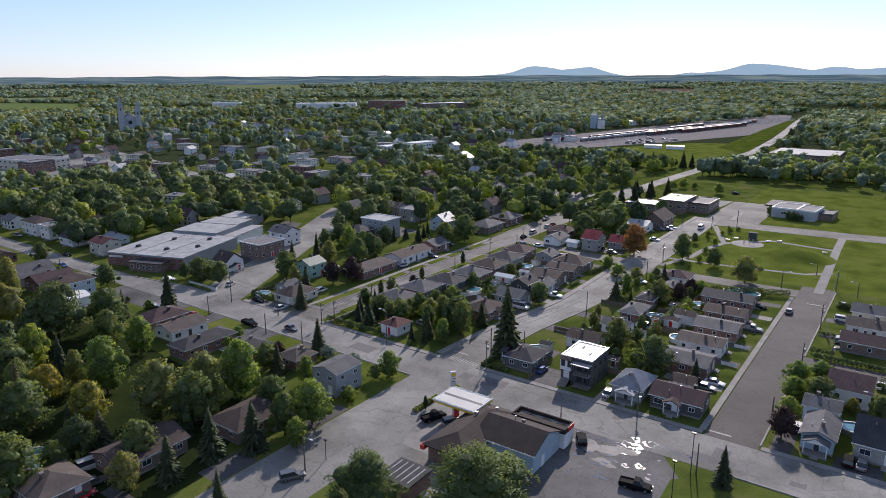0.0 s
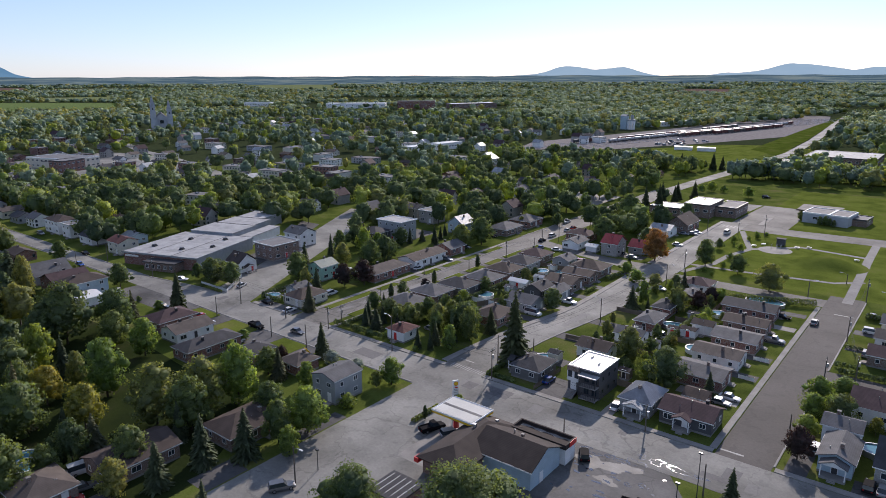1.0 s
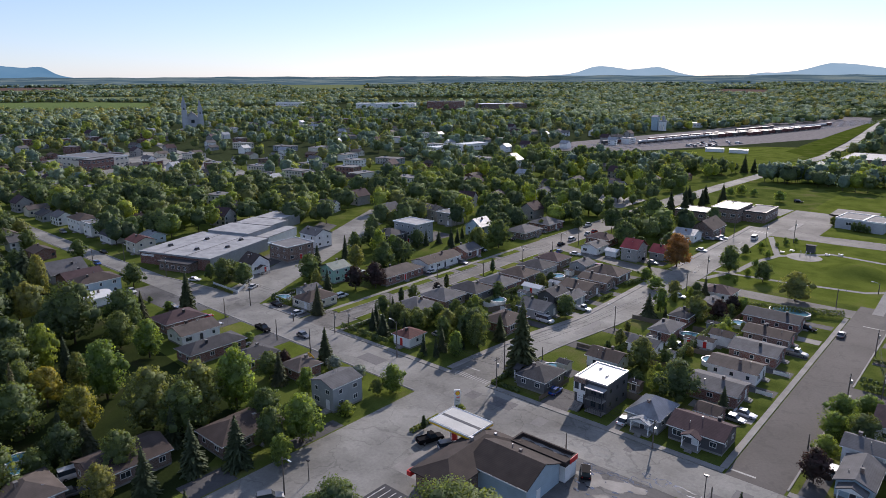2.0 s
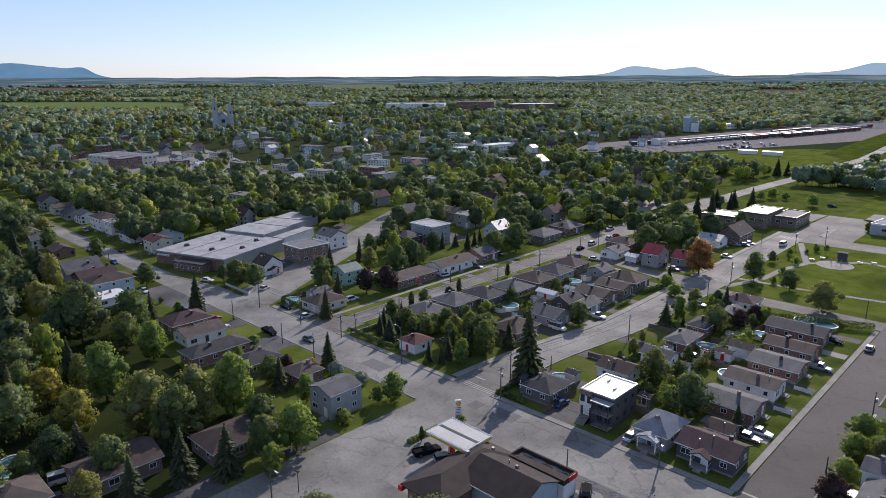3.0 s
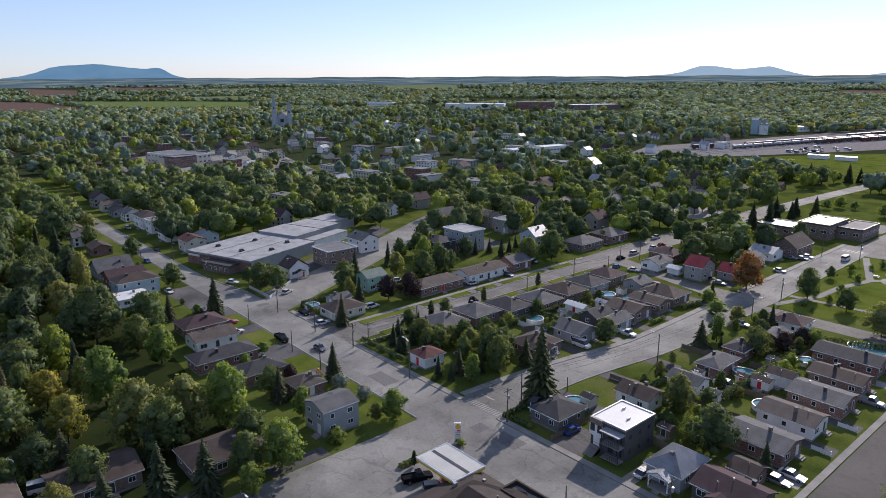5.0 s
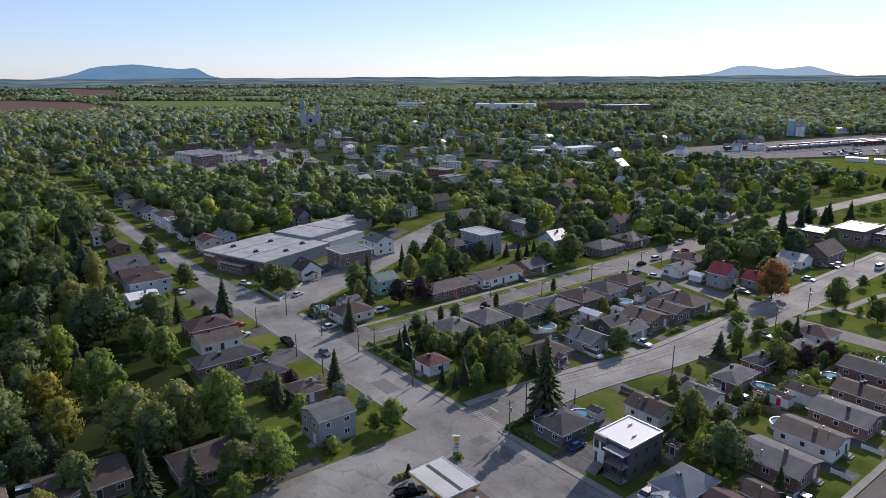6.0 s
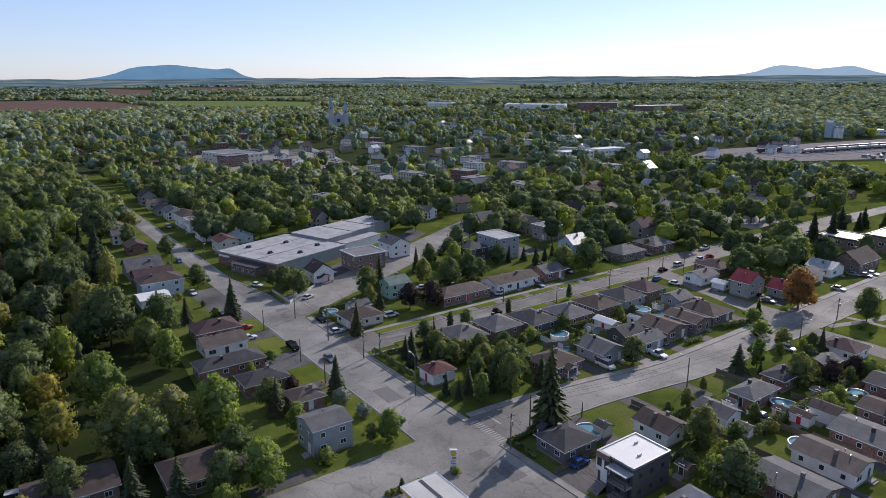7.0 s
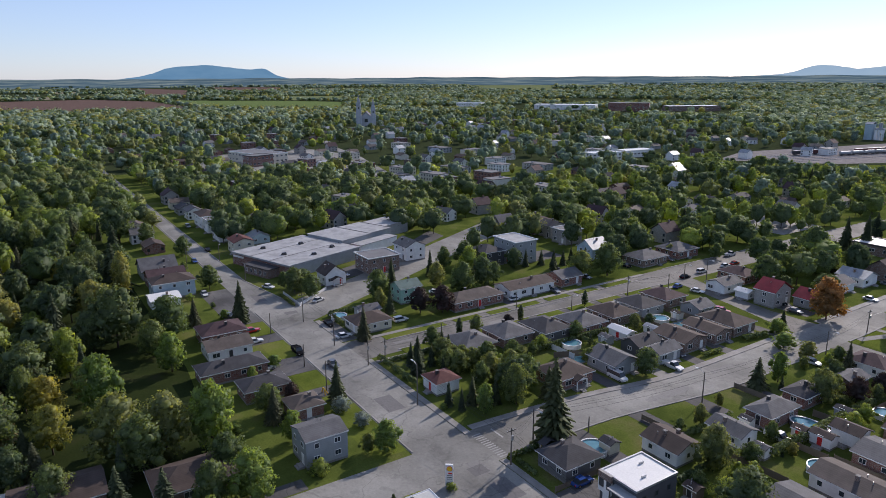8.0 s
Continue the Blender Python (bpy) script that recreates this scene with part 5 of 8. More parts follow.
# ---- school, hall ----
def block(x0, x1, y0, y1, h, wall, roof, name, label, category, rows=1, rot=0, band=0.0, step=4.0):
    OBST.append((x0 - 3, x1 + 3, y0 - 3, y1 + 3))
    top = holder(name, label, category)
    hx, hy = (x1 - x0) / 2, (y1 - y0) / 2
    top.matrix_basis = pose((x0 + x1) / 2, (y0 + y1) / 2, height_at((x0 + x1) / 2, (y0 + y1) / 2), 0, 0, rot)
    Geo().box(-hx, hx, -hy, hy, -0.3, h).made("wall", M[wall], top)
    Geo().box(-hx + 0.3, hx - 0.3, -hy + 0.3, hy - 0.3, h, h + 0.1).made("roof", M[roof], top)
    p = Geo()
    for b in ((-hx - 0.1, hx + 0.1, -hy - 0.1, -hy + 0.3), (-hx - 0.1, hx + 0.1, hy - 0.3, hy + 0.1), (-hx - 0.1, -hx + 0.3, -hy + 0.3, hy - 0.3), (hx - 0.3, hx + 0.1, -hy + 0.3, hy - 0.3)):
        p.box(*b, h - 0.3, h + 0.4)
    p.made("parapet", M["darktrim"] if wall in ("brick", "brownbrick") else M["trim"], top)
    for s in "SE":
        length = 2 * (hx if s == "S" else hy)
        k = min(10, int(length / step))
        for r in range(rows):
            for i in range(k):
                window(top, side_pose(s, hx, hy, -length / 2 + length * (i + 0.5) / k, h * (r + 0.55) / rows), 2.2, 1.4, M["trim"])
    return top


block(-128, -112.2, 347, 361, 4.2, "brownbrick", "r_white", "school", "low dark brick school with pale flat roof", "school")
block(-112, -99, 352, 374, 6.5, "brownbrick", "r_white", "school", "tall dark brick school block with shiny flat roof", "school")
block(-98.8, -88.5, 360, 381, 5.0, "brownbrick", "r_flat", "school", "brick school wing with flat roof", "school")
block(-60, -48.7, 371.5, 388, 4.8, "panel", "r_flat", "community_hall", "pale panelled community hall with grey flat roof", "hall", step=9, rot=-6)
block(-48.4, -40, 369.5, 386.5, 4.9, "panel", "r_flat", "community_hall", "pale panelled community hall wing with flat roof", "hall", step=9, rot=-6)
block(-39.6, -33.5, 376, 388, 3.2, "brownbrick", "r_flat", "community_hall", "low dark brick annex of the community hall", "hall", step=9, rot=-6)
for x, y, h in ((-62.5, 377, 4.6), (-52.5, 368.5, 4.4), (-50.2, 368.0, 4.8), (-48.2, 367.4, 4.2), (-46.3, 367.2, 3.6)):
    plant("lilac", x, y, h, 0.75)


# ---- single trees ----
plant("spruce", -81.5, 143.6, 19.2, 1.05)
plant("spruce", -122.1, 116.0, 10.0)
plant("spruce", -184.7, 113.2, 13.2)
plant("spruce", -106.7, 135.7, 6.1)
plant("spruce", -129.7, 139.5, 6.6)
plant("spruce", -126.8, 143.7, 5.8)
plant("maple", -122.6, 145.6, 5.6)
plant("maple", -108.5, 145.8, 7.4, 0.75)
plant("lilac", -98.8, 148.2, 10.0, 0.72)
plant("spruce", -102.0, 144.9, 6.8)
plant("maple", -119.5, 151.2, 5.8)
plant("lilac", -139.4, 166.4, 5.2)
plant("column", -138.9, 160.4, 6.0)
plant("column", -138.6, 182.0, 5.6)
plant("column", -138.6, 207.8, 5.4)
plant("purple", -138.8, 177.4, 3.4)
plant("maple", -170.1, 182.6, 11.3)
plant("maple", -174.6, 199.2, 7.8)
plant("yellow", -182.5, 180.3, 8.6)
plant("purple", -158.0, 167.2, 9.0)
plant("purple", -161.9, 161.5, 8.2)
plant("maple", -180.4, 156.8, 10.1)
plant("brownpine", -151.6, 137.3, 10.1)
plant("maple", -161.8, 228.5, 10.3)
plant("maple", -158.8, 238.9, 12.1)
plant("maple", -119.8, 278.4, 12.0)
plant("maple", -121.8, 298.9, 9.7)
plant("maple", -124.0, 311.1, 15.8)
plant("orange", -90.1, 258.1, 13.0)
plant("lilac", -109.9, 291.0, 4.6)
plant("maple", -72.5, 263.1, 10.3)
plant("maple", -76.2, 292.5, 4.7)
plant("maple", -59.6, 259.3, 7.4)
plant("willow", -45.6, 244.5, 9.6)
plant("spruce", -131.0, 348.5, 14.3)
plant("spruce", -125.7, 353.8, 15.3)
plant("spruce", -129.9, 388.6, 9.5)
plant("pine", -74.6, 200, 8.0)
plant("bright", -73.8, 207, 7.8, 0.85)
plant("willow", -77.5, 225.7, 5.0)
plant("willow", -62.2, 204.6, 8.5, 0.8)
plant("purple", -57.9, 210.9, 6.5)
plant("purple", -57.0, 220.1, 5.6)
plant("darkmaple", -46.4, 153.3, 9.9)
plant("yellow", -59.2, 162.5, 9.1)
plant("maple", -57.1, 147.6, 4.3)
plant("maple", -56.3, 154.3, 4.2)
plant("spruce", -36.7, 153.7, 6.8)
plant("maple", -195.0, 139.5, 8.0, 1.05)
plant("maple", -222.6, 113.8, 8.6)
plant("brownpine", -189.6, 101.1, 9.0)
plant("bright", -143.9, 71.2, 14.3)
plant("gold", -150.2, 61.0, 9.5)
plant("yellow", -123.4, 71.6, 13.5)
plant("yellow", -118.8, 79.5, 13.4)
plant("bright", -117.5, 87.6, 14.4)
plant("maple", -106.5, 87.5, 8.4)
plant("bright", -95.8, 88.5, 10.3)
plant("maple", -97.4, 82.5, 9.5, 0.8)
plant("spruce", -113.5, 70.8, 9.0, 1.1)
plant("brownpine", -121.5, 58, 9.0, 1.2)
plant("darkmaple", -122, 54, 9.0, 0.8)
plant("spruce", -97.7, 75.1, 10.9, 1.2)
plant("spruce", -102.2, 68.8, 10.9, 1.25)
plant("spruce", -101.9, 59.7, 9.5, 1.25)
plant("brownpine", -120.7, 101.1, 8.6)
plant("purple", -127.7, 107.6, 4.7)
plant("bright", -111.0, 101.5, 7.1)
plant("bright", -97.5, 115.4, 6.8)
plant("maple", -99.4, 112.3, 4.0)
plant("shrub", -97.6, 101.4, 3.0)
plant("blossom", -117.5, 114.9, 3.6)
plant("blossom", -109.5, 115.9, 3.1)
plant("near_maple", -65.1, 71.0, 13.0, 1.1)
plant("near_bright", -49.5, 80.0, 14.5, 1.45)
plant("spruce", -21.0, 115.1, 8.2)
plant("round", -16.9, 166.7, 6.1)
plant("round", -12.8, 171.0, 5.5)
plant("round", -16.9, 159.1, 5.3)
plant("round", -13.5, 162.1, 4.8)
plant("round", -16.1, 149.5, 4.5)
plant("purple", -15.6, 138.6, 7.0)
plant("gold", -5.2, 158.1, 3.9)
plant("brownpine", -67.8, 226.5, 8.1)
plant("maple", -93.6, 184.2, 7.0)
plant("shrub", -92.1, 236.2, 4.3)
plant("shrub", -84.7, 227.4, 4.6)
plant("spruce", -93.3, 241.0, 6.1)
plant("maple", -105.9, 177.5, 4.3)
plant("maple", -117.6, 168.7, 3.8)
plant("round", -101.7, 195.3, 2.7)
plant("willow", -340.5, 116.8, 7.6)
plant("maple", -303.9, 107.9, 9.6)
plant("darkmaple", -313.3, 98.4, 19.3)
plant("pine", -238.8, 86.5, 17.3)
plant("darkmaple", -162.3, 58.2, 13.5)
plant("darkmaple", -183.6, 74.0, 11.7)
plant("darkmaple", -183.6, 79.6, 17.4)
plant("maple", -182.4, 92.7, 12.4)
plant("bright", -159.3, 88.5, 10.7)
plant("maple", -171.4, 86.5, 10.2)
plant("maple", -115.8, 74.8, 11.9)
plant("maple", -138.4, 51.5, 12.8)
plant("gold", -132.1, 61.0, 10.7)
plant("spruce", -130.6, 56.5, 8.1)
plant("maple", -120.4, 48.6, 7.0)
plant("maple", -120.1, 41.0, 11.9)
plant("yellow", -105.3, 53.5, 7.6)
plant("maple", -124.8, 101.0, 7.2)
plant("maple", -111.8, 59.9, 8.7)
plant("bright", -91.8, 80.6, 6.6)
plant("spruce", -87.3, 59.5, 8.0)
plant("maple", -275.6, 116.8, 8.1)
plant("maple", -151.2, 291.3, 6.4)
plant("round", -208.0, 391.2, 6.9)
plant("maple", -204.9, 408.7, 10.5)
plant("maple", -130.9, 311.7, 6.3)
plant("round", -99.7, 376.3, 6.0)
plant("round", -112.5, 372.5, 6.9)
plant("round", -117.2, 437.3, 4.4)
plant("round", -127.5, 427.0, 5.4)
plant("round", -123.9, 435.4, 6.3)
plant("yellow", -163.6, 278.8, 5.2)
plant("round", -107.2, 368.7, 6.8)
plant("round", -99.5, 425.3, 6.8)


# ---- vehicles, poles, pools, gardens ----
def car_of(paint, kind):
    """A vehicle facing +x: lofted body, glass house, roof, wheels and lights."""
    L, W, Hh = {"sedan": (4.6, 1.8, 1.45), "suv": (4.7, 1.88, 1.72), "pickup": (5.7, 1.95, 1.85), "van": (5.3, 2.0, 2.15)}[kind]
    top = holder("car" if kind != "pickup" else "pickup_truck", f"{paint} {'pickup truck' if kind == 'pickup' else kind} parked on the asphalt", "car", "parked cars")
    belt = Hh * 0.58
    g = Geo()
    secs = [(-L / 2, 0.45, belt * 0.92, 0.86), (-L / 2 + 0.15, 0.28, belt, 0.97), (-L * 0.2, 0.22, belt, 1.0), (L * 0.2, 0.22, belt * 0.97, 1.0), (L / 2 - 0.35, 0.26, belt * 0.84, 0.95), (L / 2, 0.4, belt * 0.66, 0.8)]
    vs, fs = [], []
    for x, a, b, k in secs:
        y = W / 2 * k
        vs += [(x, -y * 0.92, a), (x, -y, (a + b) / 2), (x, -y * 0.94, b), (x, y * 0.94, b), (x, y, (a + b) / 2), (x, y * 0.92, a)]
    for i in range(len(secs) - 1):
        o = 6 * i
        fs += [(o + j, o + (j + 1) % 6, o + 6 + (j + 1) % 6, o + 6 + j) for j in range(6)]
    fs += [(5, 4, 3, 2, 1, 0), tuple(range(6 * len(secs) - 6, 6 * len(secs)))]
    g.add(vs, fs)
    if kind == "pickup":
        for b in ((-L / 2 + 0.05, -0.35, -W / 2 + 0.06, -W / 2 + 0.16), (-L / 2 + 0.05, -0.35, W / 2 - 0.16, W / 2 - 0.06), (-L / 2 + 0.05, -L / 2 + 0.15, -W / 2 + 0.16, W / 2 - 0.16)):
            g.box(*b, belt - 0.05, belt + 0.18)
    g.made("body", PAINTS[paint], top)
    lo, hi = {"sedan": (-L * 0.40, L * 0.20), "suv": (-L * 0.48, L * 0.20), "pickup": (-L * 0.06, L * 0.24), "van": (-L * 0.49, L * 0.33)}[kind]
    lt, ht = {"sedan": (-L * 0.25, L * 0.05), "suv": (-L * 0.44, L * 0.06), "pickup": (-L * 0.04, L * 0.13), "van": (-L * 0.48, L * 0.22)}[kind]
    y0, y1 = W / 2 * 0.92, W / 2 * 0.76
    zt = Hh - 0.05
    Geo().add([(lo, -y0, belt - 0.02), (hi, -y0, belt - 0.06), (hi, y0, belt - 0.06), (lo, y0, belt - 0.02), (lt, -y1, zt), (ht, -y1, zt), (ht, y1, zt), (lt, y1, zt)],
              [(0, 1, 5, 4), (1, 2, 6, 5), (2, 3, 7, 6), (3, 0, 4, 7), (4, 5, 6, 7)]).made("glasshouse", M["glass"], top, "dark tinted windows")
    Geo().box(lt - 0.04, ht + 0.04, -y1 - 0.02, y1 + 0.02, zt + 0.003, zt + 0.07).made("roof", PAINTS[paint], top)
    r = 0.36 if kind in ("pickup", "suv") else 0.32
    for x in (-L * 0.3, L * 0.31):
        for s in (-1, 1):
            w = Geo().tube((x, s * (W / 2 - 0.2), r), (x, s * (W / 2 + 0.02), r), r, n=14).made("tyre", M["tyre"], top)
            Geo().tube((x, s * (W / 2 + 0.02), r), (x, s * (W / 2 + 0.03), r), r * 0.6, n=10).made("rim", M["rim"], w)
    for s in (-1, 1):
        Geo().box(L / 2 - 0.16, L / 2 + 0.01, s * W * 0.32 - 0.16, s * W * 0.32 + 0.16, belt * 0.55, belt * 0.55 + 0.14).made("headlight", M["lamp"], top)
        Geo().box(-L / 2 - 0.01, -L / 2 + 0.1, s * W * 0.34 - 0.12, s * W * 0.34 + 0.12, belt * 0.7, belt * 0.7 + 0.2).made("tail_light", M["tail"], top)
    return top


CARS = {}


def car(x, y, rot, paint, kind):
    m = pose(x, y, 0.035, 0, 0, rot)
    if (paint, kind) not in CARS:
        CARS[paint, kind] = car_of(paint, kind)
        CARS[paint, kind].matrix_basis = m
        return CARS[paint, kind]
    return copy_thing(CARS[paint, kind], m)


POLES = {}
WIRED = []


def pole(x, y, h, kind):
    """A timber or steel street pole; arm: crossarm and transformer, lamp: a bracket lamp, flood: lot light."""
    rng = random.Random(int(x * 3 + y))
    words = {"arm": "weathered timber utility pole with crossarm", "lamp": "timber pole with a bracket street lamp", "flood": "tall dark steel lot light pole", "plain": "slim weathered timber pole"}[kind]
    top = holder("utility_pole" if kind != "flood" else "lot_light", words, "pole", "street poles")
    top.location = (x, y, 0)
    Geo().tube((0, 0, -0.4), (0, 0, h), 0.16 if kind != "flood" else 0.09, 0.10 if kind != "flood" else 0.07, 8).made("shaft", M["pole"] if kind != "flood" else M["darktrim"], top)
    if kind == "arm":
        Geo().box(-0.06, 0.06, -1.1, 1.1, h - 0.7, h - 0.56).made("crossarm", M["pole"], top)
        for u in (-1.0, -0.4, 0.4, 1.0):
            Geo().tube((0, u, h - 0.56), (0, u, h - 0.36), 0.05, 0.03, 6).made("insulator", M["trim"], top)
        Geo().tube((0.3, 0, h - 2.4), (0.3, 0, h - 1.5), 0.24, n=10).made("transformer", M["steel"], top)
    elif kind == "lamp":
        d = rng.choice((1, -1))
        arm = Geo().tube((0, 0, h - 0.5), (d * 1.0, 0, h + 0.1), 0.04, n=6).tube((d * 1.0, 0, h + 0.1), (d * 1.9, 0, h + 0.15), 0.04, n=6).made("bracket", M["steel"], top)
        Geo().box(min(d * 1.7, d * 2.5), max(d * 1.7, d * 2.5), -0.14, 0.14, h + 0.05, h + 0.2).made("lamp_head", M["lamp"], top)
    elif kind == "flood":
        Geo().box(-0.35, 0.35, -0.2, 0.2, h, h + 0.25).made("lamp_head", M["darktrim"], top)
    if kind in ("arm", "lamp", "plain") and h > 5.5:
        WIRED.append((x, y, h))
    return top


def wire(a, b, sag=0.8):
    (x0, y0, h0), (x1, y1, h1) = a, b
    top = holder("overhead_wires", "thin dark overhead wires between poles", "wires")
    for off in (0.0, 0.55, 1.6):
        g = Geo()
        pts = [(x0 + (x1 - x0) * t / 8, y0 + (y1 - y0) * t / 8, (h0 + (h1 - h0) * t / 8) - 0.4 - off - sag * 4 * (t / 8) * (1 - t / 8)) for t in range(9)]
        g.chain(pts, 0.022).made("wire", M["wire"], top)


def pool(x, y, r, kind):
    sx = 1.6 if kind == "oval" else 1.0
    top = holder("garden_pool", f"{kind} above-ground garden pool with pale rim", "pool", "garden pools")
    top.location = (x, y, 0)
    n = 32
    g, rim = Geo(), Geo()
    for g_, r0, r1, z0, z1 in ((g, r, r - 0.06, 0, 1.18), (rim, r + 0.1, r - 0.14, 1.18, 1.26)):
        o, i = disc(0, 0, r0, n, sx), disc(0, 0, r1, n, sx)
        vs = [(a, b, z0) for a, b in o] + [(a, b, z1) for a, b in o] + [(a, b, z1) for a, b in i] + [(a, b, z0) for a, b in i]
        fs = []
        for k in range(n):
            m = (k + 1) % n
            fs += [(k, m, n + m, n + k), (n + k, n + m, 2 * n + m, 2 * n + k), (2 * n + k, 2 * n + m, 3 * n + m, 3 * n + k)]
        g_.add(vs, fs)
    g.made("pool_wall", M["steel"] if kind == "oval" else M["trim"], top)
    rim.made("rim", M["trim"], top)
    Geo().slab(disc(0, 0, r - 0.07, n, sx), 0.9, 1.02).made("water", M["water"], top, "clear blue pool water")
    lad = Geo()
    for s in (-0.25, 0.25):
        lad.tube((r * sx + 0.1, s, 0), (r * sx - 0.1, s, 2.0), 0.03, n=6).tube((r * sx - 0.4, s, 0.9), (r * sx - 0.1, s, 2.0), 0.03, n=6)
    lad.made("ladder", M["steel"], top)
    OBST.append((x - r * sx, x + r * sx, y - r, y + r))


def hedge(x0, y0, x1, y1, h=1.5, w=1.2, mat="leaf_dark"):
    """A clipped hedge: a leafy box whose faces are strewn with leaf quads."""
    rng = np.random.default_rng(int(abs(x0 * 10 + y0)))
    n = max(2, int(math.hypot(x1 - x0, y1 - y0) / 0.9))
    t = np.linspace(0, 1, n)
    c = np.stack([x0 + (x1 - x0) * t, y0 + (y1 - y0) * t, np.full(n, h * 0.5)], 1)
    r = np.tile((0.75, w * 0.5, h * 0.55) if abs(x1 - x0) > abs(y1 - y0) else (w * 0.5, 0.75, h * 0.55), (n, 1))
    q, nn = leaf_quads(c, r, 60, 0.4, rng, 0.15, 0.6)
    ob = new("hedge", outward(quads_mesh("hedge", q, M[mat]), nn))
    return tagged(ob, "dense clipped green garden hedge", "hedge", "hedges")


def driveway(x0, x1, y0, y1, mat="drive"):
    return sheet("driveway", rect(x0, x1, y0, y1), 0.018, M[mat], "asphalt driveway beside a house" if mat == "drive" else "pale concrete driveway beside a house", "driveway", 0.1)


def fence(x0, y0, x1, y1, h=1.6, mat="wood", label="weathered board garden fence"):
    L = math.hypot(x1 - x0, y1 - y0)
    top = holder("garden_fence", label, "fence", "fences")
    top.matrix_basis = pose(x0, y0, 0, 0, 0, math.degrees(math.atan2(y1 - y0, x1 - x0)))
    n = max(2, int(L / 2.2))
    for i in range(n + 1):
        Geo().box(L * i / n - 0.06, L * i / n + 0.06, -0.06, 0.06, -0.2, h + 0.08).made("post", M[mat], top)
    for i in range(n):
        a, b = L * i / n, L * (i + 1) / n
        g = Geo()
        k = 9
        prof = []
        for j in range(k):
            u, w = a + 0.06 + (b - a - 0.12) * j / k, a + 0.06 + (b - a - 0.12) * (j + 1) / k
            prof += [(u, 0.02), (w - 0.03, 0.02), (w - 0.03, 0.0), (w, 0.0)]
        m = len(prof)
        vs = [(x, y, z) for z in (0.08, h) for x, y in prof]
        g.add(vs, [(q, q + 1, m + q + 1, m + q) for q in range(m - 1)])
        g.made("panel", M[mat], top)


for y0 in (163.2, 175.7, 186.8, 198.8, 211.9, 224.3):
    driveway(-140.5, -128, y0 - 0.2, y0 + 2.6)
for y0, mat in ((171.5, "drive"), (186, "concrete"), (199.6, "drive"), (212, "drive"), (233.5, "drive")):
    driveway(-105, np.interp(y0, [p[1] for p in CURVE_W], [p[0] for p in CURVE_W]) - 0.5, y0, y0 + 3.6, mat)
for y0, mat in ((153.2, "concrete"), (168.8, "drive"), (182, "drive"), (196.5, "drive"), (209, "concrete"), (223, "drive")):
    driveway(-44, -30.6, y0, y0 + 3.6, mat)
for y0 in (148.5, 165.2, 180.8, 196):
    driveway(np.interp(y0, [p[1] for p in CURVE_E], [p[0] for p in CURVE_E]) + 0.5, -70.5, y0, y0 + 4.5)
for y0 in (189.8, 212):
    driveway(-168, -148.3, y0 - 1, y0 + 2.4)
driveway(-69.5, -62.5, 133.3, 142.5)
driveway(-53, -50.3, 133.3, 141, "gravel")
driveway(-16.8, -13, 133.3, 148)
driveway(-6, 2, 133.3, 137.8)
driveway(-151.5, -141, 109.5, 119)
driveway(-170.5, -164.5, 109.8, 119)
for x0, x1 in ((-164.2, -151.8), (-181.5, -171), (-140.6, -131.4), (-125.6, -96)):
    sheet("front_lawn", rect(x0, x1, 112, 118.9), 0.016, M["meadow"], "bright mown front lawn beside the street", "lawn", 0.05)
driveway(-220, -182, 109.5, 119, "lot")
driveway(-131, -126, 108, 119)
driveway(-100, -94.4, 64, 73, "drive")
driveway(-98, -94.4, 86, 98, "drive")
driveway(-108.8, -94.4, 50.5, 53.2, "drive")
driveway(-17.5, 2, 218, 222)
driveway(-17.5, -12, 204, 208)
driveway(-172.5, -153.6, 131.8, 136.5, "lot")
driveway(-105, -94.6, 256, 262, "drive")
driveway(-200, -188, 230, 245, "drive")
sheet("side_lot", [(-214, 140), (-204.5, 147), (-213, 174), (-228, 196), (-245, 224), (-258, 224), (-232, 190), (-220, 160)], 0.016, M["drive"], "worn dark asphalt yard beside the warehouse", "parking", 0.1)

hedge(-137, 134.6, -119.5, 134.6, 1.7, 1.6)
hedge(-134.5, 136.5, -134.5, 150, 1.2, 1.2)
hedge(-174.5, 137.5, -174.5, 150, 1.8, 1.8)
hedge(-174, 137, -166, 137, 1.6, 1.5)
hedge(-118.5, 170, -118.5, 196, 2.0, 1.4)
hedge(-117, 186.5, -108.5, 186.5, 1.8, 1.2)
hedge(-82.5, 133.8, -82.5, 147, 1.1, 1.4, "leaf")
hedge(-81.8, 105.5, -81.8, 113, 0.8, 1.4, "leaf")
plant("column", -80.6, 107.5, 3.4)
plant("shrub", -80.2, 118.8, 1.5)
hedge(-55.5, 175, -55.5, 212, 2.4, 2.0)
hedge(-16, 186.8, 2, 186.8, 1.4, 1.4)
hedge(-17, 190.5, -13, 190.5, 1.5, 1.5)
hedge(-16, 233.5, 12, 233.5, 2.0, 1.8)
hedge(-17, 205.5, -13, 205.5, 1.0, 1.0)
hedge(-59, 224.5, -30.5, 236, 2.4, 3.0)
hedge(-201, 131.5, -190, 131.5, 1.0, 1.0, "leaf")
fence(-34.5, 168.9, -31, 168.9, 1.0, "trim", "low white picket fence")
fence(-34.5, 182.3, -31, 182.3, 1.0, "trim", "low white picket fence")
fence(-53.5, 209.5, -53.5, 222, 1.7)
fence(-118, 199.8, -110.5, 199.8, 1.6)
fence(-120, 211.5, -109.5, 211.5, 1.6)
fence(-203.5, 133, -188.5, 133, 1.1, "trim", "white picket fence on a street corner")
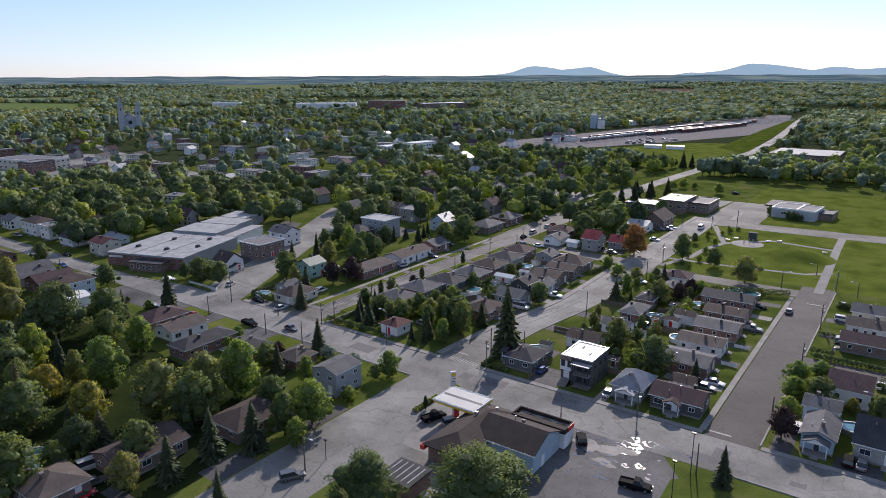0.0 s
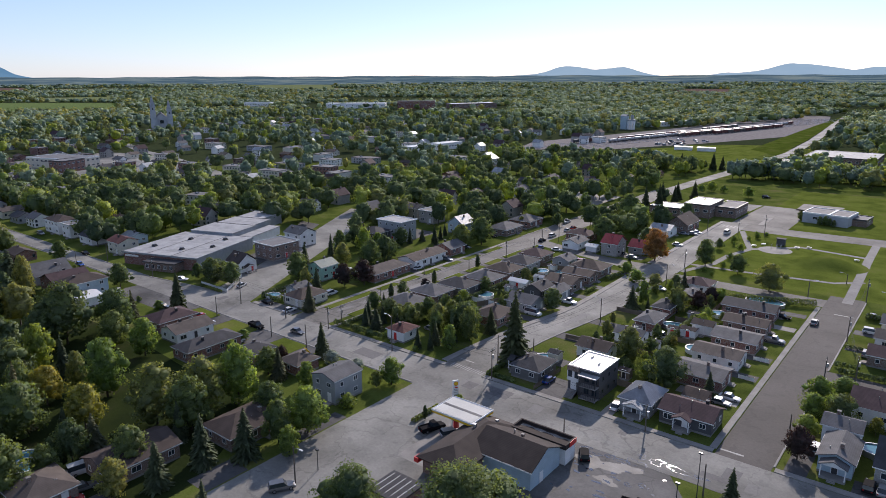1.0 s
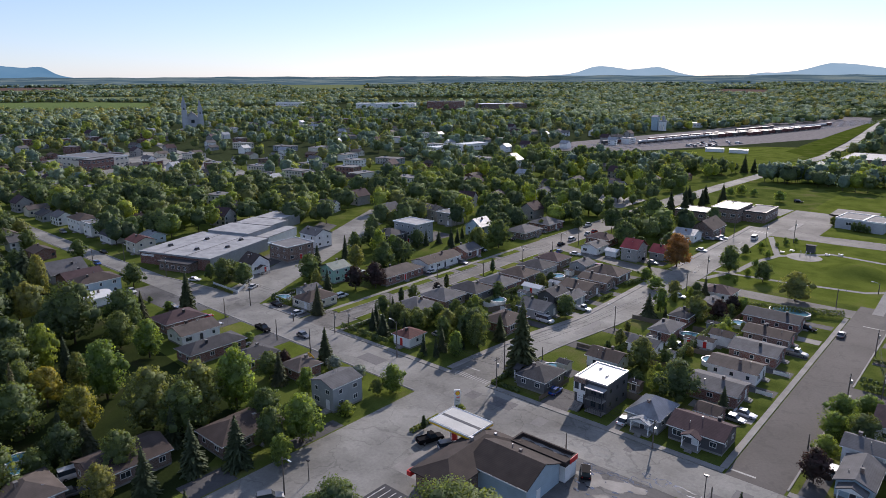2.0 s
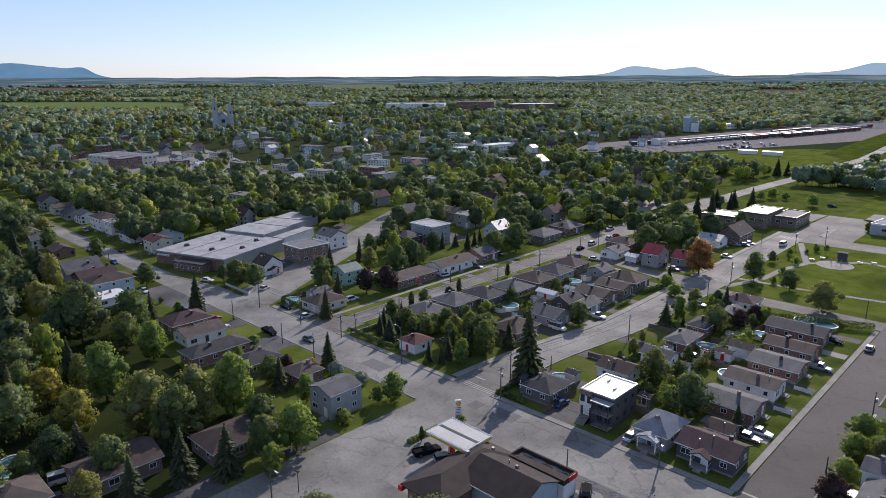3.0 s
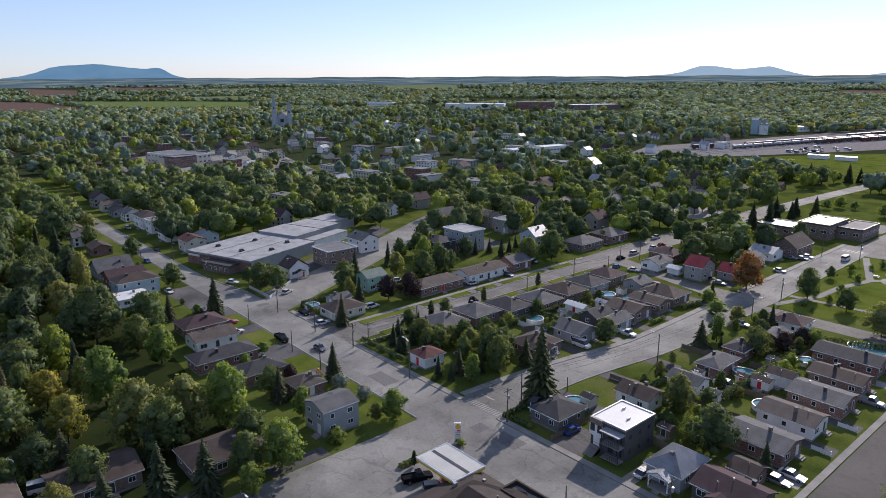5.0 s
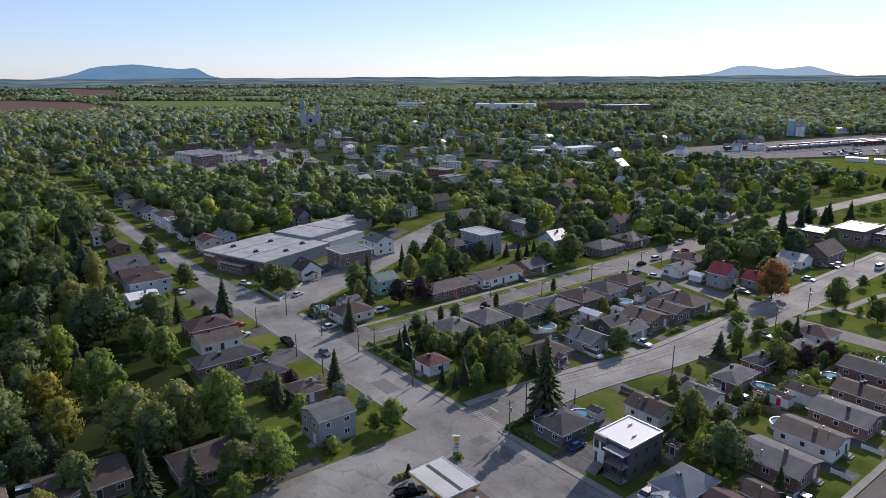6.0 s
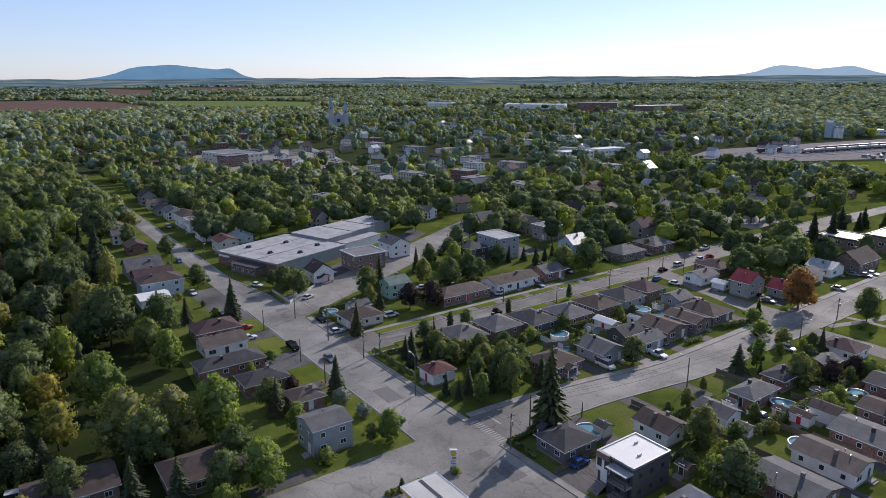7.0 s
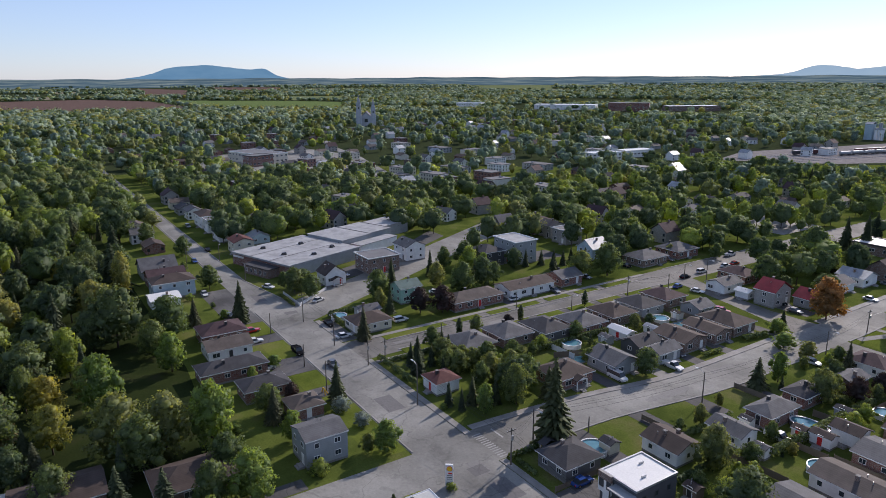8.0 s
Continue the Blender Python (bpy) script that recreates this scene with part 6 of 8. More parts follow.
fence(-188.5, 133, -200, 147, 1.1, "trim", "white picket fence on a street corner")
fence(-113.5, 172.5, -107.5, 186, 1.7)
fence(-69.7, 133.5, -69.7, 146, 1.2)
H(-75.5, -72.3, 149.5, 152.6, 2.3, "gable", "cream", "r_dark", "small garden shed with gable roof", "W", name="shed", chimneys=0, over=0.2, sides="W")
H(-55, -50.5, 186.2, 189.4, 2.3, "gable", "white", "r_brown", "small white garden shed", "S", name="shed", chimneys=0, over=0.2, sides="S")

for x0, y0, x1, y1, h, mat, words in ((-59.5, 168.5, -48.8, 169.2, 1.5, "wood", "weathered board garden fence"), (-59.8, 181.8, -49, 182.6, 1.5, "wood", "weathered board garden fence"), (-60.2, 197.6, -51, 198.2, 1.6, "wood", "weathered board garden fence"),
                                      (-120.4, 175.9, -110, 176.2, 1.6, "trim", "white garden fence between two yards"), (-121, 187.4, -117.5, 187.4, 1.5, "wood", "weathered board garden fence"), (-121.5, 224.9, -110, 225.2, 1.6, "wood", "weathered board garden fence"),
                                      (-79.2, 166.3, -70, 166.8, 1.2, "wood", "weathered board garden fence"), (-77.5, 195.6, -68.5, 196.0, 1.4, "wood", "weathered board garden fence"), (-60.5, 147.4, -52, 147.6, 1.7, "wood", "weathered board garden fence"),
                                      (-48.6, 208.9, -36, 209.3, 1.4, "wood", "weathered board garden fence"), (-48.6, 184.0, -40, 184.2, 1.3, "wood", "weathered board garden fence")):
    fence(x0, y0, x1, y1, h, mat, words)
for x, y, w, d, wall, roof, words in ((-58.6, 172.6, 3.2, 2.6, "white", "r_grey", "small white garden shed with grey roof"), (-58.2, 185.4, 3.0, 2.8, "cream", "r_brown", "small cream garden shed"), (-57.9, 200.8, 3.4, 2.6, "greyside", "r_dark", "small grey garden shed"),
                                      (-114.8, 189.2, 3.6, 3.0, "greyside", "r_grey", "grey garden shed between hedges"), (-113.2, 205.2, 4.2, 3.0, "white", "r_tin", "white garden shed with metal roof"), (-116.5, 221.0, 3.2, 2.6, "cream", "r_brown", "small cream garden shed"),
                                      (-66.4, 180.3, 2.8, 2.4, "white", "r_dark", "small white garden shed"), (-57.2, 151.0, 3.0, 2.6, "wood", "r_brown", "weathered timber garden shed")):
    H(x, x + w, y, y + d, 2.1, "gable", wall, roof, words, "S", name="shed", chimneys=0, over=0.2, sides="S")
hedge(-59.6, 151.5, -59.6, 166, 1.8, 1.4)
hedge(-69.2, 168.5, -69.2, 182, 1.6, 1.3, "leaf")
hedge(-61, 206.8, -55.5, 212.5, 2.0, 1.8)
hedge(-80.6, 134.2, -76, 134.2, 0.9, 1.1, "leaf")
hedge(-92.8, 205.5, -92.8, 211.5, 1.1, 1.4, "leaf")
hedge(-94, 224, -92.5, 232, 1.4, 2.0)

# in-ground pools
for x0, x1, y0, y1 in ((-112, -107.5, 173.5, 184.5), (-113, -109.8, 218, 226)):
    p = holder("sunken_pool", "blue in-ground garden pool with pale edging", "pool", "garden pools")
    p.location = (x0, y0, 0)
    w, d = x1 - x0, y1 - y0
    e = Geo()
    for b in ((-0.5, w + 0.5, -0.5, 0), (-0.5, w + 0.5, d, d + 0.5), (-0.5, 0, 0, d), (w, w + 0.5, 0, d)):
        e.box(*b, -0.2, 0.08)
    e.made("edging", M["concrete"], p)
    Geo().box(0.01, w - 0.01, 0.01, d - 0.01, -0.2, 0.03).made("water", M["water"], p, "clear blue pool water")


# ---- puddles and lot details ----
def puddle(x, y, r, sx, seed):
    rng = random.Random(seed)
    ph = [rng.uniform(0, 6.28) for _ in range(4)]
    pts = []
    for i in range(36):
        t = 6.28319 * i / 36
        k = r * (1 + 0.25 * math.sin(2 * t + ph[0]) + 0.2 * math.sin(3 * t + ph[1]) + 0.14 * math.sin(5 * t + ph[2]) + 0.08 * math.sin(9 * t + ph[3]))
        pts.append((x + sx * k * math.cos(t), y + k * math.sin(t)))
    return sheet("puddle", pts, 0.034 if y > 119.6 else 0.026, M["puddle"], "shallow rain puddle on the asphalt", "puddle", 0.006, "stuff")


def puddle_rim(x, y, r, sx, seed):
    """Water left standing in a winding seam round a dry patch."""
    rng = random.Random(seed)
    ph = [rng.uniform(0, 6.28) for _ in range(6)]
    n = 60
    vs, fs = [], []
    for i in range(n):
        t = 6.28319 * i / n
        k = r * (1 + 0.28 * math.sin(2 * t + ph[0]) + 0.18 * math.sin(3 * t + ph[1]) + 0.12 * math.sin(7 * t + ph[2]) + 0.06 * math.sin(13 * t + ph[3]))
        w = 0.07 + 0.16 * max(0.0, math.sin(2 * t + ph[4])) + 0.10 * max(0.0, math.sin(5 * t + ph[5]))
        for q in (k, k - w):
            vs.append((x + sx * q * math.cos(t), y + q * math.sin(t), 0.036))
    fs = [(2 * i, 2 * ((i + 1) % n), 2 * ((i + 1) % n) + 1, 2 * i + 1) for i in range(n)]
    return tagged(Geo().add(vs, fs).made("puddle", M["puddle"]), "shining rain puddle winding round dry asphalt", "puddle", kind="stuff")


for i, (x, y, r, sx) in enumerate(((-48.6, 118.2, 0.5, 2.2), (-46.4, 117.2, 0.6, 1.8), (-43.9, 118.2, 0.55, 1.8), (-41.4, 118.0, 0.7, 1.6), (-39.0, 119.0, 1.2, 1.3), (-38.9, 121.8, 0.7, 1.2), (-36.0, 121.6, 0.9, 1.8), (-31.2, 121.4, 1.0, 2.4), (-27.6, 121.5, 0.45, 2.4), (-35.0, 112.8, 0.6, 1.5), (-37.4, 111.5, 0.5, 1.4))):
    puddle_rim(x, y, r, sx, i)
for i in range(34):
    pr_ = random.Random(100 + i)
    puddle(pr_.uniform(-49, -32), pr_.uniform(102, 119), pr_.uniform(0.10, 0.34), pr_.uniform(1.0, 2.6), 50 + i).location.z = 0.0006 * (i % 12)
# pale patches painted as the sheen around the puddles
for i, (x, y, r, sx) in enumerate(((-44.5, 114.6, 2.3, 1.7), (-39.6, 116.2, 1.6, 1.5), (-41.0, 110.4, 1.2, 1.6))):
    damp = puddle(x, y, r, sx, 90 + i)
    damp.data.materials[0] = M["damp"]
    damp["label"], damp.location.z = "drying silt patch left by a puddle", -0.003 - 0.002 * i
sheet("concrete_pad", rect(-76, -66.5, 93.5, 106), 0.026, M["concrete"], "pale concrete fuelling pad", "paving", 0.05)
sheet("lawn_corner", [(-28, 84), (-14, 84), (-14, 117), (-22, 118), (-29, 112)], 0.04, M["lawn"], "grass island with a spruce beside the lot", "lawn", 0.1)
yg = holder("climbing_frame", "yellow garden climbing frame on the lawn", "play frame")
yg.location = (-127.5, 115, 0)
for p, q in (((-1, 0, 0), (-0.3, 0, 1.5)), ((1, 0, 0), (0.3, 0, 1.5)), ((-0.3, 0, 1.4), (0.3, 0, 1.4)), ((-1, 0.8, 0), (-0.3, 0, 1.5)), ((1, 0.8, 0), (0.3, 0, 1.5))):
    Geo().tube(p, q, 0.14, n=6).made("strut", M["yellow"], yg)

# the overgrown corner block
for kind, x, y, h, w in (("darkmaple", -103, 150.5, 9.5, 0.9), ("lilac", -104.5, 155, 8.5, 1.1), ("yellow", -111.5, 150.5, 7.5, 1.0), ("spruce", -97.5, 156.5, 8, 1.3), ("maple", -119, 146.5, 6.5, 1.2), ("spruce", -124.5, 138.5, 7, 1.3), ("darkmaple", -127.5, 147.5, 6.5, 1.1), ("spruce", -131.5, 142.5, 7, 1.2), ("maple", -111, 156, 7, 1.1), ("shrub", -106, 133.8, 1.6, 1.0), ("shrub", -119, 137, 1.8, 1.0), ("spruce", -104.5, 140.5, 7.0, 1.1)):
    plant(kind, x, y, h, w)



# ---- parked vehicles ----
car(-216.9, 110.6, 0, "white", "sedan")
car(-153.4, 118.8, 0, "black", "pickup")
car(-140.6, 123.2, 0, "grey", "sedan")
car(-174.9, 113.4, 90, "red", "sedan")
car(-166.5, 111.5, 90, "white", "sedan")
car(-147.6, 108.3, 90, "white", "suv")
car(-156.6, 133.5, 90, "white", "sedan")
car(-92.7, 192.9, 0, "white", "pickup")
car(-95.8, 176.7, 0, "white", "van")
car(-69.1, 139.3, 90, "blue", "sedan")
car(-50.9, 137.0, 90, "white", "sedan")
car(-47.5, 114.9, 120, "black", "suv")
car(-61.2, 116.2, 8, "red", "sedan")
car(-33.2, 105.8, 10, "black", "pickup")
car(-84.5, 72.9, 60, "grey", "suv")
car(-27.5, 220.0, 90, "silver", "sedan")
car(-13.4, 144.5, 80, "silver", "suv")
car(-3.7, 136.2, 90, "black", "suv")
car(-1.6, 136.3, 90, "silver", "sedan")
car(-1.1, 176.5, 90, "white", "sedan")
car(-81.9, 323.1, 90, "white", "van")
car(-105.9, 260.2, 0, "black", "suv")
car(-98.9, 257.0, 0, "grey", "sedan")
car(-96.6, 264.5, 20, "silver", "sedan")
car(-91.8, 287.7, 0, "white", "sedan")
car(-96.7, 309.5, 0, "silver", "sedan")
car(-93.5, 311.5, 0, "grey", "sedan")
car(-93.1, 315.7, 0, "white", "sedan")
car(-155.6, 193.4, 90, "white", "sedan")
car(-154.6, 209.7, 0, "grey", "suv")
car(-142.0, 270.2, 90, "white", "suv")
car(-141.0, 259.5, 90, "black", "sedan")
car(-142.0, 284.1, 90, "white", "sedan")
car(-117.5, 53.9, 80, "white", "van")
car(-111.9, 51.3, 80, "grey", "sedan")
car(-109.7, 48.0, 80, "red", "sedan")
car(-76.7, 105.1, 70, "black", "pickup")
car(-72.1, 105.6, 60, "silver", "suv")
car(-190.6, 111.5, 30, "grey", "sedan")
car(-58.6, 182.4, 0, "white", "pickup")
car(-35.8, 219.4, 0, "black", "sedan")
car(-33.8, 152.6, 0, "silver", "sedan")
car(-32.8, 156.2, 0, "white", "sedan")
car(-277.1, 127.0, 0, "black", "sedan")
car(-212.9, 131.2, 30, "white", "sedan")
car(-91.2, 431.2, 0, "black", "suv")
car(-14.4, 235.5, 0, "silver", "sedan")
car(-13.3, 221.1, 0, "white", "suv")
car(-12.4, 202.6, 90, "silver", "suv")

# ---- poles and lamps along the streets ----
pole(-80.7, 132.4, 7.8, "arm")
pole(-84.9, 141.3, 7.3, "lamp")
pole(-110.8, 130.1, 9.9, "lamp")
pole(-152.7, 128.9, 9.4, "arm")
pole(-144.0, 116.9, 6.1, "plain")
pole(-128.5, 116.2, 7.5, "plain")
pole(-170.9, 117.5, 6.1, "plain")
pole(-174.6, 128.7, 9.0, "arm")
pole(-224.9, 126.9, 7.8, "arm")
pole(-253.6, 113.4, 8.1, "plain")
pole(-257.5, 126.6, 7.3, "lamp")
pole(-136.0, 130.7, 6.8, "arm")
pole(-135.2, 135.1, 6.3, "arm")
pole(-136.0, 152.6, 6.8, "plain")
pole(-148.9, 188.8, 4.7, "plain")
pole(-138.5, 202.2, 5.1, "lamp")
pole(-138.5, 227.1, 6.9, "arm")
pole(-135.4, 243.5, 5.6, "plain")
pole(-140.1, 257.8, 5.6, "lamp")
pole(-77.1, 183.4, 7.4, "lamp")
pole(-78.2, 257.3, 6.9, "arm")
pole(-75.0, 229.8, 7.6, "lamp")
pole(-77.4, 323.9, 7.4, "arm")
pole(-67.3, 327.9, 9.7, "arm")
pole(-81.6, 153.2, 3.5, "plain")
pole(-42.1, 131.0, 6.2, "arm")
pole(-26.4, 114.9, 8.6, "flood")
pole(-25.8, 116.4, 6.2, "plain")
pole(-26.6, 104.6, 8.2, "flood")
pole(-53.9, 118.6, 4.4, "plain")
pole(-17.8, 177.1, 7.0, "arm")
pole(-17.9, 210.6, 7.2, "arm")
pole(-19.3, 150.6, 3.2, "plain")
pole(-12.0, 181.3, 7.3, "arm")
pole(-1.3, 159.4, 5.2, "lamp")
pole(-84.0, 75.5, 7.3, "lamp")
pole(-84.0, 80.8, 4.1, "flood")
pole(-34.2, 246.2, 5.9, "lamp")
pole(-26.6, 269.5, 3.8, "lamp")
pole(-18.5, 251.2, 7.8, "arm")
pole(-12.1, 248.5, 4.9, "lamp")
pole(-90.8, 323.4, 8.4, "plain")
pole(-134.9, 263.1, 7.5, "lamp")

# ---- garden pools ----
pool(-75.7, 148.7, 2.8, "round")
pool(-116.4, 216.6, 2.6, "round")
pool(-116.7, 181.6, 2.6, "round")
pool(-57.6, 191.4, 2.4, "oval")
pool(-51.6, 209.6, 2.2, "round")
pool(-47.8, 178.3, 2.5, "round")
pool(-43.3, 229.4, 3.6, "oval")
pool(-3.1, 149.7, 2.5, "oval")
pool(-129.5, 48.8, 2.4, "round")
pool(-126.2, 47.8, 2.6, "round")
pool(-171.3, 138.7, 2.4, "round")

# cars on the driveways of the side streets
for i, (x, y, rot) in enumerate(((-112, 148, 0), (-159, 153, 90), (-168, 134, 0), (-160.5, 230, 0), (-183, 171, 90), (-176, 176, 60), (-204, 198, 120), (-212, 159, 30), (-204, 240, 120), (-98.5, 186.5, 0), (-97.5, 200.5, 0), (-111, 238.5, 15), (-128, 249, 15), (-135, 248, 100),
                                 (-33.5, 198, 0), (-75, 224, 0), (-163, 253, 0), (-160, 274, 0), (-142, 290, 90), (-151, 300, 90), (-262, 118, 0), (-330, 131, 0), (-190, 140, 115))):
    car(x, y, rot, ("silver", "white", "black", "grey", "red", "white", "blue")[i % 7], ("sedan", "suv", "sedan", "sedan", "pickup")[i % 5])


# wires along the streets
for x0, x1, y0, y1 in ((-100, -70, 125, 260), (-160, -125, 126, 265), (-20.5, -11, 170, 255)):
    row = sorted([p for p in WIRED if x0 < p[0] < x1 and y0 < p[1] < y1], key=lambda p: p[1])
    for a, b in zip(row, row[1:]):
        if 8 < math.hypot(a[0] - b[0], a[1] - b[1]) < 75:
            wire(a, b)
row = sorted([p for p in WIRED if 126 < p[1] < 134 and p[0] < -30], key=lambda p: p[0])
for a, b in zip(row, row[1:]):
    if 8 < b[0] - a[0] < 60:
        wire(a, b)

# ---- park ----
mound = Geo()
n, m_ = 28, 8
vs, fs = [(-37, 293, 3.2)], []
for k in range(1, m_ + 1):
    r = k / m_
    for i in range(n):
        t = 6.28319 * i / n
        vs.append((-37 + 15 * r * math.cos(t), 293 + 13 * r * math.sin(t), 3.2 * (math.cos(r * 3.14159) + 1) / 2 - 0.02))
fs += [(0, 1 + i, 1 + (i + 1) % n) for i in range(n)]
for k in range(m_ - 1):
    o = 1 + k * n
    fs += [(o + i, o + n + i, o + n + (i + 1) % n, o + (i + 1) % n) for i in range(n)]
tagged(mound.add(vs, fs).made("grass_mound", M["meadow"], smooth=True), "smooth grassy sledding mound in the park", "mound", kind="structure")
sheet("splash_pad", disc(-57.4, 304.4, 6.4, 40), 0.05, M["concrete"], "round pale concrete splash pad", "paving", 0.1)
sp = holder("splash_frame", "steel water-play arches on the pad", "water play")
sp.location = (-57.4, 304.4, 0.05)
for x in (-1.5, 0.5, 2.0):
    Geo().tube((x, -1, 0), (x, -0.6, 2.4), 0.07, n=6).tube((x, 1, 0), (x, 0.6, 2.4), 0.07, n=6).tube((x, -0.6, 2.4), (x, 0.6, 2.4), 0.07, n=6).made("arch", M["steel"], sp)
kb = holder("park_kiosk", "dark panelled park kiosk on the lawn", "kiosk")
kb.location = (-57.5, 314.5, 0)
Geo().box(-1.6, 1.6, -1, 1, -0.1, 2.9).made("wall", M["darkside"], kb)
Geo().box(-1.9, 1.9, -1.3, 1.3, 2.9, 3.1).made("roof", M["r_dark"], kb)
for x, y in ((-66, 306), (-63.5, 311), (-51, 313), (-28.4, 305), (-47, 316)):
    t = holder("picnic_table", "pale picnic table on the park lawn", "picnic table", "picnic tables")
    t.location = (x, y, 0)
    Geo().box(-0.9, 0.9, -0.4, 0.4, 0.7, 0.76).made("tabletop", M["trim"], t)
    for s in (-0.7, 0.7):
        Geo().box(-0.9, 0.9, s - 0.13, s + 0.13, 0.42, 0.47).made("bench", M["trim"], t)
        Geo().box(s - 0.05, s + 0.05, -0.75, 0.75, 0.3, 0.42).box(s - 0.05, s + 0.05, -0.1, 0.1, 0, 0.7).made("leg", M["steel"], t)
sheet("school_parking", [(-87.6, 345.5), (-62, 344), (-62, 368), (-64, 406), (-86, 406)], 0.02, M["road_dark"], "worn asphalt school parking lot", "parking", 0.1)
sheet("school_yard", [(-88, 384), (-87, 406), (-112, 402), (-111, 384)], 0.016, M["road"], "pale asphalt school yard", "parking", 0.1)
sheet("planted_island", rect(-76, -73.5, 352, 372), 0.12, M["concrete"], "raised parking island", "paving", 0.1)
sheet("play_sand", rect(-70, -50, 402, 425), 0.02, M["gravel"], "sandy playground patch", "ground", 0.05)

# ---- roads going on north ----
ribbon("road_north", [(-146.2, 418), (-144, 470), (-140, 530), (-136, 620), (-133, 690), (-141, 835), (-152, 970), (-163, 1090), (-180, 1300)], 9.5, 0.034, M["road"], "pale asphalt road leading out of town", "road", 0.2)
ribbon("road_far", [(-560, 330), (-640, 345), (-769, 386), (-904, 509)], 9, 0.05, M["road"], "pale street leading to the church", "road", 0.2)
sheet("car_park", [(-196, 352), (-160, 352), (-160, 384), (-196, 390)], 0.02, M["concrete"], "pale sunlit parking lot among trees", "parking", 0.1)


# ---- rail yard ----
sheet("rail_yard", [(-352, 570), (-280, 625), (-225, 738), (-172, 880), (-165, 1050), (-205, 1330), (-262, 1330), (-330, 880), (-378, 645)], 0.03, M["ballast"], "brown-grey ballast rail yard", "rail yard", 0.3)
sheet("field_strip", [(-300, 545), (-150, 545), (-150, 760), (-205, 735), (-262, 635)], 0.02, M["meadow"], "green grass strip beside the rail yard", "lawn", 0.1)
OBST.append((-300, -145, 545, 740))
sheet("rail_verge", [(-171, 705), (-139, 665), (-147, 832), (-166, 1071), (-186, 1300), (-189, 1332), (-180, 964)], 0.06, M["rough"], "rough grass between rail yard and road", "lawn", 0.1)


def rail_x(k, y):
    return -352 + 9 * k + (y - 610) * 0.235 - 0.00002 * (y - 610) ** 2


for k in range(6):
    tr = holder("railway_track", "steel rails on dark sleepers", "railway track", "tracks")
    pts = [(rail_x(k, y), y) for y in range(600, 1300, 50)]
    for s in (-0.75, 0.75):
        Geo().chain([(x + s, y, 0.2) for x, y in pts], 0.08).made("rail", M["steel"], tr)
    g = Geo()
    for y in range(600, 1250, 3):
        x = rail_x(k, y)
        g.box(x - 1.3, x + 1.3, y - 0.15, y + 0.15, 0.02, 0.14)
    g.made("track_bed", M["pole"], tr)["kind"] = "stuff"


def wagon_of(mat, label, tank):
    top = holder("rail_wagon", label, "rail wagon", "rail wagons")
    if tank:
        Geo().tube((0, -6, 2.5), (0, 6, 2.5), 1.4, n=14).made("tank", M[mat], top)
        Geo().box(-1.2, 1.2, -6.5, 6.5, 0.9, 1.2).made("frame", M["darktrim"], top)
    else:
        Geo().box(-1.5, 1.5, -6.5, 6.5, 1.1, 4.2).made("body", M[mat], top)
        Geo().box(-1.6, 1.6, -6.6, 6.6, 4.2, 4.35).made("rim", M["darktrim"], top)
    for y in (-4.5, 4.5):
        Geo().box(-1.1, 1.1, y - 1.1, y + 1.1, 0.25, 0.9).made("bogie", M["darktrim"], top)
    return top


WAG = [wagon_of("darktrim", "dark freight wagon in the rail yard", False), wagon_of("r_rust", "rust-brown box wagon in the rail yard", False), wagon_of("r_tin", "pale grey tank wagon in the rail yard", True)]
first = set()
wr = random.Random(4)
for k, y0, n in ((1, 660, 3), (2, 720, 9), (3, 690, 16), (4, 800, 14), (5, 860, 12), (3, 960, 10), (1, 900, 6)):
    for i in range(n):
        y = y0 + i * 14.2
        x = rail_x(k, y)
        j = 2 if (k == 3 and i < 9) else wr.randrange(2)
        m = pose(x, y, 0.15, 0, 0, -13)
        if j in first:
            copy_thing(WAG[j], m)
        else:
            first.add(j)
            WAG[j].matrix_basis = m
for x, y, rot in ((-221, 662, 10), (-200, 664, 10)):
    t = holder("storage_shed", "long low white storage shed in the yard", "shed")
    t.matrix_basis = pose(x, y, 0, 0, 0, rot)
    Geo().box(-8, 8, -2.5, 2.5, -0.1, 3.0).made("wall", M["white"], t)
    roof_geo("gable", 8.3, 2.8, 3.0, 0.8, "x").made("roof", M["r_tin"], t)
for i in range(26):
    x, y = wr.uniform(-262, -205), wr.uniform(690, 760)
    if x < -225 + (y - 700) * 0.3:
        car(x, y, wr.choice((0, 75, 90)), wr.choice(("white", "grey", "silver", "black")), wr.choice(("sedan", "suv", "van")))


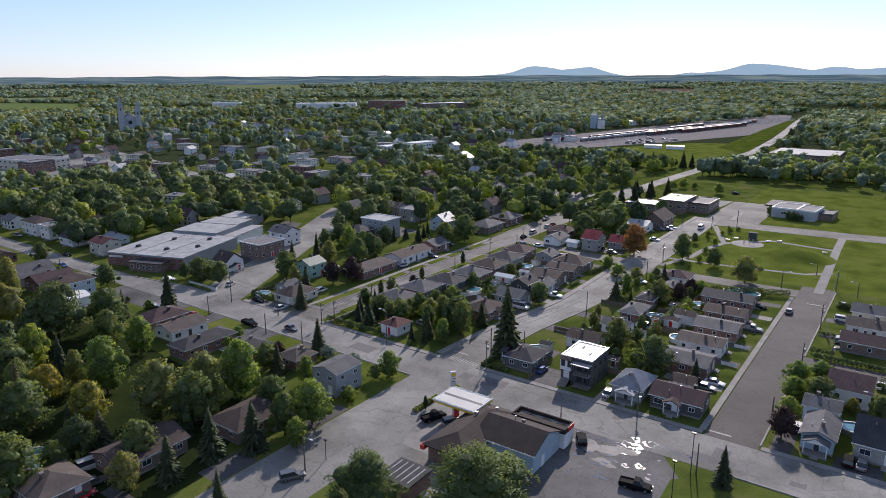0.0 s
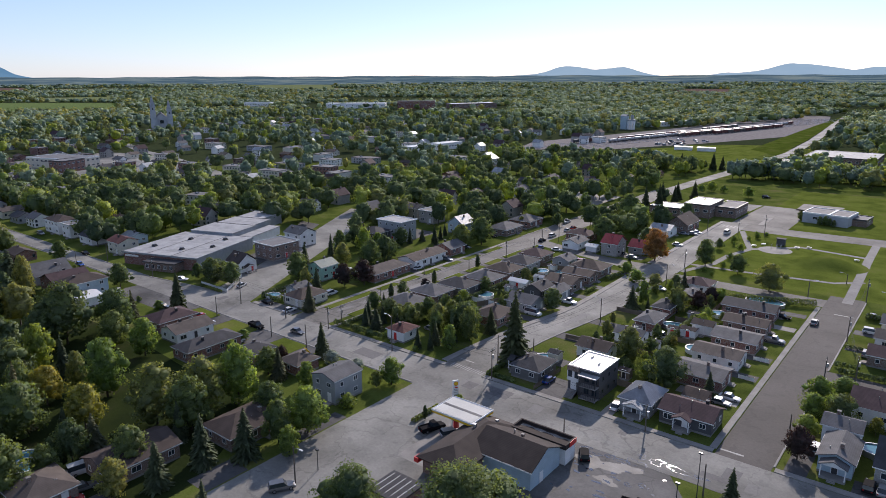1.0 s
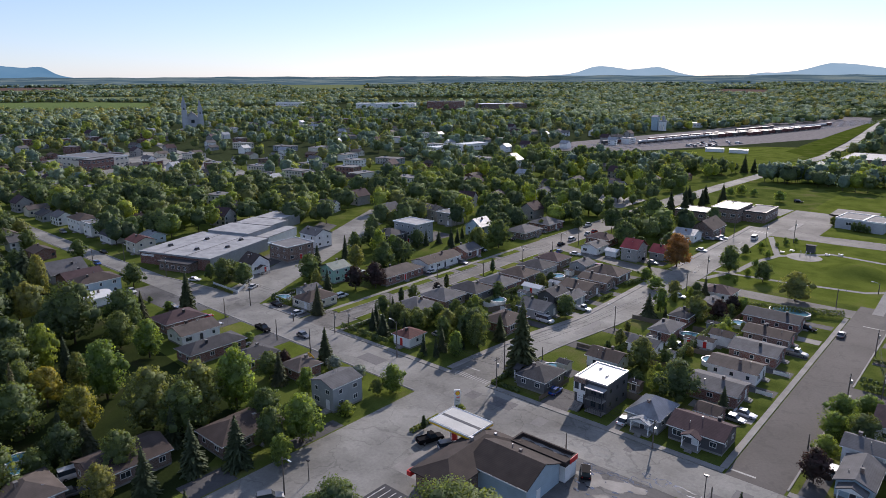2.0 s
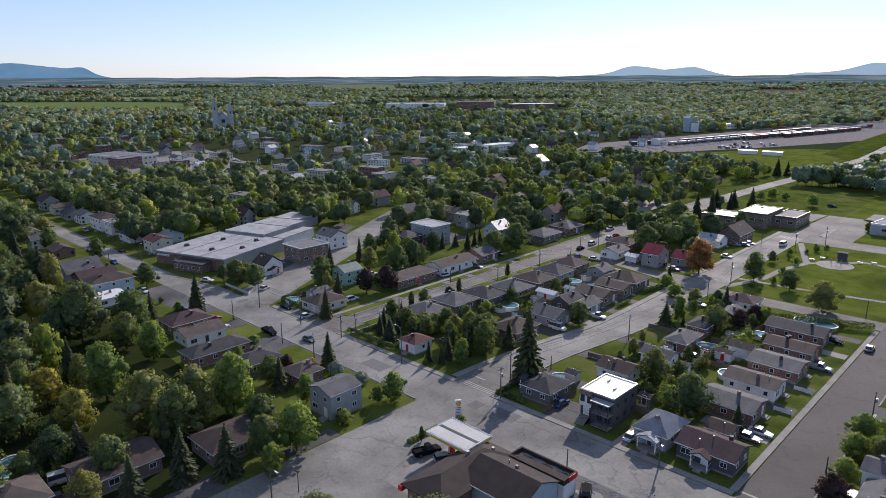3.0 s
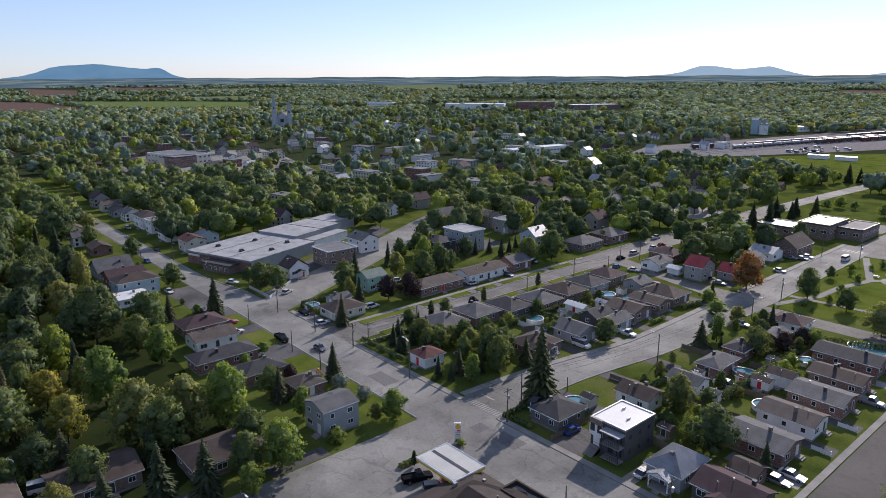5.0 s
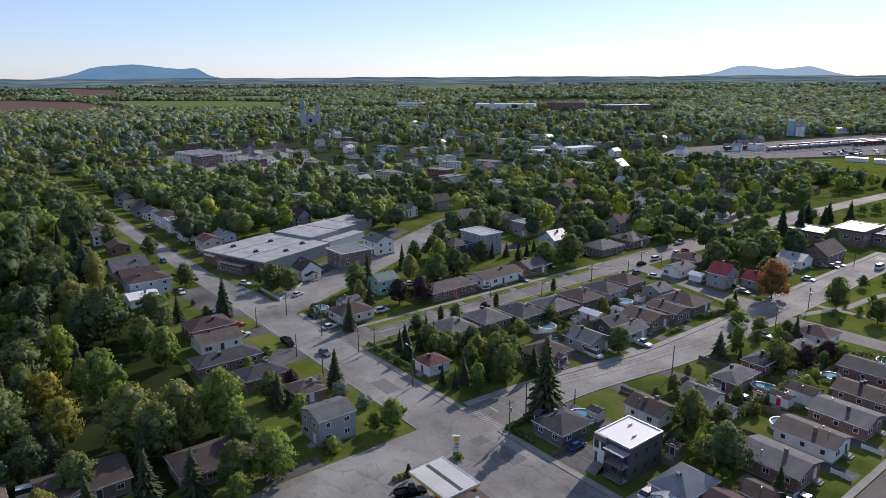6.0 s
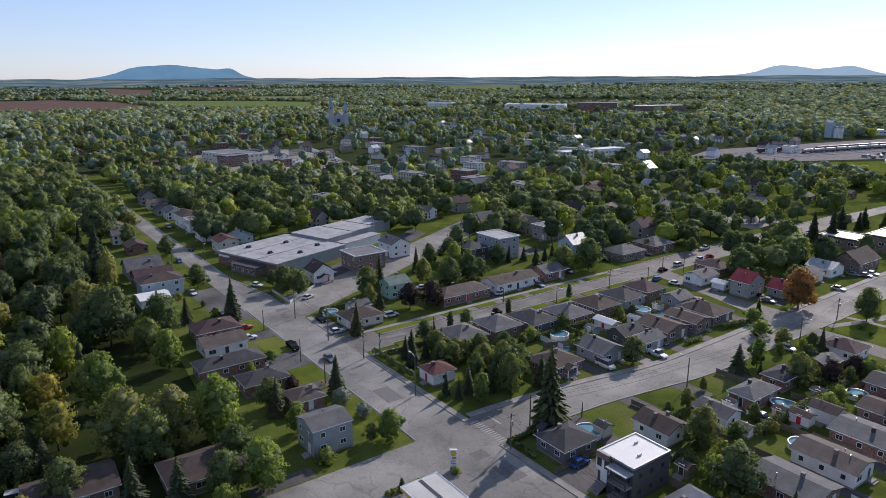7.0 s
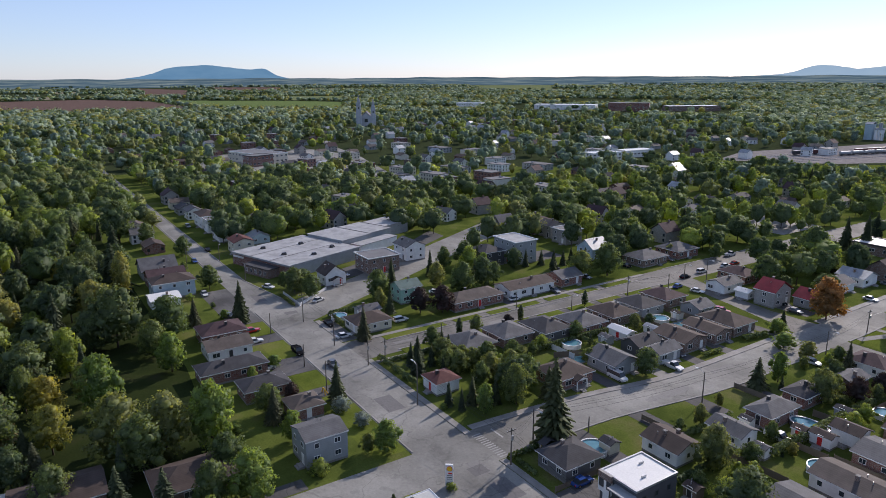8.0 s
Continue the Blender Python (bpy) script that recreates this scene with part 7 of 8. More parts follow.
# ---- landmarks ----
def church(x, y, rot):
    OBST.append((x - 20, x + 40, y - 45, y + 25))
    top = holder("church", "grey stone church with two pointed silver spires", "church")
    top.matrix_basis = pose(x, y, 0, 0, 0, rot) @ Matrix.Scale(1.1, 4)
    Geo().box(-9, 9, -10, 26, -0.3, 13).add([(-9, -10, 13), (9, -10, 13), (0, -10, 21), (-9, 26, 13), (9, 26, 13), (0, 26, 21)], [(0, 1, 2), (5, 4, 3)]).made("nave", M["panel"], top)
    roof_geo("gable", 9.5, 18.2, 13, 8.2, "y").made("roof", M["r_grey"], top).location = (0, 8, 0)
    for s, h in ((-1, 24), (1, 19)):
        t = Geo().box(s * 9 - 3.2, s * 9 + 3.2, -14, -7.6, -0.3, h).made("tower", M["panel"], top)
        Geo().box(s * 9 - 2.6, s * 9 + 2.6, -13.4, -8.2, h, h + 4.5).made("belfry", M["panel"], t)
        a = s * 9
        Geo().add([(a - 3.2, -14.0, h + 4.5), (a + 3.2, -14.0, h + 4.5), (a + 3.2, -7.6, h + 4.5), (a - 3.2, -7.6, h + 4.5), (a, -10.8, h + 19)], [(0, 1, 4), (1, 2, 4), (2, 3, 4), (3, 0, 4), (3, 2, 1, 0)]).made("spire", M["r_tin"], t, "pale metal spire")
        for sd in (-1, 1):
            Geo().box(a - 0.7, a + 0.7, -10.8 + sd * 2.62 - 0.05, -10.8 + sd * 2.62 + 0.05, h + 1, h + 3.6).made("louvre", M["darktrim"], t)
    for i in range(5):
        for s in (-1, 1):
            Geo().box(s * 9.02 - 0.06, s * 9.02 + 0.06, -4 + i * 6, -2.4 + i * 6, 4, 10).made("window", M["glass"], top)
    Geo().box(-2, 2, -10.12, -10.0, 9, 13).made("window", M["glass"], top)
    Geo().box(-1.6, 1.6, -10.12, -10.0, 0, 4.5).made("door", M["darktrim"], top)


church(-857, 492, 62)


def silo(x, y):
    OBST.append((x - 15, x + 15, y - 15, y + 15))
    top = holder("grain_silo", "blue-grey steel grain silo with white headhouse", "silo")
    top.location = (x, y, 0)
    Geo().box(-4, 4, -4, 4, -0.3, 17).made("tower", M["blueside"], top)
    roof_geo("gable", 4.3, 4.3, 17, 2.2, "x").made("roof", M["r_tin"], top)
    for i in range(3):
        Geo().tube((6.5 + 3.6 * i, -1, -0.3), (6.5 + 3.6 * i, -1, 11), 1.7, n=16).made("bin", M["trim"], top)
    Geo().box(5.5, 14.5, -1.6, 1.6, 11, 13.2).made("headhouse", M["greyside"], top)
    Geo().box(9, 12, -1.2, 1.2, 13.2, 19).made("elevator_tower", M["greyside"], top)


silo(-372, 868)
block(-378, -330, 940, 956, 6, "white", "r_tin", "long_shed", "long pale industrial shed", "shed", rot=60)
block(-345, -300, 1005, 1022, 6, "white", "r_tin", "long_shed", "long pale industrial shed", "shed", rot=60)
block(-1170, -1040, 1075, 1120, 10, "white", "r_white", "factory", "wide white-roofed factory hall", "factory", rot=38)
block(-1010, -930, 1125, 1165, 16, "brick", "r_flat", "factory", "tall brick factory hall", "factory", rot=38)
block(-945, -840, 1220, 1260, 10, "brownbrick", "r_white", "factory", "long low factory with white roof", "factory", rot=60)
block(-1350, -1290, 980, 1010, 10, "white", "r_tin", "factory", "pale industrial hall with metal roof", "factory", rot=38)
block(-598, -548, 232, 258, 8, "cream", "r_flat", "hotel", "long cream downtown block with flat roof", "shop building", 2, 16)
block(-552, -538, 226, 246, 8.5, "brick", "r_flat", "hotel", "brick-fronted corner block with flat roof", "shop building", 2, 16)
block(-416, -402, 478, 508, 6.5, "white", "r_white", "office_block", "long white two-storey block", "office", 2, -10)
block(-418, -404, 520, 552, 6, "white", "r_white", "office_block", "long white flat-roofed block", "office", 1, -6)
block(-118, -78, 560, 600, 5, "brownbrick", "r_deck", "plant_hall", "low industrial hall with shiny pale roof", "factory", 1, 0)
block(-108, -58, 615, 668, 6.5, "brownbrick", "r_deck", "plant_hall", "low industrial hall with sunlit roof", "factory", 1, 0)


# ---- woods, far town, distance ----
def free(x, y, r=0.0):
    return not any(a - r < x < b + r and c - r < y < d + r for a, b, c, d in OBST)


def in_rail(x, y):
    """The open strip of the rail yard and the road beside it."""
    if not 540 < y < 1360:
        return False
    return np.interp(y, (540, 857, 1045, 1340), (-388, -345, -268, -205)) < x < np.interp(y, (540, 690, 835, 1090, 1340), (-126, -121, -129, -151, -172))


def on_diagonal(x, y):
    e = x + 174 + (y - 131) * 0.52
    return 131 < y < 258 and -25 < e < 2.5


def wood(name, spots, mat, label, per, leaf, blobs, trunk=True):
    """Many trees as one mesh: spots are x, y, height, width; each a rounded body, blobs smaller clumps, leaves."""
    if not spots:
        return None
    rng = np.random.default_rng(len(spots))
    s = np.array(spots)
    n = len(s)
    z0 = np.array([height_at(x, y) for x, y in s[:, :2]])
    body = np.stack([s[:, 0], s[:, 1], z0 + s[:, 2] * 0.52], 1)
    body_r = np.stack([s[:, 3] * 0.37, s[:, 3] * 0.37, s[:, 2] * 0.40], 1)
    cs, rs = [], []
    turn = rng.uniform(0, 6.28, n)
    for b in range(blobs):
        f = (b + 0.5) / blobs
        t = b * 2.399963 + turn + rng.uniform(-0.6, 0.6, n)
        up = 1.0 - 1.5 * f + rng.normal(size=n) * 0.08
        side = np.sqrt(np.maximum(0.03, 1 - up * up)) * rng.uniform(0.75, 1.1, n)
        cs.append(body + np.stack([np.cos(t) * side, np.sin(t) * side, up * rng.uniform(0.82, 1.06, n)], 1) * body_r * 0.9)
        k = rng.uniform(0.75, 1.3, n) * 0.62 * blobs ** -0.5
        rs.append(np.stack([s[:, 3] * k, s[:, 3] * k, s[:, 2] * k * 0.8], 1))
    cs, rs = np.concatenate(cs), np.concatenate(rs)
    size = np.tile(leaf * s[:, 2] / 10, blobs)[:, None]
    q, qn = leaf_quads(cs, rs, per, size, rng, 0.2, 0.6)
    heart = body - np.array([0, 0, 1]) * s[:, 2:3] * 0.15
    keep = slice(0, n * (blobs // 3))
    v1, f1, n1 = clumps(body, body_r * 0.86, rng, 0.24)
    v2, f2, n2 = clumps(cs[keep], rs[keep] * 0.68, rng, 0.3)
    k = len(BALL)
    hq, h1, h2 = np.repeat(np.tile(heart, (blobs, 1)), 4 * per, axis=0), np.repeat(heart, k, axis=0), np.repeat(np.tile(heart, (blobs, 1))[keep], k, axis=0)
    v, f = np.concatenate([v1, v2]), np.concatenate([f1, f2 + len(v1)])
    nn = np.concatenate([soft_normals(v1, n1, h1), soft_normals(v2, n2, h2)])
    ob = new(name, crown_mesh(name, q, soft_normals(q.reshape(-1, 3), qn, hq), v, f, nn, M[mat]))
    tagged(ob, label, "trees", kind="stuff")
    if trunk:
        r = s[:, 2] * 0.018
        base = np.stack([s[:, 0], s[:, 1], z0 - 0.3], 1)
        top = np.stack([s[:, 0], s[:, 1], z0 + s[:, 2] * 0.55], 1)
        qs = []
        for i in range(3):
            a, b = 2.0944 * i, 2.0944 * (i + 1)
            va = np.stack([np.cos(a) * r, np.sin(a) * r, 0 * r], 1)
            vb = np.stack([np.cos(b) * r, np.sin(b) * r, 0 * r], 1)
            qs.append(np.stack([base + va, base + vb, top + vb * 0.5, top + va * 0.5], 1))
        tr = new("trunks", quads_mesh("trunks", np.concatenate(qs), M["bark"]))
        tr.parent = ob
    return ob


frng = random.Random(3)
# uncut grass darkened to stand for the shade under the trees
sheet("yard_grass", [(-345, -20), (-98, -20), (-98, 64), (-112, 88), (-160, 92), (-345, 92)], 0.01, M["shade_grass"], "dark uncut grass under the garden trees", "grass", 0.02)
# the wooded yards south of the main road
spots = []
while len(spots) < 215:
    x, y = frng.uniform(-330, -112), frng.uniform(-10, 95)
    if free(x, y, 2.5) and x + y * 0.2 < -100 and not (x > -136 and y > 36) and not y > 66 + 0.28 * (-136 - x) and all((x - a) ** 2 + (y - b) ** 2 > 16 for a, b, _ in SPOTS):
        SPOTS.append((x, y, 4))
        spots.append((x, y))
GROVE = {"leaf": [], "leaf_bright": [], "leaf_dark": [], "leaf_yellow": []}
for x, y in spots:
    h = frng.uniform(8, 16)
    if x > -160 or frng.random() < 0.3:
        plant(frng.choice(("maple", "darkmaple", "darkmaple", "bright", "yellow", "brownpine", "spruce", "pine", "spruce")), x, y, h, frng.uniform(0.65, 0.95))
    else:
        GROVE[frng.choice(("leaf", "leaf_dark", "leaf_dark", "leaf_bright", "leaf_dark", "leaf_dark", "leaf_yellow"))].append((x, y, h, h * frng.uniform(0.65, 0.95)))


# trees in the gardens, between and behind the houses
def garden(n, x0, x1, y0, y1, kinds, h0, h1, gap=2.2):
    k = tries = 0
    while k < n and tries < 600:
        tries += 1
        x, y, h = frng.uniform(x0, x1), frng.uniform(y0, y1), frng.uniform(h0, h1)
        if free(x, y, 1.4) and not on_diagonal(x, y) and all((x - a) ** 2 + (y - b) ** 2 > (gap + h * 0.14) ** 2 for a, b, _ in SPOTS):
            kind = frng.choice(kinds)
            if y > 246 and x < -95 and kind in ("maple", "darkmaple", "bright"):
                SPOTS.append((x, y, h * 0.4))
                GROVE[{"maple": "leaf", "darkmaple": "leaf_dark", "bright": "leaf_bright"}[kind]].append((x, y, h, h * frng.uniform(0.8, 1.05)))
            else:
                plant(kind, x, y, h, frng.uniform(0.75, 1.0))
            k += 1


MIX = ("maple", "lilac", "bright", "darkmaple", "spruce", "yellow")
garden(18, -122, -107, 150, 236, MIX + ("shrub",), 1.8, 5.5, 1.4)
garden(9, -138, -97, 136, 156, ("spruce", "maple", "spruce", "yellow", "bright"), 5, 8)
garden(12, -206, -166, 150, 205, ("darkmaple", "maple", "bright", "maple", "yellow", "purple", "spruce"), 7, 12.5, 3)
garden(8, -186, -170, 214, 246, ("spruce", "pine", "darkmaple"), 6, 9)
garden(22, -215, -154, 246, 330, ("darkmaple", "maple", "bright", "maple", "spruce"), 7, 13, 3)
garden(14, -138, -96, 266, 330, ("darkmaple", "maple", "maple", "spruce"), 7, 13, 3)
garden(20, -60, -48, 148, 226, MIX + ("shrub", "shrub"), 1.8, 5, 1.2)
garden(10, -79, -62, 166, 234, MIX, 2.5, 6, 1.6)
garden(12, -16, 30, 147, 240, MIX, 4, 8)
garden(4, -226, -200, 134, 146, ("maple", "bright", "darkmaple", "spruce"), 5, 9)
garden(9, -262, -95, 92, 117, ("lilac", "shrub", "bright", "shrub"), 1.8, 4)
garden(12, -82, -66, 246, 330, ("shrub", "shrub", "bright"), 1.5, 3.5)


for k, v in GROVE.items():
    wood("grove", v, k, "tall green trees standing close together in gardens", 56, 0.36, 30)


# far houses
def far_house(wall, roof, w, d, h, pitch, label):
    top = holder("far_house", label, "house", "far houses")
    g = Geo().box(-w / 2, w / 2, -d / 2, d / 2, -0.3, h)
    if pitch:
        k = pitch * d / 2 * 0.94
        for s in (-1, 1):
            x = s * w / 2
            g.add([(x, -d / 2, h), (x, d / 2, h), (x, 0, h + k), (x - s * 0.1, -d / 2, h), (x - s * 0.1, d / 2, h), (x - s * 0.1, 0, h + k)], [(0, 1, 2), (5, 4, 3), (0, 2, 5, 3), (1, 4, 5, 2)])
    g.made("wall", M[wall], top)
    if pitch:
        roof_geo("gable", w / 2 + 0.4, d / 2 + 0.4, h, pitch * d / 2, "x").made("roof", M[roof], top)
    else:
        Geo().box(-w / 2 - 0.2, w / 2 + 0.2, -d / 2 - 0.2, d / 2 + 0.2, h, h + 0.4).made("roof", M[roof], top)
    if pitch:
        Geo().box(-w * 0.2 - 0.3, -w * 0.2 + 0.3, -0.3, 0.3, h, h + pitch * d / 2 + 0.9).made("chimney", M["brownbrick"], top)
    else:
        Geo().box(-w * 0.25, -w * 0.25 + 1.6, -1.0, 0.8, h + 0.4, h + 1.3).made("roof_unit", M["r_tin"], top)
    g = Geo()
    for s, L in (("S", w), ("E", d)):
        for u in np.linspace(-0.36 * L, 0.36 * L, max(2, int(L / 3.0))):
            for z in ((0.31, 0.76) if h > 3.9 else (0.58,)):
                if s == "S":
                    g.box(u - 0.5, u + 0.5, -d / 2 - 0.05, -d / 2, h * z - 0.6, h * z + 0.6)
                else:
                    g.box(w / 2, w / 2 + 0.05, u - 0.5, u + 0.5, h * z - 0.6, h * z + 0.6)
    g.made("glazing", M["glass"], top)["kind"] = "stuff"
    return top


FAR = [far_house(a[0], a[1], a[2] * 0.84, a[3] * 0.84, a[4] * 0.9, *a[5:]) for a in (("white", "r_grey", 11, 9, 4.5, 0.6, "white house with grey gable roof among trees"), ("brick", "r_brown", 12, 9, 3.2, 0.45, "brick house with brown roof among trees"),
                               ("white", "r_tin", 10, 9, 5.5, 0.7, "white two-storey house with metal roof"), ("greyside", "r_dark", 12, 10, 3.4, 0.5, "grey house with dark roof"),
                               ("brick", "r_flat", 14, 11, 6.5, 0, "brick flat-roofed two-storey building"), ("cream", "r_tan", 12, 9, 4, 0.5, "cream house with taupe roof"),
                               ("white", "r_flat", 18, 12, 6, 0, "white flat-roofed commercial building"), ("stone", "r_plum", 11, 10, 5.5, 0.8, "stone house with steep dark roof"),
                               ("brick", "r_flat", 20, 12, 6.5, 0, "long brick commercial row with flat roof"), ("greyside", "r_grey", 26, 13, 5, 0, "long grey commercial building with flat roof"),
                               ("cream", "r_flat", 22, 12, 6, 0, "long cream commercial building with flat roof"), ("brownbrick", "r_dark", 17, 12, 6.5, 0, "dark brick commercial building with flat roof"))]
far_used = set()


def put_far(x, y, i, rot):
    src = FAR[i]
    m = pose(x, y, height_at(x, y), 0, 0, rot)
    k = 6 * (i > 7)
    OBST.append((x - 7 - k, x + 14 + k, y - 12 - k, y + 6 + k))
    if i in far_used:
        copy_thing(src, m)
    else:
        far_used.add(i)
        src.matrix_basis = m


count = 0
# houses that show between the crowns behind the warehouse
for x, y, i, rot in ((-377, 225, 0, 18), (-339, 220, 6, 18), (-303, 229, 2, 108), (-312, 213, 3, 18), (-358, 285, 1, 0), (-374, 279, 2, 90), (-367, 306, 4, 0), (-326, 307, 7, 18),
                     (-275, 244, 0, 18), (-306, 337, 6, 0), (-438, 514, 6, 18), (-574, 240, 10, 108),
                     (-352, 139, 0, 0), (-368, 138, 3, 0), (-386, 139, 5, 90), (-404, 138, 7, 0), (-290, 108, 1, 0), (-311, 107, 0, 90), (-331, 108, 5, 0), (-300, 163, 3, 0), (-322, 166, 1, 18), (-345, 162, 5, 90), (-290, 190, 7, 18),
                     (-180, 345, 3, 0), (-210, 352, 0, 90), (-232, 372, 5, 0), (-262, 352, 7, 90), (-188, 402, 0, 0), (-222, 410, 3, 90), (-258, 402, 2, 0), (-288, 384, 1, 90), (-182, 440, 5, 90), (-214, 452, 7, 0), (-250, 446, 0, 90), (-284, 430, 3, 0), (-306, 462, 2, 90), (-236, 484, 3, 0), (-270, 492, 0, 0), (-176, 476, 1, 0), (-318, 410, 5, 0)):
    put_far(x, y, i, rot)
    OBST.append((x, x + 17, y - 12, y + 2))
# rows of the old town centre
for j in range(6):
    for i in range(7):
        x, y = -650 + 42 * i + 12 * j + frng.uniform(-6, 6), 232 + 34 * j + 8 * i + frng.uniform(-5, 5)
        if free(x, y, 6) and frng.random() < 0.8:
            put_far(x, y, frng.choice((9, 10, 11, 8, 6, 7, 1, 2, 3, 5, 0, 3)), frng.choice((12, 12, 102)))
cells = [(x, y) for x in range(-900, 200, 24) for y in range(150, 760, 30)]
frng.shuffle(cells)
for cx, cy in cells:
    x, y = cx + frng.uniform(-4, 4), cy + frng.uniform(-5, 5)
    if x > -60 or (x > -165 and y > 350) or (x > -80 and y > 250) or (x > -230 and y < 290) or (x > -320 and y > 480) or not free(x, y, 7):
        continue
    if y - 270 < 0 and x > -240:
        continue
    down = -640 < x < -380 and 170 < y < 400
    if frng.random() > (0.75 if down else 0.62 if (-420 < x and y < 360) else 0.40) or count > 140:
        continue
    put_far(x, y, frng.choice((4, 6, 0, 1, 3, 7, 5)) if down else frng.randrange(8), frng.choice((0, 90, 18, 108, 180, 270)))
    count += 1

# mid-distance trees
KIN = (("leaf", "leafy green trees between the houses"), ("leaf_bright", "fresh light green trees between the houses"), ("leaf_dark", "dense dark green trees between the houses"), ("leaf_yellow", "olive-yellow trees in young leaf between houses"))
near, far = {k: [] for k, _ in KIN}, {k: [] for k, _ in KIN}
tries = total = 0
while total < 2800 and tries < 90000:
    tries += 1
    x, y = (frng.uniform(-1050, 220), frng.uniform(-60, 950)) if frng.random() < 0.84 else (frng.uniform(-480, -215), frng.uniform(134, 340))
    if not 89 < math.degrees(math.atan2(y - 20, x - 5)) < 184 or not free(x, y, 1.5):
        continue
    if x > -215 and y < 272 or (x > -330 and y < 135) or (x > -82 and y < 470):
        continue
    if in_rail(x, y) or on_diagonal(x, y) or (-155 < x < -20 and 385 < y < 488) or (-156 < x < -120 and 400 < y < 560):
        continue
    if (-690 < x < -380 and 205 < y < 440 and frng.random() < 0.66) or (-430 < x < -230 and 134 < y < 340 and frng.random() < 0.3):
        continue
    h = frng.uniform(6.5, 13.5)
    d = math.hypot(x, y)
    (near if d < 470 else far)[frng.choice(("leaf", "leaf", "leaf", "leaf_bright", "leaf_dark", "leaf_dark", "leaf_yellow"))].append((x, y, h, h * frng.uniform(0.8, 1.3)))
    total += 1
k = tries = 0
while k < 240 and tries < 6000:
    tries += 1
    x, y = frng.uniform(-335, -158), frng.uniform(325 if k < 200 else 440, 552)
    if free(x, y, 0.5) and not (-156 < x < -120):
        h = frng.uniform(7, 13)
        near[frng.choice(("leaf", "leaf", "leaf_bright", "leaf_bright", "leaf_dark"))].append((x, y, h, h * frng.uniform(0.75, 1.05)))
        k += 1
# trees along the main road going west
k = tries = 0
while k < 110 and tries < 3000:
    tries += 1
    x, y = frng.uniform(-640, -405), frng.choice((frng.uniform(135, 205), frng.uniform(96, 116)))
    if free(x, y, 0.3):
        h = frng.uniform(7, 12)
        near[frng.choice(("leaf", "leaf_bright", "leaf_dark", "leaf_yellow"))].append((x, y, h, h * frng.uniform(0.8, 1.1)))
        k += 1
# the belt of trees behind the sports field, and the wood beyond it
for i in range(330):
    if i < 110:
        f = i / 110
        x, y = -128 + 215 * f + frng.uniform(-3, 3), 496 + 24 * math.sin(f * 3.1) - 30 * max(0, f - 0.5) + frng.uniform(0, 14)
    else:
        x, y = frng.uniform(-112, 130), frng.uniform(505, 900)
        if -128 < x < -58 and 600 < y < 760:
            continue
    h = frng.uniform(9, 14)
    far[frng.choice(("leaf", "leaf", "leaf_bright", "leaf_dark"))].append((x, y, h, h * frng.uniform(0.8, 1.1)))
for x, y in ((-228, 495), (-218, 502), (-206, 510), (-203, 524), (-173, 521), (-154, 535), (-149, 541), (-197, 515), (-120, 392), (-131, 396), (-134, 380)):
    plant("spruce", x, y, frng.uniform(10, 14), 1.2)
# the close woods west of the wooded yards, and the trees along the road out
k = tries = 0
while k < 330 and tries < 4000:
    tries += 1
    x, y = (frng.uniform(-560, -328), frng.uniform(-50, 116)) if k < 240 else (frng.uniform(-440, -262), frng.uniform(146, 250))
    if free(x, y, -4.0) and not on_diagonal(x, y):
        h = frng.uniform(8, 14)
        near[frng.choice(("leaf", "leaf", "leaf_dark", "leaf_bright"))].append((x, y, h, h * frng.uniform(0.85, 1.15)))
        k += 1
# far green trees take the leaf colour with haze painted in
far["haze_leaf"] = far.pop("leaf")
KIN = KIN + (("haze_leaf", "grey-green trees in the far streets"),)
near["haze_leaf"], far["leaf"] = [], []
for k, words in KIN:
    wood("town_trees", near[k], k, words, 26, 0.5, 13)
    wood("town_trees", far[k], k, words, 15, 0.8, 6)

# ---- fields between the woods ----
FIELDS = []


def field(quad, mat, label):
    a, b, c, d = (Vector(p) for p in quad)
    xs, ys = [p[0] for p in quad], [p[1] for p in quad]
    FIELDS.append(quad)
    n = 14
    vs = []
    for j in range(n + 1):
        for i in range(n + 1):
            p = a.lerp(b, i / n).lerp(d.lerp(c, i / n), j / n)
            vs.append((p.x, p.y, height_at(p.x, p.y) + 1.2))
    g = Geo().add(vs, [(j * (n + 1) + i, j * (n + 1) + i + 1, (j + 1) * (n + 1) + i + 1, (j + 1) * (n + 1) + i) for j in range(n) for i in range(n)])
    return tagged(g.made("field", M[mat], smooth=True), label, "field", kind="structure")


def in_field(x, y):
    for q in FIELDS:
        side = [(q[(i + 1) % 4][0] - q[i][0]) * (y - q[i][1]) - (q[(i + 1) % 4][1] - q[i][1]) * (x - q[i][0]) for i in range(4)]
        if all(v > 0 for v in side) or all(v < 0 for v in side):
            return True
    return False


def sector(r0, r1, a0, a1):
    return [(5 + r * math.cos(radians(a)), 30 + r * math.sin(radians(a))) for r, a in ((r0, a0), (r0, a1), (r1, a1), (r1, a0))]


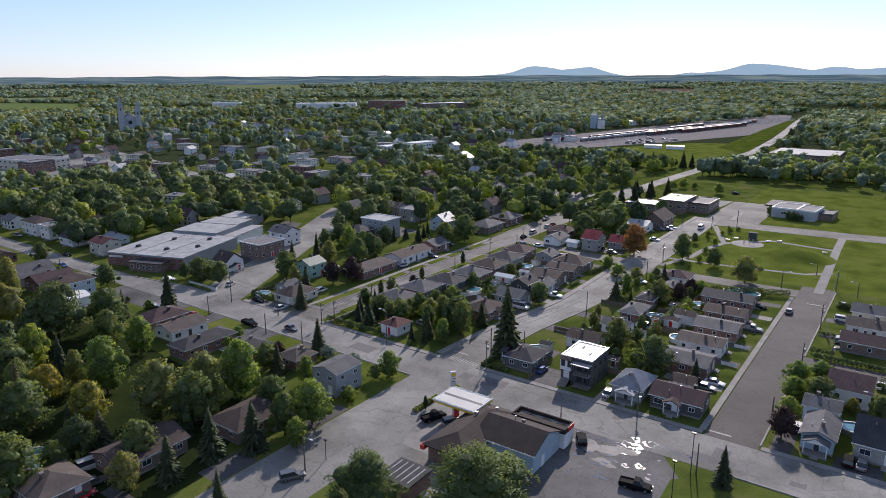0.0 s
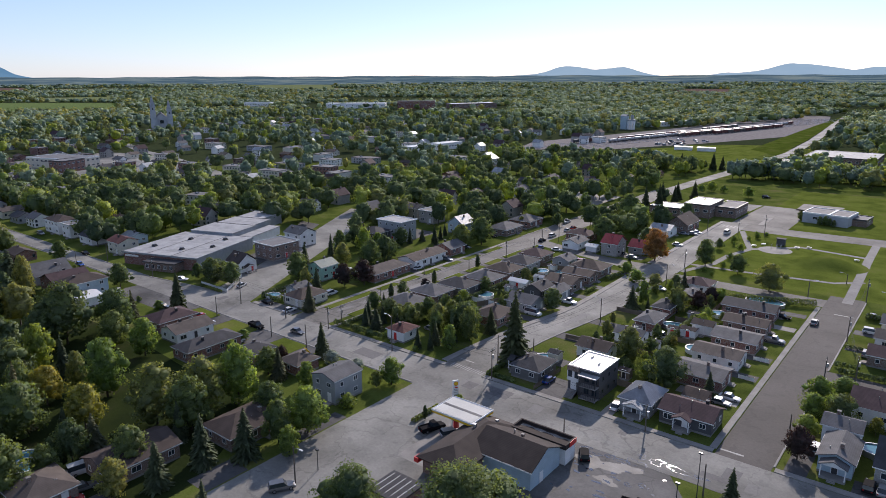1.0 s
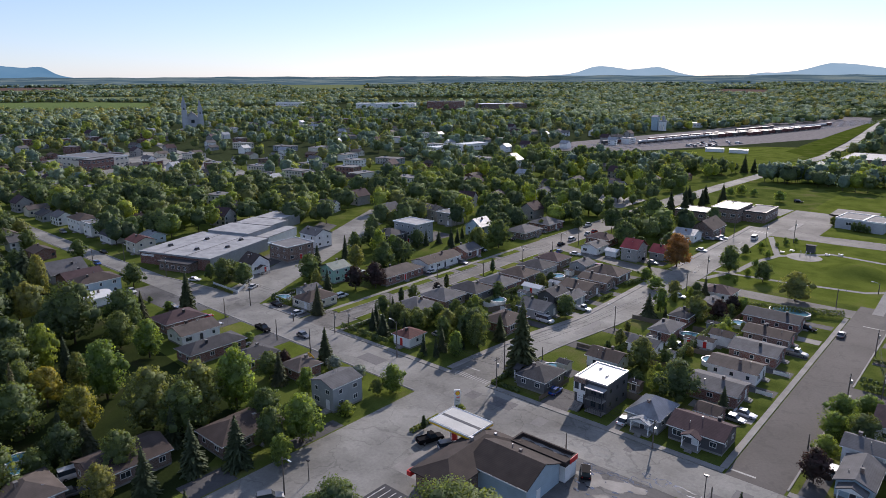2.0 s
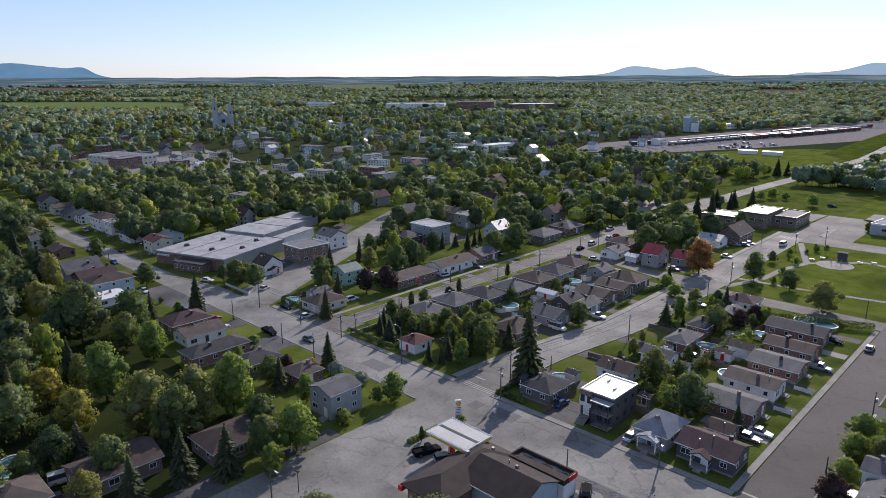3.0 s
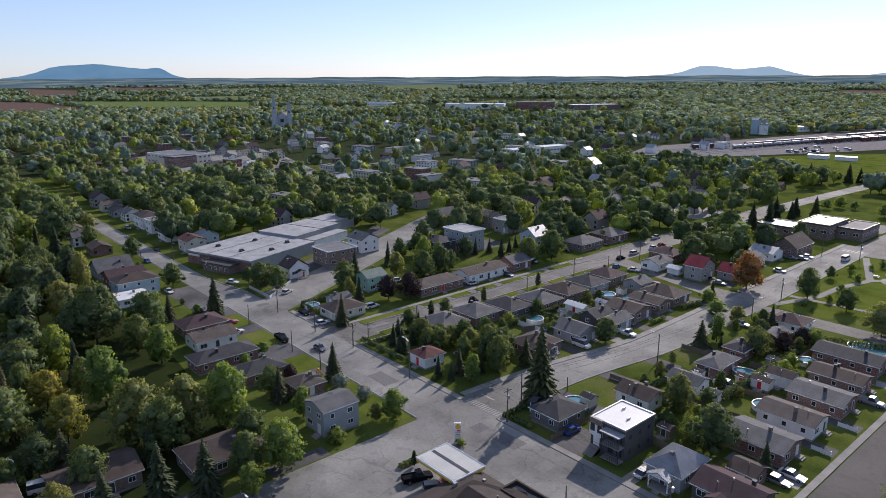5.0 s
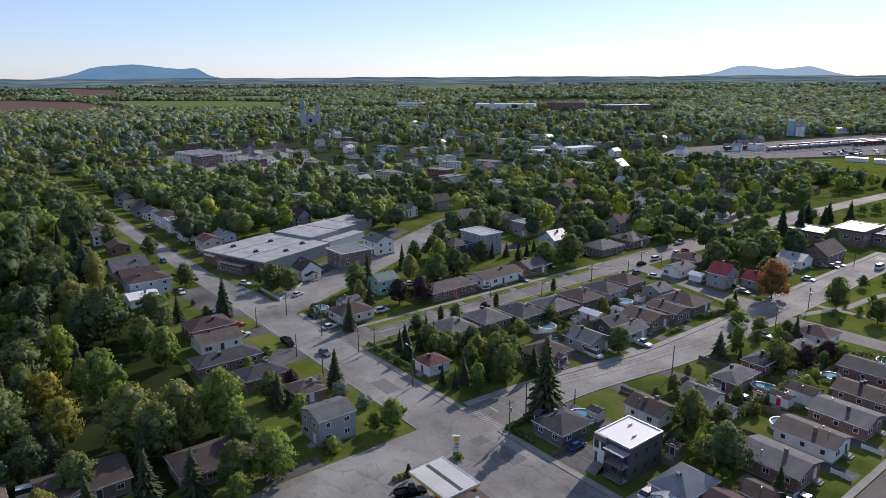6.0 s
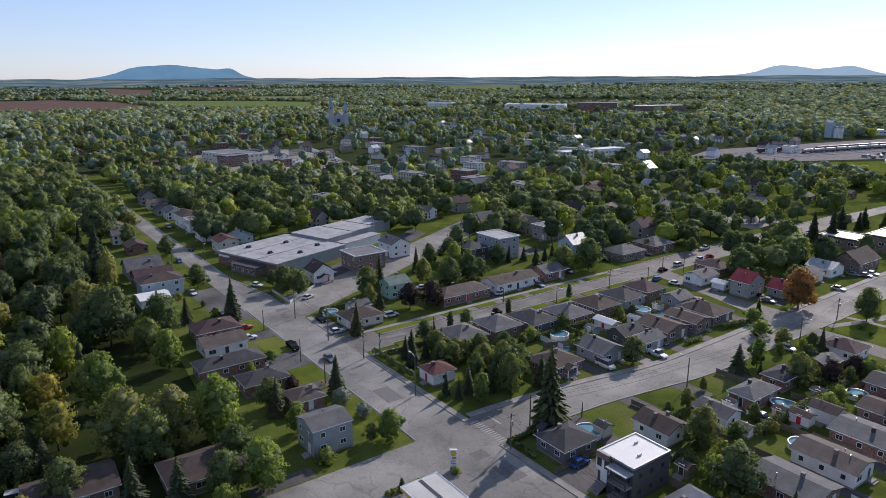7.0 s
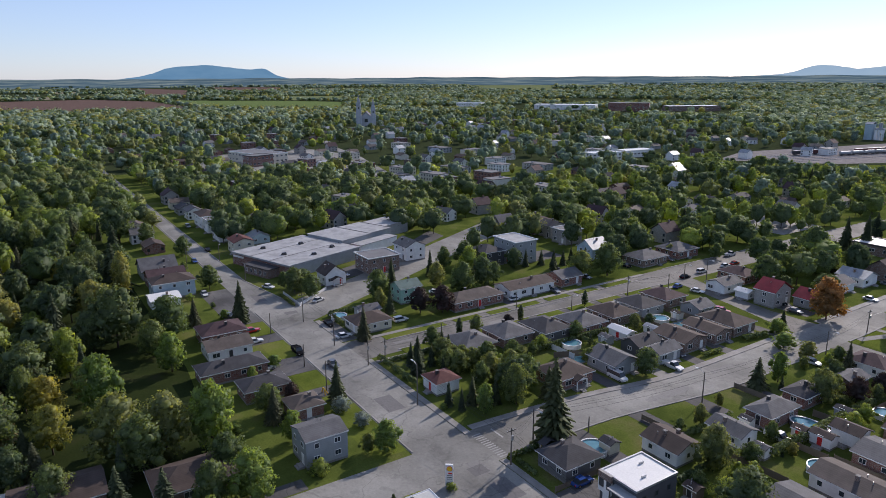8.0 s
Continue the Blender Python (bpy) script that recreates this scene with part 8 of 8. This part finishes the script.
field([(-2301, 298), (-2087, 426), (-1541, 457), (-1503, 394)], "soil", "ploughed brown field beyond the town")
field([(-2278, 60), (-2301, 298), (-1503, 394), (-1620, 64)], "soil", "wide ploughed brown field beyond the town")
field([(-2571, 60), (-2559, 343), (-2395, 324), (-2354, 60)], "straw", "pale stubble strip behind a ploughed field")
field([(-2161, 445), (-1867, 786), (-1435, 560), (-1560, 470)], "crop", "bright green crop field between woods")
field([(-1867, 786), (-1723, 863), (-1430, 717), (-1435, 560)], "crop", "bright green crop field beside the town")
field([(-3311, 594), (-2997, 735), (-2396, 598), (-2421, 481)], "soil", "far ploughed field behind a tree line")
field([(-3291, 905), (-3114, 1181), (-2733, 1027), (-2857, 845)], "soil", "far ploughed field between woods")
field([(-2208, 860), (-2125, 1046), (-1854, 924), (-1914, 787)], "hay", "pale hay meadow behind a row of trees")
field([(-2846, 2005), (-2516, 2327), (-2061, 1905), (-2250, 1740)], "hay", "far pale meadow beyond the factories")
field([(-2228, 1072), (-2158, 1236), (-2044, 1185), (-2083, 1027)], "hay", "narrow pale meadow between woods")
field([(-880, 2301), (-908, 2688), (-756, 2684), (-641, 2250)], "soil", "brown-grey field beyond the wide woods")
field([(-1204, 3235), (-975, 3317), (-912, 3103), (-1125, 3024)], "straw", "far pale field under the hills")
field([(-274, 2188), (-204, 2258), (-184, 2042), (-251, 2010)], "hay", "small green meadow in the woods")
field([(-176, 2081), (-114, 2141), (-105, 1980), (-164, 1952)], "hay", "small green meadow in the woods")
field([(-2494, 2454), (-2413, 2526), (-2102, 2210), (-2176, 2151)], "hay", "far pale meadow between woods")
for a0, r0, w, k in ((179, 2720, 5, "hay"), (172, 2900, 4, "straw"), (166, 2700, 3.5, "hay"), (159, 2950, 5, "hay"), (152, 3000, 6, "straw"), (147, 2600, 4, "hay"), (140, 3050, 6, "hay"), (133, 2800, 5, "straw"), (126, 3100, 6, "hay"), (119, 2700, 3, "hay"), (112, 3000, 4, "straw"), (99, 2950, 6, "hay")):
    field(sector(r0, r0 + 130, a0, a0 + w), k, "far narrow field between tree lines")
sheet("town_paving", [(-640, 200), (-440, 185), (-430, 300), (-560, 335), (-650, 320)], 0.016, M["road"], "pale downtown streets and parking lots", "paving", 0.1)
# the wide woods
# about half of these wear the haze-tinted leaf colour
WIDE = {"haze_leaf": [], "leaf": [], "leaf_yellow": [], "leaf_dark": []}
tries = total = 0
while total < 15500 and tries < 90000:
    tries += 1
    r = 850 + 2600 * frng.random() ** 1.25
    t = radians(frng.uniform(88, 184))
    x, y = r * math.cos(t), 30 + r * math.sin(t)
    if x > -1050 and y < 950 and x < 220 and y > -60:
        continue
    open_land = noise.noise((r / 260, t * 3.2, 0.3)) < (-0.12 if t > 2.5 else -0.30)
    if (open_land and r > 1350) or in_field(x, y) or in_rail(x, y) or (2.15 < t < 2.45 and 1230 < r < 1580 and frng.random() < 0.93):
        continue
    h = frng.uniform(7, 15)
    WIDE[frng.choice(("haze_leaf", "haze_leaf", "haze_leaf", "leaf", "leaf_yellow", "leaf_dark"))].append((x, y, h, (h + r * 0.0035) * frng.uniform(0.85, 1.2)))
    total += 1
# tree lines along the far fields
for i in range(95):
    r, t, wide = frng.uniform(2050, 3400), radians(frng.uniform(89, 182)), radians(frng.uniform(2.0, 7.0))
    for j in range(int(r * wide / 9)):
        u, q = t + wide * frng.random(), r + frng.gauss(0, 9)
        x, y = q * math.cos(u), 30 + q * math.sin(u)
        if not in_field(x, y):
            h = frng.uniform(8, 15)
            WIDE["haze_leaf"].append((x, y, h, h * frng.uniform(1.0, 1.6)))
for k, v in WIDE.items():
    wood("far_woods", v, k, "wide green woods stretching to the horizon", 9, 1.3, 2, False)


# ---- hills on the horizon ----
def hills(name, line, r, mat, label):
    """A ridge at the distance r: line holds pairs of azimuth and rise over the eye's level, in degrees."""
    n = 160
    line = sorted(line)
    az, up = [p[0] for p in line], [p[1] for p in line]
    vs, fs = [], []
    for i in range(n + 1):
        a = az[0] + (az[-1] - az[0]) * i / n
        h = sum(float(np.interp(a + d, az, up)) for d in (-0.22, -0.11, 0, 0.11, 0.22)) / 5
        h = 70 + r * math.tan(radians(h)) + noise.noise((a * 2.3, 2.0, 0)) * 2.0 * min(1.0, max(h, 0.0) / 0.3)
        x, y = math.cos(radians(a)), math.sin(radians(a))
        vs += [(r * x, 35 + r * y, 3.0), (r * x, 35 + r * y, h), ((r + 120) * x, 35 + (r + 120) * y, 20.0)]
    for i in range(n):
        o = 3 * i
        fs += [(o, o + 3, o + 4, o + 1), (o + 1, o + 4, o + 5, o + 2)]
    return tagged(Geo().add(vs, fs).made(name, mat, smooth=True), label, name.replace("_", " "), kind="structure")


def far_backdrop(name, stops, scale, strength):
    """The last distance: haze painted as a glowing colour, in level streaks of wood and field."""
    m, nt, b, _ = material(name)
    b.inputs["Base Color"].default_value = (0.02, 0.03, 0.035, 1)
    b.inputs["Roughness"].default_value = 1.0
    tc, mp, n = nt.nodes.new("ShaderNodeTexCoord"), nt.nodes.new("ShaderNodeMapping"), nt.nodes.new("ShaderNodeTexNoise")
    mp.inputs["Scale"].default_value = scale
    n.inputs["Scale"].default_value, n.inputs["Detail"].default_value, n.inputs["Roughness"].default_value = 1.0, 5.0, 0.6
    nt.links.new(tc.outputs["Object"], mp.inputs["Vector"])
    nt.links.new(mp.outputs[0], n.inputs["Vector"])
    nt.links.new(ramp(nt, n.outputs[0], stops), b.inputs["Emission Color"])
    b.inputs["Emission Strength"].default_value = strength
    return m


# blue of the air is put into the hills' emission
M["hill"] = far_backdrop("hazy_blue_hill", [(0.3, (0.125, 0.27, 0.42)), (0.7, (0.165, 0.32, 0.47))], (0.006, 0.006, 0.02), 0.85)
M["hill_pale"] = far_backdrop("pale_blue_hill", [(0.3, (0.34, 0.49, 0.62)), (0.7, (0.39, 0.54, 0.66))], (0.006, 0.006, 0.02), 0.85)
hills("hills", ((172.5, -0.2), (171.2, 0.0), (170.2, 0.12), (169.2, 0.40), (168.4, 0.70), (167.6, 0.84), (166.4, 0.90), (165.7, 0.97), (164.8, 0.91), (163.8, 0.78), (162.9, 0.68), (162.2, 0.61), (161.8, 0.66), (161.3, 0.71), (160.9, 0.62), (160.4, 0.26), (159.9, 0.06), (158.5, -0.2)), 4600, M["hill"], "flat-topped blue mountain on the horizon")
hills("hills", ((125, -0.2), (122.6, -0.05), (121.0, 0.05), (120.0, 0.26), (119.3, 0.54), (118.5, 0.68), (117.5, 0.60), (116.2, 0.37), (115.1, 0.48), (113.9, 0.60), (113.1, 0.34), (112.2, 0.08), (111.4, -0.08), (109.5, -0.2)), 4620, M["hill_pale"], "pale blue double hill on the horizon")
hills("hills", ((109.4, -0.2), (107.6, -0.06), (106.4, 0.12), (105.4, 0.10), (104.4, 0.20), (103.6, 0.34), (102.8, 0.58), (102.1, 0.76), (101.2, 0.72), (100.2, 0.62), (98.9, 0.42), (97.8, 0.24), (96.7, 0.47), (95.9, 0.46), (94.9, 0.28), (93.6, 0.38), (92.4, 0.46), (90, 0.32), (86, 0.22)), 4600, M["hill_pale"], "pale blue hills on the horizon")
# wood band glows in haze colours of its own
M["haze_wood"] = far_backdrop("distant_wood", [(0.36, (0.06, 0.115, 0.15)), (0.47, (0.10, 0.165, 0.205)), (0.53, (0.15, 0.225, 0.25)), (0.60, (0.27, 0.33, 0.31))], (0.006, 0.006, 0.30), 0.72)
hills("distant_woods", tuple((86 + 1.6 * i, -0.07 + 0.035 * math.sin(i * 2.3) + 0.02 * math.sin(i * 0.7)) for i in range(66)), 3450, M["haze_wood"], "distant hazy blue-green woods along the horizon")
for templates in KINDS.values():
    for src in set(templates):
        if src.name not in USED:
            for o in (*src.children_recursive, src):
                bpy.data.objects.remove(o)
